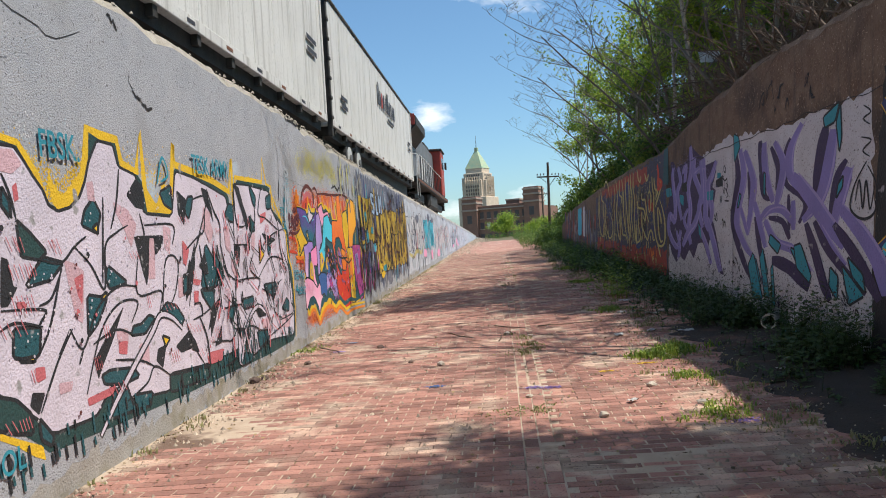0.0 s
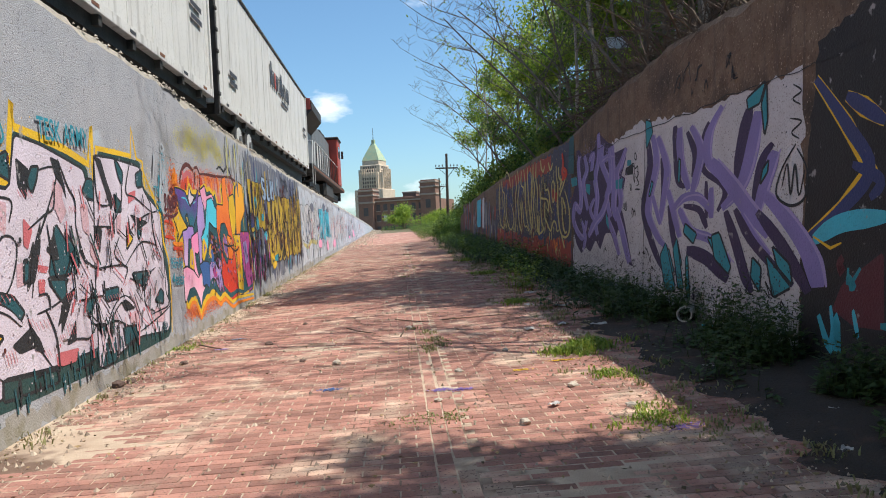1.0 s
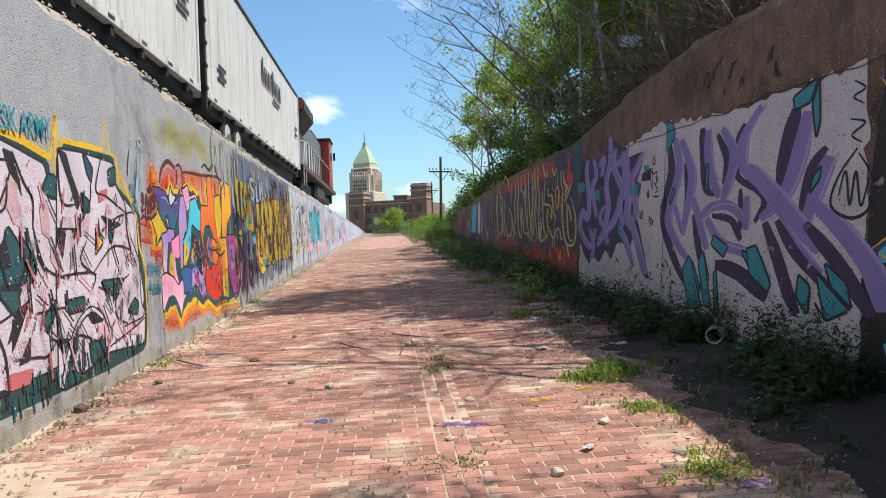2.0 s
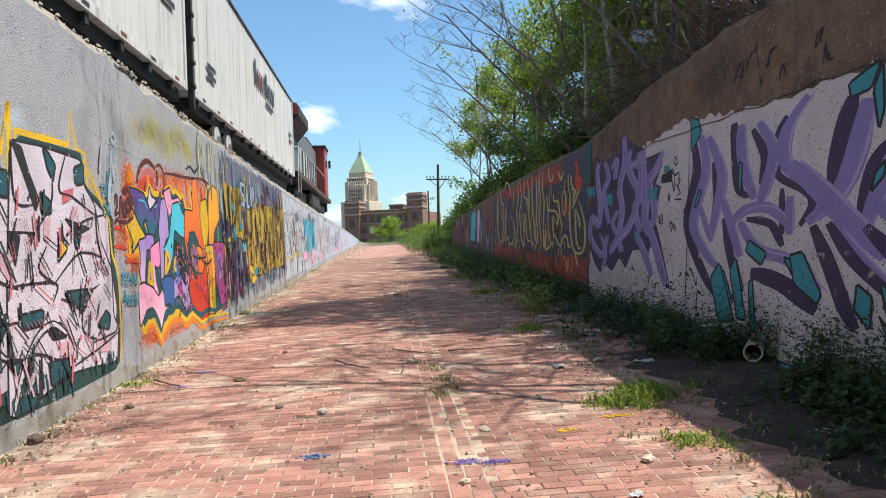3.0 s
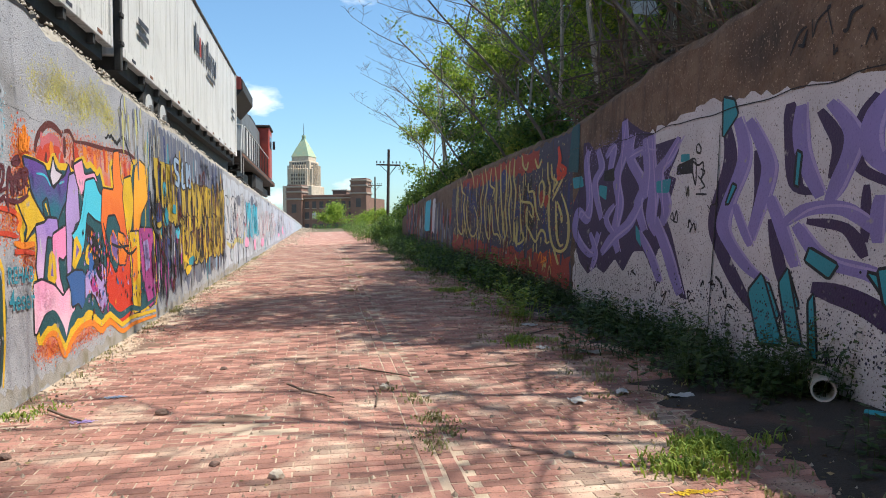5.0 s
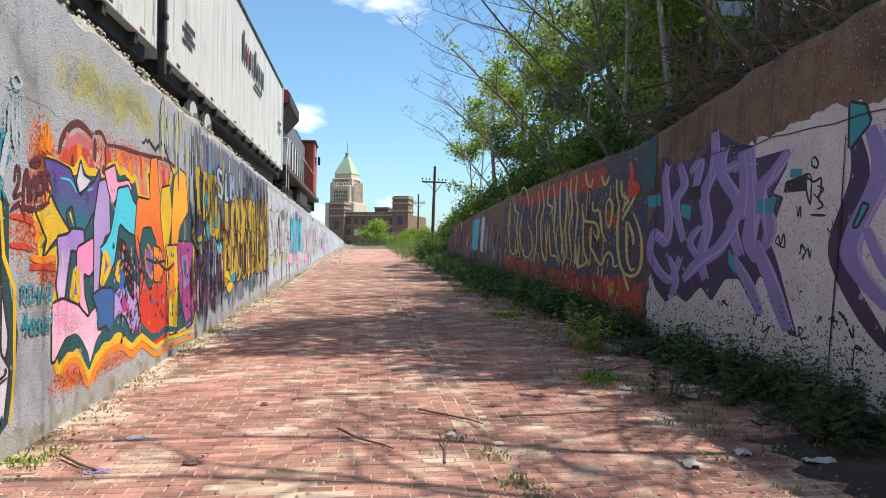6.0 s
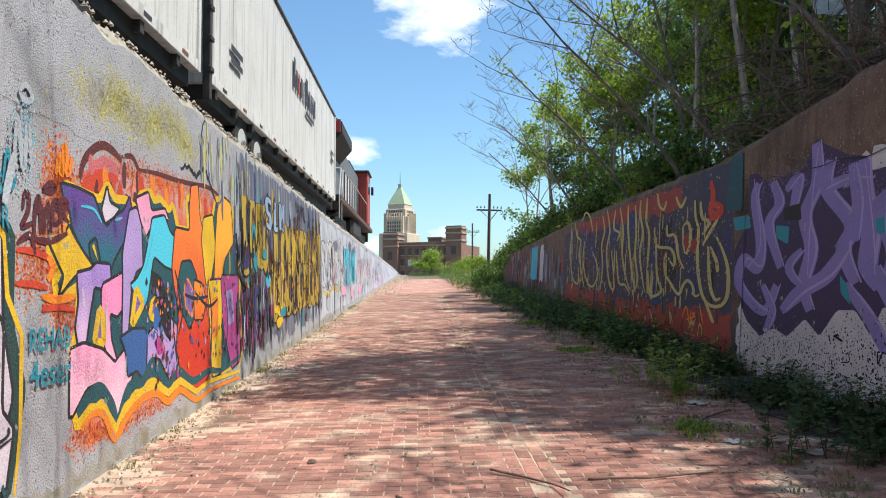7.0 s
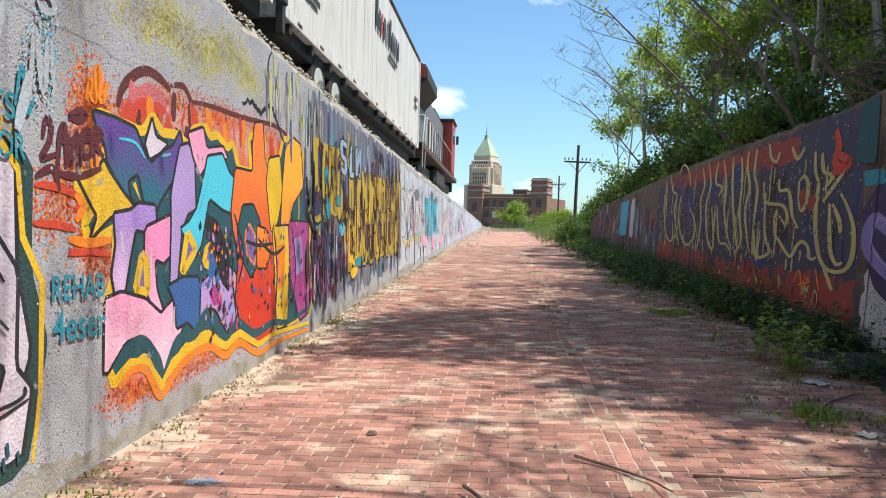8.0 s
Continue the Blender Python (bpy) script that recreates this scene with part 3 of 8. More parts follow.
m.append(fill("violet_to_teal", "black", (13.34, 2.06), (13.58, 2.05), (13.81, 2.02), (13.94, 1.87), (14.01, 1.84), (14.12, 1.91), (14.3, 1.96), (14.42, 2.07), (14.46, 1.99), (14.4, 1.79), (14.23, 1.69), (14.11, 1.6), (14.05, 1.53), (13.88, 1.53), (13.76, 1.54), (13.6, 1.68), (13.48, 1.81), (13.45, 1.9), (13.37, 1.97)))
m.append(fill("lilac", "black", (13.94, 1.96), (14.04, 2.13), (14.09, 2.02), (14.27, 1.99), (14.15, 1.92), (14, 1.87)))
m.append(fill("teal", "black", (13.7, 1.69), (13.81, 1.73), (13.89, 1.54), (13.77, 1.55), (13.71, 1.61)))
m.append(fill("yellow", "none", (13.74, 1.68), (13.78, 1.7), (13.85, 1.57)))
m.append(fill("yellow", "black", (13.09, 1.7), (13.26, 1.7), (13.37, 1.79), (13.43, 1.73), (13.57, 1.63), (13.75, 1.52), (13.45, 1.49), (13.21, 1.36), (13.29, 1.49), (13.21, 1.57)))
m.append(fill("pink_to_lavender", "black", (13.51, 1.47), (13.71, 1.49), (13.8, 1.53), (14.03, 1.52), (14.05, 1.38), (13.92, 1.35), (13.77, 1.37), (13.71, 1.23), (13.64, 1.04), (13.53, 0.98), (13.48, 1.14), (13.53, 1.3)))
m.append(fill("pale_pink", "black", (13.93, 1.36), (14.32, 1.44), (14.35, 1.2), (14.19, 1.13), (14.07, 1.16), (14.09, 0.99), (14.19, 0.83), (14.03, 0.87), (13.91, 1.02)))
m.append(fill("violet", "yellow", (13.86, 1.22), (13.92, 1.17), (13.94, 0.96), (13.76, 0.98)))
m.append(fill("pale_pink", "black", (13.44, 0.94), (13.63, 0.96), (13.92, 0.89), (14.12, 0.78), (14.19, 0.81), (14.34, 0.86), (14.45, 0.8), (14.44, 0.64), (14.33, 0.51), (14.17, 0.37), (14.07, 0.5), (13.86, 0.68), (13.67, 0.67), (13.47, 0.54), (13.42, 0.55)))
m.append(fill("lavender", "black", (14.35, 1.62), (14.49, 1.93), (14.63, 1.96), (14.74, 1.89), (14.76, 1.52), (14.62, 1.49), (14.52, 1.38), (14.45, 1.07), (14.32, 1.03), (14.35, 1.41)))
m.append(fill("pink", "black", (14.69, 2.09), (14.97, 2.16), (15.03, 2.02), (15.35, 2.06), (15.46, 1.97), (15.05, 1.91), (14.9, 1.81), (14.78, 1.93)))
m.append(fill("blue_to_cyan", "black", (14.72, 1.46), (14.85, 1.55), (14.99, 1.79), (15.05, 1.91), (15.35, 1.95), (15.49, 1.82), (15.75, 1.73), (15.63, 1.49), (15.34, 1.53), (15.08, 1.61), (14.93, 1.28), (14.81, 1.2), (14.57, 1.41)))
m.append(fill("violet", "yellow", (14.62, 1.35), (14.79, 1.21), (14.5, 1.03)))
m.append(fill("violet", "yellow", (15, 1.2), (15.13, 1.24), (15.18, 1.02), (14.95, 1.1)))
m.append(fill("blue", "black", (14.3, 0.95), (14.54, 0.99), (14.8, 0.97), (14.88, 0.78), (14.76, 0.58), (14.61, 0.68), (14.43, 0.66), (14.39, 0.84)))
m.append(fill("lavender", "black", (14.94, 0.92), (15.16, 0.99), (15.42, 1.04), (15.67, 0.93), (15.72, 0.64), (15.46, 0.48), (15.2, 0.71), (14.91, 0.68)))
m.append(fill("blue", "none", (15.08, 1.16), (15.33, 1.19), (15.47, 1.01), (15.24, 0.9), (15.03, 0.98)))
m.append(fill("magenta", "none", (15.04, 0.85), (15.24, 0.9), (15.37, 0.73), (15.15, 0.72)))
m.append(fill("offblack", "none", (14.99, 1.5), (15.27, 1.43), (15.54, 1.13), (15.53, 0.8), (15.35, 0.89), (15.16, 1.15), (15, 1.37)))
m.append(fill("red_to_orange", "black", (15.77, 1.83), (16.2, 1.82), (16.19, 2.03), (16.26, 2.23), (16.49, 2.26), (16.54, 1.94), (16.82, 1.69), (16.89, 1.3), (16.89, 0.51), (16.6, 0.37), (16.24, 0.38), (15.91, 0.52), (15.76, 0.81), (15.83, 1.12), (15.71, 1.36), (15.67, 1.49)))
m.append(fill("teal", "black", (15.79, 1.32), (15.92, 1.53), (16.2, 1.54), (16.39, 1.39), (16.38, 1.08), (16.13, 0.92), (15.89, 1.11)))
m.append(fill("violet", "orange", (15.97, 1.31), (16.09, 1.4), (16.32, 1.24), (16.25, 0.98), (16.01, 1.11)))
m.append(fill("orange_to_gold", "black", (16.34, 1.35), (16.61, 1.31), (16.76, 1.15), (16.63, 0.96), (16.34, 0.98)))
m.append(fill("yellow", "black", (16.74, 2.01), (17.1, 2.06), (17.18, 1.7), (16.95, 1.33), (16.79, 1.37), (16.66, 1.79)))
m.append(fill("orange_to_gold", "black", (17.19, 1.37), (17.25, 1.78), (17.36, 2.15), (17.61, 2.29), (17.95, 2.24), (18.05, 1.81), (17.63, 1.62), (17.47, 1.32)))
m.append(fill("yellow", "black", (16.87, 1.29), (17.47, 1.29), (17.37, 0.32), (17, 0.33), (16.93, 0.9)))
m.append(fill("orange", "none", (16.98, 1.14), (17.32, 1.17), (17.29, 0.72), (17.03, 0.66)))
m.append(fill("magenta", "black", (17.5, 1.33), (18.32, 1.31), (18.34, 0.34), (17.92, 0.3), (17.59, 0.77)))
m.append(fill("lavender", "none", (17.68, 1.2), (18.01, 1.23), (18.1, 0.82), (17.79, 0.76)))
m.append(stroke("teal", (0.13, 0.09), (13.46, 0.52), (13.65, 0.63), (13.86, 0.64), (14.06, 0.48), (14.18, 0.32), (14.43, 0.55), (14.75, 0.55), (15.03, 0.68), (15.41, 0.42), (15.72, 0.51), (16.23, 0.33), (16.86, 0.35), (17.43, 0.28), (18.37, 0.33)))
m.append(stroke("yellow", (0.1, 0.075), (13.44, 0.45), (13.67, 0.53), (13.91, 0.49), (14.14, 0.28), (14.33, 0.4), (14.62, 0.46), (15.06, 0.48), (15.43, 0.34), (15.8, 0.4), (16.35, 0.2), (16.86, 0.23), (18.37, 0.14)))
m.append(stroke("orange", (0.09, 0.07), (13.52, 0.4), (13.7, 0.47), (13.91, 0.43), (14.12, 0.21), (14.34, 0.31), (14.63, 0.39), (15.06, 0.4), (15.43, 0.26), (15.8, 0.31), (16.35, 0.12), (16.99, 0.13), (18.37, 0.06)))
m.append(stroke("black", (0.045, 0.04), (14.99, 1.49), (15.25, 1.27), (15.47, 0.88)))
m.append(stroke("black", (0.045, 0.04), (15.67, 1.49), (15.91, 1.12), (15.76, 0.85)))
m.append(stroke("black", (0.045, 0.04), (16.87, 1.38), (17, 0.9), (16.93, 0.39)))
m.append(stroke("black", (0.045, 0.04), (15.92, 1.25), (16.36, 1.18), (16.87, 1.18)))
m.append(stroke("black", (0.045, 0.04), (15.76, 1.26), (15.61, 1), (15.7, 0.59)))
m.append(stroke("black", (0.045, 0.04), (17.6, 1.33), (17.76, 0.85), (17.59, 0.43)))
m.append(stroke("black", (0.045, 0.04), (16.36, 1.24), (16.87, 1.07), (17.29, 1.13)))
m.append(stroke("cyan", (0.03, 0.022), (13.56, 1.96), (13.78, 1.95), (13.92, 1.86)))
m.append(stroke("cyan", (0.03, 0.022), (14.84, 1.49), (14.96, 1.64), (15.06, 1.81)))
m.append(stroke("cyan", (0.03, 0.022), (14.17, 1.89), (14.33, 1.92)))
m.append(stroke("brightwhite", (0.03, 0.02), (13.57, 1.38), (13.6, 1.23)))
m.append(stroke("brightwhite", (0.03, 0.02), (14.37, 0.81), (14.35, 0.62)))
m.append(stroke("brightwhite", (0.03, 0.02), (13.99, 1.26), (13.98, 1.06)))
m.append(stroke("red", (0.05, 0.045), (12.66, 1.64), (12.87, 1.63), (13.09, 1.58), (13.05, 1.51)))
m.append(stroke("red", (0.05, 0.045), (12.66, 1.44), (12.86, 1.43), (13.05, 1.4)))
m.append(stroke("red", (0.05, 0.045), (12.97, 1.27), (13.2, 1.27), (13.44, 1.24)))
m.append(stroke("orange", (0.07, 0.06), (12.97, 1.35), (13.2, 1.32), (13.45, 1.33)))
m.append(stroke("orange", (0.07, 0.06), (13.05, 1.6), (13.13, 1.53), (13.05, 1.45)))
m.append(stroke("orange", (0.07, 0.06), (13.18, 2.14), (13.23, 2.27), (13.26, 2.15), (13.32, 2.35), (13.35, 2.16), (13.43, 2.28)))
m.append(stroke("orange", (0.07, 0.06), (13.22, 1.82), (13.26, 1.76), (13.3, 1.82)))
m.append(stroke("tag", (0.05, 0.045), (12.74, 1.88), (12.77, 1.98), (12.82, 1.96), (12.8, 1.87), (12.73, 1.78), (12.87, 1.81)))
m.append(stroke("tag", (0.05, 0.045), (12.87, 1.67), (12.9, 1.91), (12.95, 1.96), (12.96, 1.74)))
m.append(stroke("tag", (0.05, 0.045), (12.98, 1.93), (13, 1.76), (13.07, 1.94), (13.09, 1.75), (13.12, 1.94)))
m.append(stroke("tag", (0.05, 0.045), (13.14, 1.81), (13.13, 1.94), (13.22, 1.96), (13.23, 1.84), (13.14, 1.81)))
m.append(stroke("tag", (0.05, 0.045), (13.26, 1.76), (13.25, 1.97), (13.35, 1.96), (13.28, 1.89), (13.37, 1.83)))
m.append(stroke("tag", (0.05, 0.045), (12.87, 1.71), (13.09, 1.7), (13.34, 1.76)))
m.append(stroke("tag", (0.05, 0.045), (12.99, 2.03), (13.1, 2.07), (13.17, 2.05), (13.1, 2.02), (12.99, 2.02)))
m.append(stroke("tag", (0.05, 0.045), (12.91, 1.88), (13.35, 1.94)))
m.append(stroke("tag", (0.05, 0.045), (12.67, 1.68), (12.83, 1.73), (12.89, 1.61)))

# lilac letters: their shadow, outline, body, the gaps between limbs, then lines and shading
m = strokes_pink = []
m.append(fill("darkgreen", "none", (5.95, 2.37), (6.17, 2.37), (6.33, 2.36), (6.4, 2.29), (6.5, 2.17), (6.58, 2.08), (6.65, 1.98), (6.75, 1.95), (6.9, 1.98), (7.02, 2.06), (7.1, 2.15), (7.18, 2.33), (7.24, 2.56), (7.39, 2.52), (7.67, 2.51), (7.73, 2.33), (7.99, 2.28), (8.11, 2.19), (8.14, 1.97), (8.64, 1.95), (8.8, 2.39), (9.27, 2.34), (9.74, 2.28), (10.25, 2.18), (10.3, 1.87), (10.56, 2.36), (11.07, 2.36), (11.88, 2.35), (11.93, 2.04), (12.66, 1.77), (12.63, 1.21), (12.77, 0.81), (12.56, 0.18), (11.31, 0.17), (9.86, 0.21), (8.5, 0.24), (7.45, 0.28), (6.38, 0.33), (6.27, 0.42), (6.12, 0.52), (5.71, 0.71)))
m.append(stroke("yellow", (0.085, 0.075), (5.96, 2.39), (6.17, 2.39), (6.34, 2.37), (6.42, 2.29), (6.52, 2.18), (6.62, 2.01), (6.67, 2.18), (6.71, 2.01), (6.76, 1.96), (6.89, 1.98), (7.02, 2.08), (7.1, 2.17), (7.17, 2.33), (7.23, 2.57), (7.41, 2.54), (7.69, 2.53), (7.74, 2.34), (8, 2.29), (8.13, 2.64), (8.13, 2.2), (8.16, 1.98), (8.63, 1.96), (8.82, 2.61), (8.83, 2.41), (9.27, 2.37), (9.78, 2.31), (10.29, 2.21), (10.45, 2.6), (10.38, 1.87), (10.54, 2.39), (11.07, 2.39), (11.58, 2.39), (11.66, 2.72), (11.77, 2.37), (11.97, 2.35), (11.99, 2.04)))
m.append(fill("yellow", "none", (6.65, 2.17), (6.68, 2), (6.76, 1.96), (6.9, 2), (7.03, 2.09), (7.1, 2.24), (6.92, 2.11), (6.81, 2.04)))
m.append(fill("yellow", "none", (8.12, 2.19), (8.17, 1.98), (8.62, 1.96), (8.71, 2.2), (8.5, 2.21), (8.34, 2.01)))
m.append(fill("yellow", "none", (5.88, 1.88), (6.1, 1.88), (6.19, 1.81), (6.21, 1.66), (6.16, 1.57), (6.18, 1.45), (5.82, 1.5)))
m.append(fill("yellow", "none", (5.9, 0.59), (6.11, 0.49), (6.31, 0.4), (6.33, 0.3), (6.21, 0.36), (6.03, 0.48), (5.89, 0.55)))
m.append(fill("lilac", "black", (5.95, 2.33), (6.17, 2.34), (6.3, 2.34), (6.39, 2.26), (6.48, 2.16), (6.58, 2.07), (6.63, 1.97), (6.74, 1.93), (6.9, 1.96), (7.04, 2.04), (7.13, 2.15), (7.22, 2.32), (7.37, 2.49), (7.62, 2.48), (7.68, 2.31), (7.96, 2.26), (8.04, 2.15), (8.07, 1.93), (8.65, 1.91), (8.81, 2.35), (9.26, 2.31), (9.67, 2.24), (10.16, 2.15), (10.26, 1.82), (10.61, 2.32), (10.98, 2.31), (11.75, 2.3), (11.84, 2.03), (12.51, 1.75), (12.51, 1.22), (12.62, 0.79), (12.39, 0.35), (11.37, 0.36), (10.6, 0.44), (9.92, 0.41), (9.12, 0.42), (8.3, 0.49), (8.27, 0.34), (7.48, 0.43), (7.26, 0.6), (6.99, 0.42), (6.44, 0.44), (6.25, 0.6), (5.74, 0.93)))
m.append(fill("lilac", "black", (10.44, 2.31), (10.98, 2.32), (11.86, 2.28), (11.9, 2.04), (12.15, 1.86), (12.25, 1.51), (12.52, 1.21), (12.49, 0.73), (12.62, 0.6), (12.52, 0.25), (11.38, 0.34), (10.93, 0.29), (10.25, 0.21), (10.13, 0.24), (10.23, 1.17)))
m.append(stroke("yellow", (0.05, 0.06), (11.93, 2.28), (12.53, 1.71), (12.56, 1.37), (12.72, 1.13), (12.69, 0.57), (12.61, 0.21)))
m.append(fill("darkgreen", "black", (6.25, 1.87), (6.38, 1.79), (6.56, 1.65), (6.46, 1.6), (6.27, 1.63), (6.26, 1.71)))
m.append(fill("teal", "black", (7.03, 1.83), (7.09, 1.94), (7.23, 2.04), (7.33, 1.92), (7.24, 1.77)))
m.append(fill("teal", "black", (6.28, 1.43), (6.42, 1.56), (6.51, 1.62), (6.75, 1.57), (6.58, 1.46)))
m.append(fill("teal", "black", (7.36, 1.52), (7.67, 1.36), (7.36, 1.33), (7.31, 1.42)))
m.append(fill("black", "none", (7.77, 2.08), (7.97, 2.23), (8.1, 2.17), (8.09, 1.96), (7.91, 1.98)))
m.append(fill("teal", "black", (8.42, 2.13), (8.68, 2.21), (8.68, 1.97), (8.5, 2.02)))
m.append(fill("black", "none", (7.84, 1.74), (8.42, 1.74), (8.39, 1.65), (8.1, 1.49), (8, 1.3), (7.93, 1.47)))
m.append(fill("teal", "black", (9.42, 1.65), (9.77, 1.34), (9.65, 1.17), (9.2, 1.18)))
m.append(fill("black", "none", (8.98, 1.51), (9.04, 1.29), (8.8, 1.08), (8.81, 1.27)))
m.append(fill("black", "none", (8.8, 2.17), (9.03, 2.08), (8.92, 1.82), (8.79, 1.94)))
m.append(fill("teal", "black", (8.16, 1.03), (8.36, 1.13), (8.57, 1.08), (8.73, 0.94), (8.65, 0.88), (8.41, 0.98)))
m.append(fill("teal", "black", (7.63, 0.93), (7.69, 1), (7.83, 1), (7.99, 1.06), (8.11, 1.02), (7.89, 0.91)))
m.append(fill("black", "none", (7.07, 0.68), (7.03, 0.83), (7.31, 1.03), (7.57, 1.19), (7.33, 0.93), (7.13, 0.75)))
m.append(fill("teal", "black", (6.12, 1.19), (6.41, 1.16), (6.37, 0.99), (6.29, 0.96), (6.09, 1.01)))
m.append(fill("darkgreen", "black", (5.73, 0.85), (5.93, 0.8), (6.08, 0.75), (6.22, 0.63), (6.22, 0.5), (6.04, 0.55), (5.7, 0.68)))
m.append(fill("black", "none", (6.25, 0.76), (6.39, 0.73), (6.3, 0.6), (6.21, 0.68)))
m.append(fill("teal", "black", (7.02, 1.32), (7.31, 1.27), (7.15, 1.1), (6.98, 1.01)))
m.append(fill("teal", "black", (7.12, 0.7), (7.25, 0.72), (7.63, 0.67), (7.72, 0.58), (7.44, 0.57), (7.15, 0.63)))
m.append(fill("black", "none", (6.57, 0.94), (6.76, 1.12), (6.66, 0.98)))
m.append(fill("black", "none", (8.1, 0.75), (8.28, 0.76), (8.17, 0.56), (8.05, 0.65)))
m.append(fill("black", "none", (9.4, 0.96), (9.74, 1.06), (9.49, 0.79), (9.35, 0.66)))
m.append(fill("teal", "black", (9.19, 1.18), (9.59, 1.15), (9.47, 1.01), (9.22, 1.1)))
m.append(fill("black", "none", (8.47, 0.71), (8.82, 0.82), (8.99, 0.64), (8.59, 0.63)))
m.append(fill("teal", "black", (7.26, 0.55), (7.48, 0.57), (7.59, 0.33), (7.21, 0.35)))
m.append(fill("yellow", "black", (7.18, 1.81), (7.27, 1.85), (7.26, 1.76)))
m.append(fill("yellow", "black", (7.2, 1.28), (7.31, 1.32), (7.29, 1.25)))
m.append(fill("yellow", "black", (6.15, 0.99), (6.32, 0.98), (6.31, 0.95), (6.17, 0.97)))
m.append(fill("yellow", "black", (8.21, 0.85), (8.37, 0.8), (8.26, 0.74)))
m.append(fill("darkgreen", "black", (8.3, 0.48), (8.55, 0.45), (8.48, 0.31), (8.28, 0.33)))
m.append(fill("teal", "black", (7.61, 0.45), (7.93, 0.41), (7.87, 0.3), (7.6, 0.33)))
m.append(fill("teal", "black", (6.13, 2.08), (6.2, 1.98), (6.2, 1.87), (6.11, 1.96)))
m.append(fill("black", "none", (6.06, 1.64), (6.13, 1.62), (6.16, 1.45), (6.2, 1.44), (6.09, 1.33), (6.01, 1.33)))
m.append(fill("teal", "black", (6.29, 0.59), (6.44, 0.43), (6.41, 0.37), (6.3, 0.44)))
m.append(fill("darkgreen", "black", (8.55, 0.45), (9.22, 0.4), (9.25, 0.28), (8.56, 0.31)))
m.append(fill("roselilac", "none", (6.75, 1.59), (6.88, 1.56), (7.01, 1.49), (6.93, 1.12), (6.84, 1.16), (6.79, 1.38)))
m.append(fill("rose", "none", (6.86, 1.45), (6.99, 1.48), (6.94, 1.25), (6.89, 1.33)))
m.append(fill("roselilac", "none", (8.13, 1.72), (8.22, 1.71), (8.18, 1.36), (8.04, 1.36)))
m.append(fill("roselilac", "none", (7.15, 2.15), (7.25, 2.17), (7.26, 2.01), (7.15, 2.02)))
m.append(fill("rose", "none", (6.24, 2.08), (6.29, 2.11), (6.3, 2), (6.25, 1.98)))
m.append(fill("roselilac", "none", (5.94, 2.3), (6.28, 2.32), (6.37, 2.23), (6.25, 2.16), (6.14, 2.17), (5.92, 2.16)))
m.append(fill("roselilac", "none", (7.53, 2.02), (7.78, 1.96), (7.91, 1.83), (7.78, 1.64), (7.68, 1.8), (7.57, 1.92)))
m.append(fill("roselilac", "none", (8.42, 1.83), (8.59, 1.8), (8.53, 1.55), (8.42, 1.62)))
m.append(fill("roselilac", "none", (9.46, 2.03), (9.65, 1.95), (9.54, 1.71), (9.34, 1.79)))
m.append(fill("rose", "none", (9.21, 0.53), (9.7, 0.5), (9.61, 0.39), (9.22, 0.41)))
m.append(fill("roselilac", "none", (7.4, 1.01), (7.59, 1), (7.58, 0.87), (7.41, 0.89)))
m.append(fill("rose", "none", (7.42, 0.91), (7.57, 0.9), (7.54, 0.79), (7.41, 0.82)))
m.append(fill("roselilac", "none", (7.76, 0.84), (7.94, 0.84), (7.92, 0.65), (7.75, 0.71)))
m.append(fill("rose", "none", (6.3, 0.91), (6.41, 0.9), (6.41, 0.82), (6.31, 0.81)))
m.append(fill("roselilac", "none", (6.55, 0.76), (6.73, 0.74), (6.7, 0.68), (6.55, 0.68)))
m.append(fill("rose", "none", (6.89, 0.58), (7.32, 0.59), (7.25, 0.53), (6.9, 0.52)))
m.append(fill("rose", "none", (6.17, 1.35), (6.29, 1.34), (6.26, 1.29), (6.18, 1.3)))
m.append(fill("roselilac", "none", (8.66, 1.32), (8.84, 1.35), (8.78, 1.16), (8.63, 1.14)))
m.append(fill("rose", "none", (9.02, 1.3), (9.22, 1.27), (9.16, 1.22), (9.01, 1.24)))
m.append(stroke("black", (0.028, 0.02), (6.14, 2.16), (6.21, 2.02), (6.25, 1.87)))
m.append(stroke("black", (0.028, 0.02), (6.9, 1.68), (7.11, 1.53), (7.28, 1.34), (7.35, 1.67), (7.54, 1.77), (7.75, 1.83)))
m.append(stroke("black", (0.028, 0.02), (6.44, 1.61), (6.71, 1.57), (6.91, 1.68), (7.08, 1.75)))
m.append(stroke("black", (0.028, 0.02), (6.41, 1.3), (6.56, 1.34), (6.72, 1.53)))
m.append(stroke("black", (0.028, 0.02), (6.01, 1.31), (6.46, 1.27), (6.42, 1.2), (6.37, 1.16)))
m.append(stroke("black", (0.028, 0.02), (6.37, 0.99), (6.53, 1.18), (6.71, 1.53)))
m.append(stroke("black", (0.028, 0.02), (6.32, 0.61), (6.57, 0.91), (6.78, 1.1)))
m.append(stroke("black", (0.028, 0.02), (6.75, 1.1), (6.9, 0.94), (7.14, 1.2), (7.48, 1.34), (7.8, 1.32)))
m.append(stroke("black", (0.028, 0.02), (6.89, 0.61), (7.17, 1.03), (7.49, 1.21), (7.8, 1.19), (7.66, 1.03)))
m.append(stroke("black", (0.028, 0.02), (7.88, 1.57), (7.82, 1.25), (8.27, 1.24), (8.19, 1.05)))
m.append(stroke("black", (0.028, 0.02), (8.25, 1), (8.39, 1.46), (8.55, 1.55), (8.69, 1.46), (8.55, 1.18), (8.25, 1)))
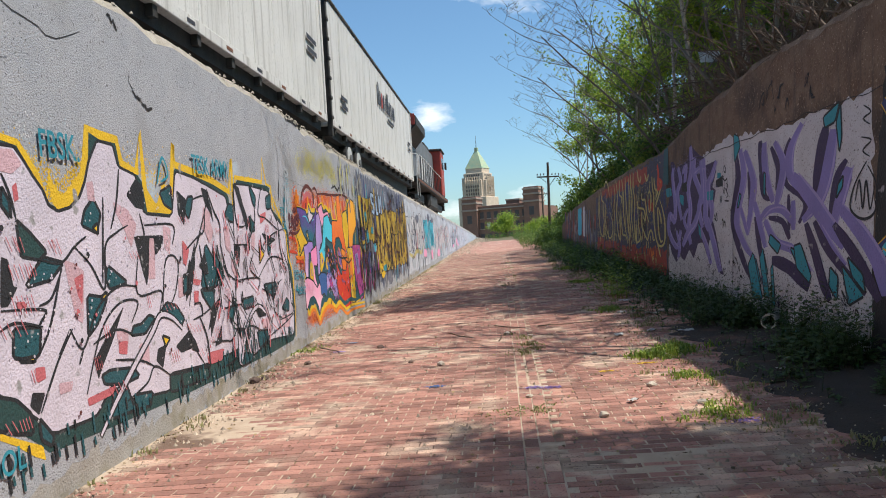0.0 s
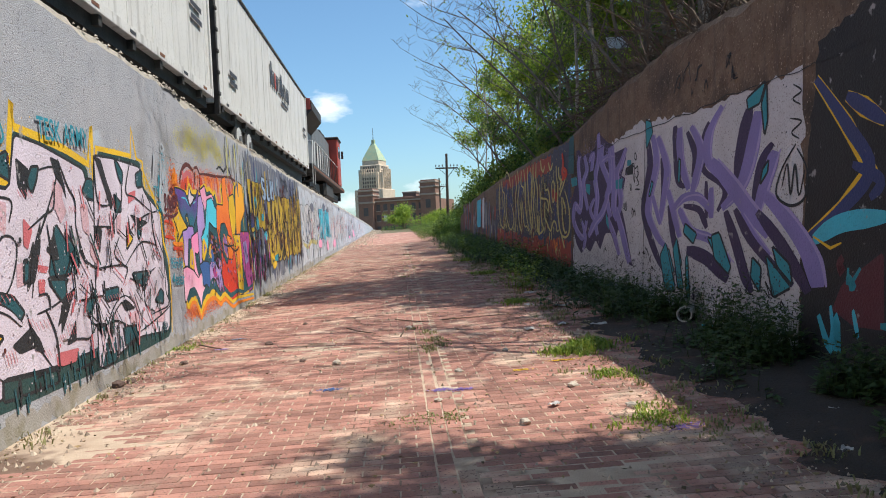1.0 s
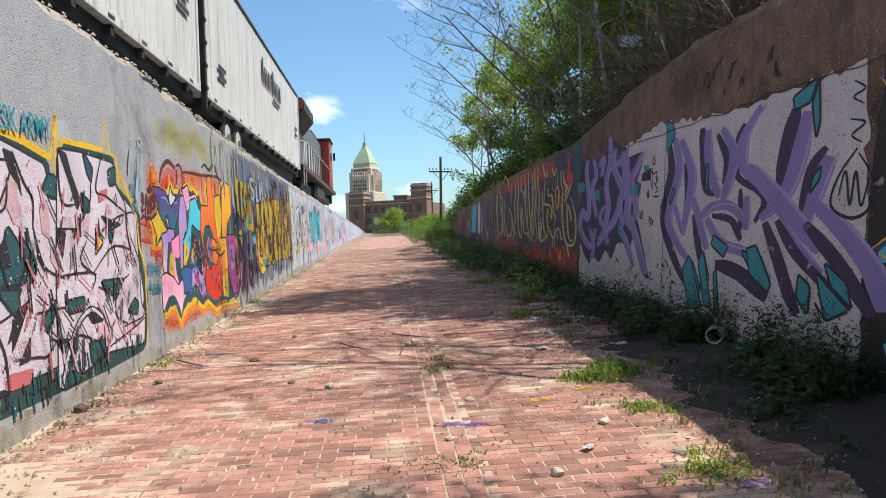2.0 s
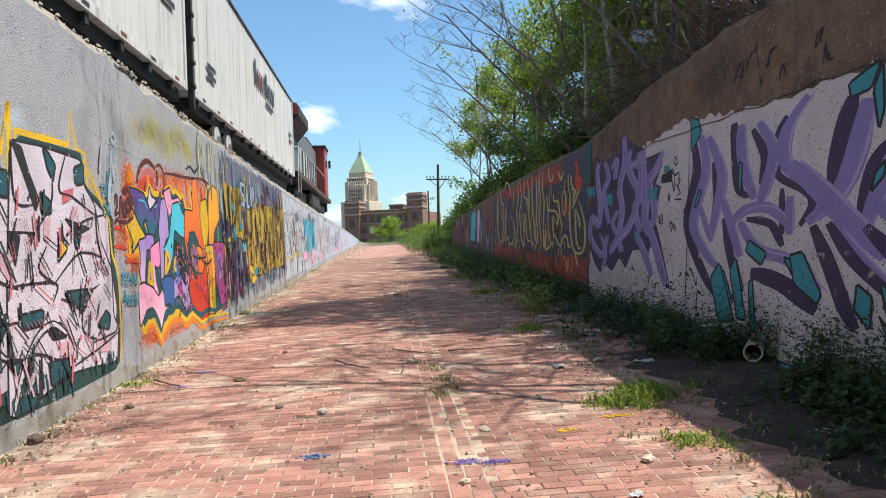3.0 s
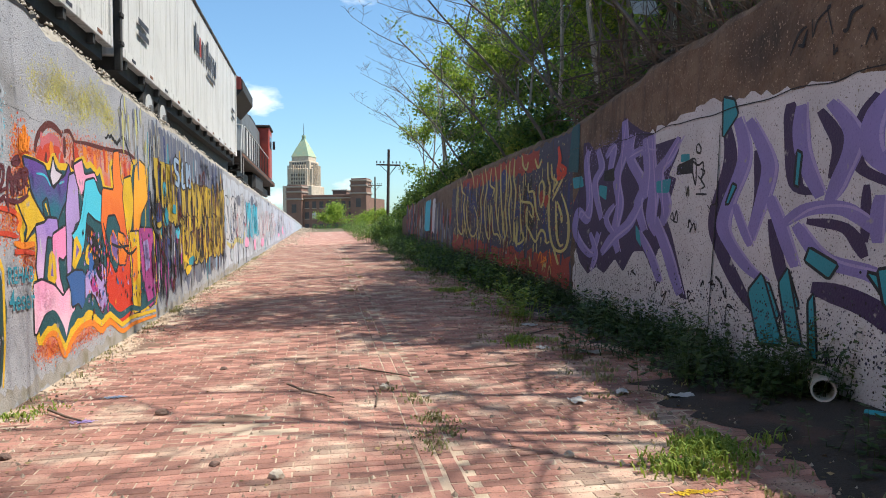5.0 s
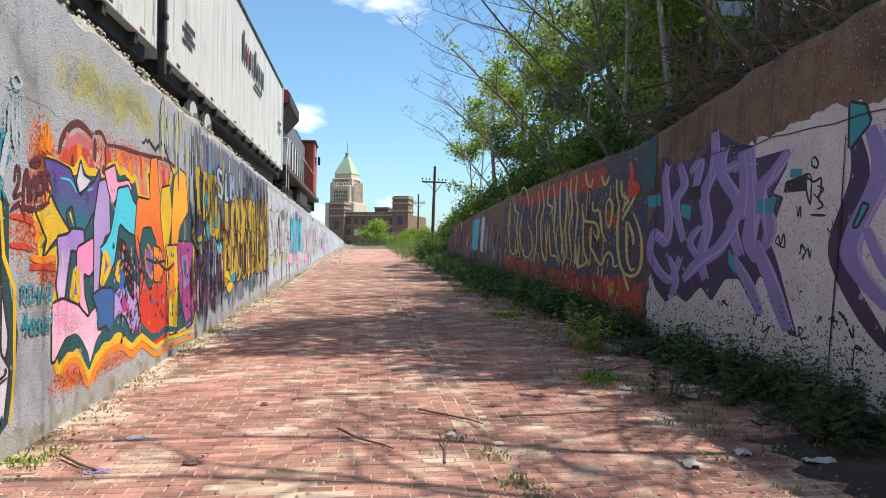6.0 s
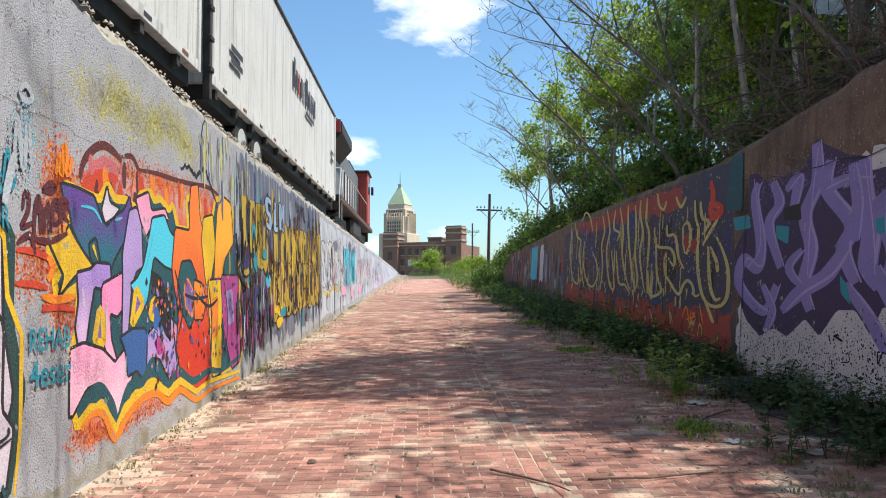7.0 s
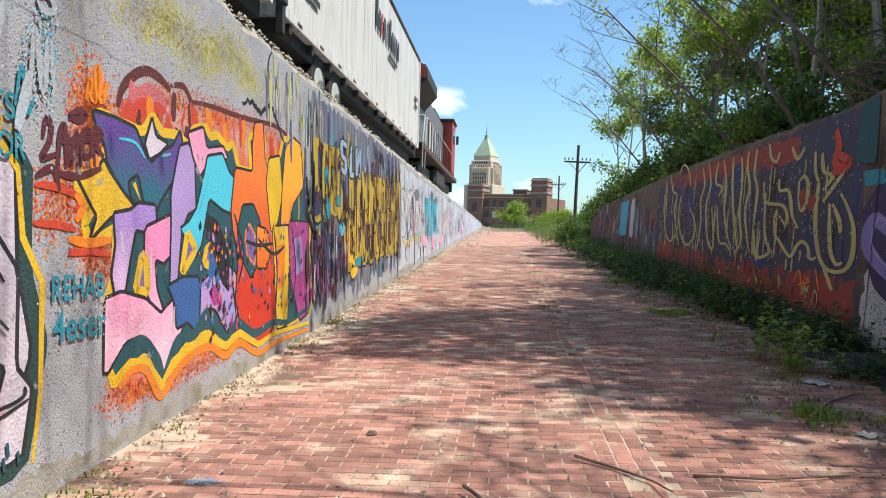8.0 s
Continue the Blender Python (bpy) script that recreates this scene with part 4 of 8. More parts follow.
m.append(stroke("black", (0.028, 0.02), (8.87, 1.04), (9.07, 1.49), (9.55, 2.11), (8.9, 2.02)))
m.append(stroke("black", (0.028, 0.02), (7.98, 1.93), (8.03, 1.73), (7.84, 1.73)))
m.append(stroke("black", (0.028, 0.02), (8.05, 1.83), (8.64, 1.83), (8.6, 1.65)))
m.append(stroke("black", (0.028, 0.02), (8.93, 0.9), (9.24, 0.93), (9.59, 1.01)))
m.append(stroke("black", (0.028, 0.02), (8.75, 0.93), (8.88, 0.67), (9.12, 0.43)))
m.append(stroke("black", (0.028, 0.02), (7.35, 0.78), (7.74, 0.71), (8.01, 0.61)))
m.append(stroke("black", (0.028, 0.02), (6.9, 0.94), (6.83, 0.84)))
m.append(stroke("black", (0.028, 0.02), (7.38, 2.05), (7.26, 1.39)))
m.append(stroke("black", (0.028, 0.02), (7.68, 2.29), (7.59, 2.02), (7.46, 1.8)))
m.append(stroke("black", (0.028, 0.02), (5.99, 1.19), (6.15, 1.22), (6.43, 1.16)))
m.append(stroke("black", (0.028, 0.02), (7.48, 0.43), (7.84, 0.5), (8.01, 0.61), (8.3, 0.48)))
m.append(stroke("black", (0.028, 0.02), (7.04, 0.95), (7.4, 1.01), (7.68, 0.93)))
m.append(stroke("black", (0.11, 0.075), (7.03, 0.27), (7.29, 0.46), (7.62, 0.67), (8.01, 0.9), (8.21, 1.03), (8.45, 0.98), (8.66, 0.85)))
m.append(stroke("lilac", (0.06, 0.038), (7.03, 0.27), (7.29, 0.46), (7.62, 0.67), (8.01, 0.9), (8.21, 1.03), (8.45, 0.98), (8.66, 0.85)))
m.append(fill("teal", "black", (8.96, 2), (9.06, 2.11), (9.19, 2.12), (9.14, 2.01), (9.05, 1.9), (8.99, 1.91)))
m.append(fill("black", "none", (9.43, 2.22), (9.58, 2.2), (9.69, 1.97), (9.7, 1.85), (9.62, 1.97), (9.51, 2.05)))
m.append(fill("teal", "black", (10.07, 1.94), (10.21, 2.07), (10.36, 2.06), (10.35, 1.86), (10.21, 1.87)))
m.append(fill("black", "none", (10.44, 2.31), (10.63, 2.28), (10.73, 2.09), (10.9, 1.86), (10.8, 1.75), (10.65, 2.01)))
m.append(fill("teal", "black", (11.02, 2.31), (11.12, 2.28), (11.26, 2.18), (11.19, 2.03), (11.09, 2.13)))
m.append(fill("teal", "black", (10.91, 1.94), (11.12, 1.85), (11.1, 1.75), (10.91, 1.75)))
m.append(fill("teal", "black", (11.67, 2.19), (11.91, 2.25), (11.88, 2.05), (11.68, 2.03)))
m.append(fill("black", "none", (11.36, 1.73), (12.01, 1.63), (11.63, 1.55)))
m.append(fill("yellow", "black", (11.23, 1.56), (11.42, 1.45), (11.17, 1.33)))
m.append(fill("black", "none", (11.33, 1.71), (11.34, 1.56), (11.48, 1.47), (11.25, 1.54)))
m.append(fill("black", "none", (10.25, 1.61), (10.78, 1.6), (10.68, 1.48), (10.63, 1.59), (10.37, 1.58)))
m.append(fill("black", "none", (10.3, 1.6), (10.51, 1.57), (10.39, 1.32), (10.29, 1.5)))
m.append(fill("teal", "black", (9.22, 1.16), (9.53, 1.14), (9.53, 1), (9.42, 0.95), (9.25, 1.09)))
m.append(fill("teal", "black", (9.91, 0.86), (10.2, 1), (10.22, 0.93), (10, 0.73)))
m.append(fill("teal", "black", (10.39, 0.96), (10.83, 0.96), (10.81, 0.84), (10.46, 0.84)))
m.append(fill("black", "none", (10.84, 0.81), (11.15, 0.83), (11.28, 0.67), (10.97, 0.68)))
m.append(fill("teal", "black", (11.28, 1.07), (11.98, 1.05), (11.66, 0.87), (11.34, 0.98)))
m.append(fill("teal", "black", (11.99, 0.68), (12.27, 0.81), (12.39, 0.74), (12.33, 0.61)))
m.append(fill("black", "none", (9.34, 1.32), (9.19, 1.42), (9.38, 1.56), (9.44, 1.32)))
m.append(fill("black", "none", (8.89, 1.27), (8.96, 1.43), (9.14, 1.67), (9.09, 1.42), (8.94, 1.16), (8.85, 1.15)))
m.append(fill("teal", "black", (9.62, 1.56), (9.76, 1.44), (9.87, 1.29), (9.77, 1.16), (9.67, 1.35)))
m.append(fill("black", "none", (9.43, 0.56), (9.68, 0.77), (9.65, 0.57)))
m.append(fill("black", "none", (8.85, 0.76), (8.93, 0.71), (9.01, 0.57), (8.83, 0.62)))
m.append(fill("teal", "black", (10.14, 0.65), (10.39, 0.62), (10.3, 0.51)))
m.append(fill("teal", "black", (10.86, 0.53), (11.41, 0.47), (11.3, 0.36), (10.89, 0.31)))
m.append(fill("teal", "black", (10.27, 0.34), (10.64, 0.31), (10.58, 0.21), (10.22, 0.21)))
m.append(fill("black", "none", (9.28, 0.74), (9.42, 0.92), (9.51, 0.95), (9.4, 0.79)))
m.append(fill("black", "none", (9.85, 1.6), (10.07, 1.19), (9.91, 1.33)))
m.append(fill("teal", "black", (8.78, 1.35), (8.88, 1.35), (8.84, 1.19), (8.75, 1.16)))
m.append(fill("teal", "black", (11.55, 1.58), (11.71, 1.52), (11.6, 1.43)))
m.append(fill("roselilac", "none", (9.4, 1.82), (9.6, 1.87), (9.68, 1.74), (9.53, 1.63)))
m.append(fill("roselilac", "none", (9.99, 1.81), (10.17, 1.82), (10.17, 1.5), (10.01, 1.57)))
m.append(fill("roselilac", "none", (10.94, 1.7), (11.09, 1.73), (11.03, 1.51), (10.91, 1.54)))
m.append(fill("roselilac", "none", (11.97, 0.59), (12.43, 0.57), (12.28, 0.39), (11.94, 0.44)))
m.append(fill("rose", "none", (9.3, 0.52), (9.66, 0.5), (9.61, 0.39), (9.28, 0.4)))
m.append(fill("rose", "none", (8.83, 1.69), (8.98, 1.59), (8.87, 1.43), (8.8, 1.47)))
m.append(fill("roselilac", "none", (10.16, 1.45), (10.34, 1.42), (10.27, 1.22), (10.14, 1.33)))
m.append(fill("rose", "none", (11.37, 1.96), (11.63, 2), (11.6, 1.91), (11.35, 1.84)))
m.append(fill("roselilac", "none", (9.45, 2), (9.53, 1.92), (9.51, 1.8), (9.43, 1.83)))
m.append(fill("rose", "none", (10.41, 0.55), (10.54, 0.55), (10.55, 0.42), (10.42, 0.42)))
m.append(fill("roselilac", "none", (11.11, 0.64), (11.44, 0.65), (11.33, 0.52), (11.09, 0.53)))
m.append(fill("rose", "none", (9, 1.18), (9.13, 1.17), (9.09, 1.04), (8.99, 1.07)))
m.append(stroke("black", (0.034, 0.02), (9.58, 2.21), (9.75, 1.97), (9.88, 1.84), (9.85, 1.62)))
m.append(stroke("black", (0.034, 0.02), (8.9, 1.59), (9.22, 1.71), (9.41, 1.78), (9.47, 2)))
m.append(stroke("black", (0.034, 0.02), (10.44, 2.31), (10.45, 1.85), (10.78, 1.82)))
m.append(stroke("black", (0.034, 0.02), (10.78, 1.6), (11.11, 1.84), (11.17, 2.03)))
m.append(stroke("black", (0.034, 0.02), (11.53, 2.34), (11.3, 1.98), (11.61, 1.91), (12.13, 1.76)))
m.append(stroke("black", (0.034, 0.02), (12.15, 1.86), (12.17, 1.48), (12.4, 1.16)))
m.append(stroke("black", (0.034, 0.02), (11.06, 1.15), (11.59, 1.38), (11.96, 1.39), (12.33, 1.32)))
m.append(stroke("black", (0.034, 0.02), (10.36, 1.19), (11.1, 1.16), (11.03, 1.01)))
m.append(stroke("black", (0.034, 0.02), (11.19, 1.02), (11.51, 0.97), (12.13, 1.08)))
m.append(stroke("black", (0.034, 0.02), (11.87, 0.54), (12.48, 0.56), (12.55, 0.62)))
m.append(stroke("black", (0.034, 0.02), (8.78, 1.31), (8.96, 1.43), (9.32, 1.76)))
m.append(stroke("black", (0.034, 0.02), (9.09, 0.92), (9.24, 0.68), (9.26, 0.37)))
m.append(stroke("black", (0.034, 0.02), (8.82, 0.4), (9.01, 0.41), (9.26, 0.38)))
m.append(stroke("black", (0.034, 0.02), (9.37, 0.62), (9.78, 0.57), (9.94, 0.55), (10.14, 0.64)))
m.append(stroke("black", (0.034, 0.02), (9.52, 0.32), (9.79, 0.31), (10.08, 0.33)))
m.append(stroke("black", (0.034, 0.02), (10.97, 1.48), (10.79, 1.3), (11.06, 1.17)))
m.append(stroke("black", (0.034, 0.02), (10.03, 0.68), (10.32, 0.61), (10.66, 0.62), (11.08, 0.5)))
m.append(stroke("black", (0.034, 0.02), (9.75, 1.39), (9.5, 1.13)))
m.append(stroke("black", (0.034, 0.02), (8.98, 1.05), (9.15, 1.04), (9.18, 0.91)))
m.append(stroke("black", (0.034, 0.02), (11.38, 1.56), (11.84, 1.7), (12.38, 1.77)))
m.append(stroke("black", (0.034, 0.02), (9.78, 0.92), (10.38, 0.91)))
m.append(stroke("black", (0.034, 0.02), (11.39, 0.4), (12.15, 0.48), (12.58, 0.55)))
m.append(stroke("black", (0.034, 0.02), (9.85, 1.62), (10.01, 1.29), (10.42, 1.16)))
m.append(stroke("black", (0.034, 0.02), (9.25, 1.63), (9.33, 1.24), (9.41, 1.14)))
m.append(stroke("black", (0.034, 0.02), (11.82, 1.19), (11.63, 0.72), (11.97, 0.56)))
m.append(stroke("black", (0.12, 0.07), (10.19, 0.23), (10.4, 0.52), (10.68, 0.75), (10.99, 0.82), (11.25, 0.71)))
m.append(stroke("lilac", (0.07, 0.036), (10.19, 0.23), (10.4, 0.52), (10.68, 0.75), (10.99, 0.82), (11.25, 0.71)))

# dark letters on the east wall: pale gold contours
m = strokes_gold = []
m.append(stroke("palegold", (0.14, 0.05), (19.85, 2.38), (19.79, 2.11), (19.64, 1.92), (19.66, 1.63), (19.57, 1.26), (19.35, 0.94), (19.02, 0.82), (18.62, 0.85), (18.43, 1.02), (18.46, 1.35), (18.69, 1.62), (18.92, 1.79)))
m.append(stroke("palegold", (0.14, 0.05), (19.45, 1.69), (18.87, 2.06)))
m.append(stroke("palegold", (0.14, 0.05), (19.61, 2.34), (19.51, 2.1), (19.22, 2.01), (19.48, 1.84)))
m.append(stroke("palegold", (0.14, 0.05), (19.22, 1.66), (19.09, 1.13), (18.88, 0.92), (18.67, 0.94)))
m.append(stroke("palegold", (0.14, 0.05), (19.14, 1.66), (18.88, 1.45), (18.82, 1.3)))
m.append(stroke("palegold", (0.14, 0.05), (20.35, 1.99), (20.16, 2.06), (20, 1.93), (20.01, 1.71), (20.14, 1.58), (20.28, 1.71), (20.35, 1.99)))
m.append(stroke("palegold", (0.14, 0.05), (21.16, 2.06), (21.11, 1.89), (20.76, 1.88), (20.6, 1.72), (20.49, 1.51), (20.22, 1.33)))
m.append(stroke("palegold", (0.14, 0.05), (21.86, 2.05), (21.7, 1.73), (20.93, 1.66), (20.7, 1.51), (20.74, 1.38), (21.03, 1.51)))
m.append(stroke("palegold", (0.14, 0.05), (19.49, 0.96), (19.68, 0.93), (19.81, 1.09), (20.03, 1.15), (20.21, 1.08), (20.39, 0.93), (20.62, 0.98), (20.9, 1.12), (21.12, 1.22), (21.22, 1.43), (21.15, 1.6)))
m.append(stroke("palegold", (0.14, 0.05), (21.74, 1.87), (21.66, 1.38), (21.52, 1.12), (21.31, 0.95), (21.7, 0.84), (21.99, 0.87), (22.19, 1.28), (22.13, 0.86)))
m.append(stroke("palegold", (0.14, 0.05), (23.19, 2.54), (23.05, 2.1), (23.04, 1.56), (22.81, 1.08), (23.07, 0.86)))
m.append(stroke("palegold", (0.14, 0.05), (22.82, 2.61), (22.81, 2.33), (22.59, 1.98), (22.72, 1.56), (22.36, 0.94)))
m.append(stroke("palegold", (0.14, 0.05), (22.38, 2.62), (22.4, 2.21), (22.17, 1.92), (22.2, 1.33)))
m.append(stroke("palegold", (0.14, 0.05), (23.71, 2.58), (23.63, 2.07), (23.33, 1.41), (22.98, 0.91)))
m.append(stroke("palegold", (0.14, 0.05), (24.35, 2.57), (24.03, 2.08), (24.02, 1.61), (23.68, 1.15), (23.32, 0.9)))
m.append(stroke("palegold", (0.14, 0.05), (24.73, 2.55), (24.8, 2.17), (24.32, 2.04), (24.5, 1.87)))
m.append(stroke("palegold", (0.14, 0.05), (25.48, 2.59), (25.16, 2.12), (25.37, 1.68), (25.01, 0.99), (24.56, 0.9), (24.93, 1.67)))
m.append(stroke("palegold", (0.14, 0.05), (24.52, 1.67), (24.2, 1.03), (23.72, 0.98), (23.37, 0.85)))
m.append(stroke("palegold", (0.14, 0.05), (25.9, 2.5), (25.65, 2.14), (25.87, 1.8), (25.69, 1.33), (25.84, 0.79)))
m.append(stroke("palegold", (0.14, 0.05), (28.12, 2.5), (27.76, 2.68), (27.24, 2.54), (26.88, 2.19)))
m.append(stroke("palegold", (0.14, 0.05), (29.05, 2.48), (28.74, 2.12), (28.21, 1.97), (28.35, 1.57), (27.53, 0.78)))
m.append(stroke("palegold", (0.14, 0.05), (29.5, 2.36), (29.5, 1.57), (29.08, 1.01), (28.37, 0.88), (28.39, 1.3)))
m.append(stroke("palegold", (0.14, 0.05), (27.76, 1.96), (27.83, 1.44), (27.2, 0.93), (26.5, 0.88), (26.12, 1.26), (26.82, 1.69)))
m.append(stroke("palegold", (0.14, 0.05), (21.76, 2.64), (21.64, 2.43), (21.36, 2.34), (21.25, 2.48)))
m.append(stroke("palegold", (0.14, 0.05), (20.75, 2.51), (20.49, 2.32), (20.25, 2.47)))
m.append(stroke("palegold", (0.14, 0.05), (19.31, 0.94), (18.98, 0.65), (18.88, 0.59)))
m.append(stroke("red", (0.2, 0.12), (19.23, 2.61), (19.11, 2.39), (19.17, 2.18), (18.92, 2.1), (18.71, 2.22)))
m.append(stroke("red", (0.2, 0.12), (19.12, 2.29), (18.77, 2.15), (19.23, 2.05)))
m.append(stroke("orange", (0.05, 0.03), (20.19, 0.58), (20.02, 0.75), (19.85, 0.49), (19.81, 0.69)))
m.append(stroke("orange", (0.05, 0.03), (19.46, 0.82), (19.3, 0.54)))
m.append(stroke("orange", (0.05, 0.03), (20.02, 0.55), (19.6, 0.63)))

# purple
m = strokes_purple = []
m.append(stroke("darkpurple", (0.31, 0.09), (13.44, 2.35), (13.32, 1.96), (13.55, 1.42), (13.41, 1.09), (12.97, 0.70), (12.64, 0.51)))
m.append(stroke("darkpurple", (0.16, 0.05), (12.84, 2.04), (12.76, 1.61), (12.87, 1.23)))
m.append(stroke("darkpurple", (0.21, 0.07), (12.53, 1.40), (12.33, 0.94), (12.13, 0.68)))
m.append(stroke("darkpurple", (0.24, 0.08), (12.34, 2.41), (12.30, 2.20), (12.19, 1.71), (11.92, 1.62)))
m.append(stroke("darkpurple", (0.21, 0.07), (11.91, 2.29), (11.63, 1.98), (11.70, 1.72)))
m.append(stroke("darkpurple", (0.17, 0.07), (11.23, 2.33), (11.38, 2.17), (11.39, 1.81), (10.89, 1.62), (10.76, 1.50), (10.96, 1.31)))
m.append(stroke("darkpurple", (0.20, 0.08), (12.00, 1.38), (11.50, 1.33), (11.26, 1.12)))
m.append(stroke("darkpurple", (0.42, 0.17), (11.88, 0.84), (11.25, 0.77), (10.66, 0.57)))
m.append(stroke("darkpurple", (0.12, 0.04), (11.29, 1.66), (11.27, 1.23)))
m.append(stroke("purple", (0.32, 0.10), (13.23, 2.38), (13.04, 1.98), (13.30, 1.54), (13.35, 1.27), (12.93, 0.96), (12.61, 0.84)))
m.append(stroke("purple", (0.29, 0.10), (13.01, 2.34), (12.66, 1.98), (12.62, 1.73), (12.89, 1.18)))
m.append(stroke("purple", (0.19, 0.06), (13.19, 1.54), (12.86, 1.14)))
m.append(stroke("purple", (0.25, 0.08), (12.58, 1.60), (12.41, 1.40), (12.13, 0.99)))
m.append(stroke("purple", (0.26, 0.10), (12.18, 2.37), (12.11, 1.98), (11.84, 1.58)))
m.append(stroke("purple", (0.26, 0.10), (11.79, 2.34), (11.46, 2.04), (11.60, 1.71), (11.73, 1.54)))
m.append(stroke("purple", (0.28, 0.11), (10.87, 2.46), (11.22, 2.19), (11.22, 1.88), (10.77, 1.65), (10.52, 1.43)))
m.append(stroke("purple", (0.27, 0.11), (12.35, 1.35), (12.00, 1.48), (11.52, 1.48), (11.14, 1.31)))
m.append(stroke("purple", (0.30, 0.12), (12.16, 1.35), (11.73, 1.08), (11.13, 0.99), (10.61, 0.75)))
m.append(stroke("purple", (0.18, 0.07), (11.14, 1.58), (11.14, 1.23)))
m.append(fill("teal2", "black", (13.54, 2.64), (13.30, 2.58), (13.21, 2.42), (13.50, 2.20)))
m.append(fill("teal2", "black", (13.25, 1.75), (13.16, 1.72), (13.30, 1.54), (13.37, 1.54)))
m.append(fill("teal2", "black", (12.80, 0.62), (12.52, 0.85), (12.29, 0.54), (12.70, 0.42)))
m.append(fill("teal2", "black", (12.30, 0.82), (12.23, 0.99), (12.02, 0.66), (12.22, 0.57)))
m.append(fill("teal2", "black", (11.94, 1.17), (11.55, 1.05), (11.66, 0.92), (12.00, 1.05)))
m.append(fill("teal2", "black", (12.20, 1.99), (12.12, 1.96), (12.14, 1.67), (12.21, 1.69)))
m.append(fill("teal2", "black", (11.25, 1.02), (10.91, 0.98), (10.62, 0.68), (10.88, 0.71)))
m.append(fill("teal2", "black", (12.86, 0.72), (12.62, 0.92), (12.22, 0.30), (12.62, 0.26)))
m.append(fill("teal2", "black", (12.36, 0.84), (12.22, 0.99), (11.95, 0.34), (12.16, 0.34)))
m.append(fill("teal2", "black", (11.92, 0.72), (11.84, 0.80), (11.74, 0.26), (11.86, 0.26)))

# purpletwo
m = strokes_purpletwo = []
m.append(stroke("darkpurple", (0.31, 0.10), (10.20, 2.34), (10.34, 2.01), (10.45, 1.61)))
m.append(stroke("darkpurple", (0.20, 0.07), (9.69, 1.95), (9.92, 1.76), (10.07, 1.30)))
m.append(stroke("purple", (0.33, 0.12), (10.00, 2.29), (10.15, 1.86), (10.39, 1.55), (10.84, 1.34)))
m.append(stroke("purple", (0.28, 0.10), (9.63, 1.87), (9.75, 1.68), (10.01, 1.28)))
m.append(stroke("purple", (0.50, 0.15), (11.15, 1.88), (10.65, 1.62), (10.26, 1.38), (9.73, 1.07)))
m.append(stroke("purple", (0.38, 0.14), (9.88, 1.48), (9.38, 1.23), (8.96, 0.91), (8.84, 0.65)))
m.append(stroke("purple", (0.23, 0.09), (10.37, 1.28), (10.01, 1.04), (9.72, 0.87)))
m.append(stroke("darkpurple", (0.26, 0.09), (10.74, 1.31), (10.49, 1.00), (10.23, 0.63), (10.07, 0.49)))
m.append(stroke("darkpurple", (0.24, 0.09), (10.50, 1.33), (10.18, 1.06), (9.83, 0.87), (9.26, 0.63)))
m.append(stroke("darkpurple", (0.28, 0.11), (9.99, 1.30), (9.47, 0.98), (8.99, 0.59)))
m.append(fill("teal2", "black", (10.27, 2.45), (9.84, 2.57), (9.97, 2.36), (10.23, 2.33)))
m.append(fill("teal2", "black", (9.83, 2.54), (9.80, 2.18), (9.86, 2.03), (9.94, 2.35)))
m.append(fill("teal2", "black", (9.76, 1.80), (9.78, 1.68), (9.94, 1.56), (9.89, 1.71)))
m.append(fill("teal2", "black", (11.12, 1.04), (10.90, 1.08), (10.58, 0.72), (10.64, 0.63), (11.03, 0.78)))
m.append(fill("teal2", "black", (9.80, 0.89), (9.28, 0.61), (9.63, 0.48), (9.71, 0.67)))
m.append(fill("teal2", "black", (9.67, 0.98), (9.32, 0.82), (9.26, 0.63), (9.56, 0.78)))
m.append(fill("teal2", "black", (10.08, 0.85), (9.88, 0.76), (9.90, 0.50), (10.11, 0.64)))
m.append(stroke("black", (.02, .02), (9.32, 2.44), (9.17, 2.36), (9.32, 2.31), (9.18, 2.24)))
m.append(stroke("black", (.02, .02), (9.36, 2.14), (9.16, 2.09), (9.33, 2.01), (9.19, 1.94)))
m.append(stroke("black", (.03, .03), (9.25, 1.9), (9.5, 1.69), (9.6, 1.46), (9.33, 1.35), (9.08, 1.42), (9.05, 1.66), (9.23, 1.86)))
m.append(stroke("black", (.03, .02), (9.49, 1.53), (9.4, 1.73), (9.33, 1.45), (9.26, 1.72), (9.18, 1.44), (9.09, 1.66)))

# blackpiece
m = strokes_blackpiece = []
m.append(stroke("yellow", (.2, .16), (8.94, 2.42), (8.46, 1.98), (8.14, 1.61), (8.51, 1.31), (9.02, 1.07)))
m.append(stroke("navy", (.15, .12), (8.94, 2.42), (8.46, 1.98), (8.14, 1.61), (8.51, 1.31), (9.02, 1.07)))
m.append(stroke("yellow", (.2, .16), (8.47, 2.21), (8.23, 2.09), (7.96, 1.95)))
m.append(stroke("navy", (.15, .12), (8.47, 2.21), (8.23, 2.09), (7.96, 1.95)))
m.append(stroke("cyan", (.16, .16), (8.93, 1.05), (8.5, 1.2), (7.93, 1.25)))
m.append(stroke("navy", (.1, .1), (8.37, 1.66), (8, 1.52), (8.13, 1.39)))
m.append(fill("maroon", "black", (7.93, 1.02), (8.49, 0.72), (8.64, 0.48), (8.31, 0.38), (7.9, 0.4)))
m.append(stroke("cyan", (.05, .1), (8.64, 0.52), (8.59, 0.3)))
m.append(stroke("cyan", (.05, .1), (8.32, 0.52), (8.24, 0.31)))
m.append(stroke("yellow", (.03, .03), (8.93, 1.08), (8.66, 0.99), (8.5, 1.04)))

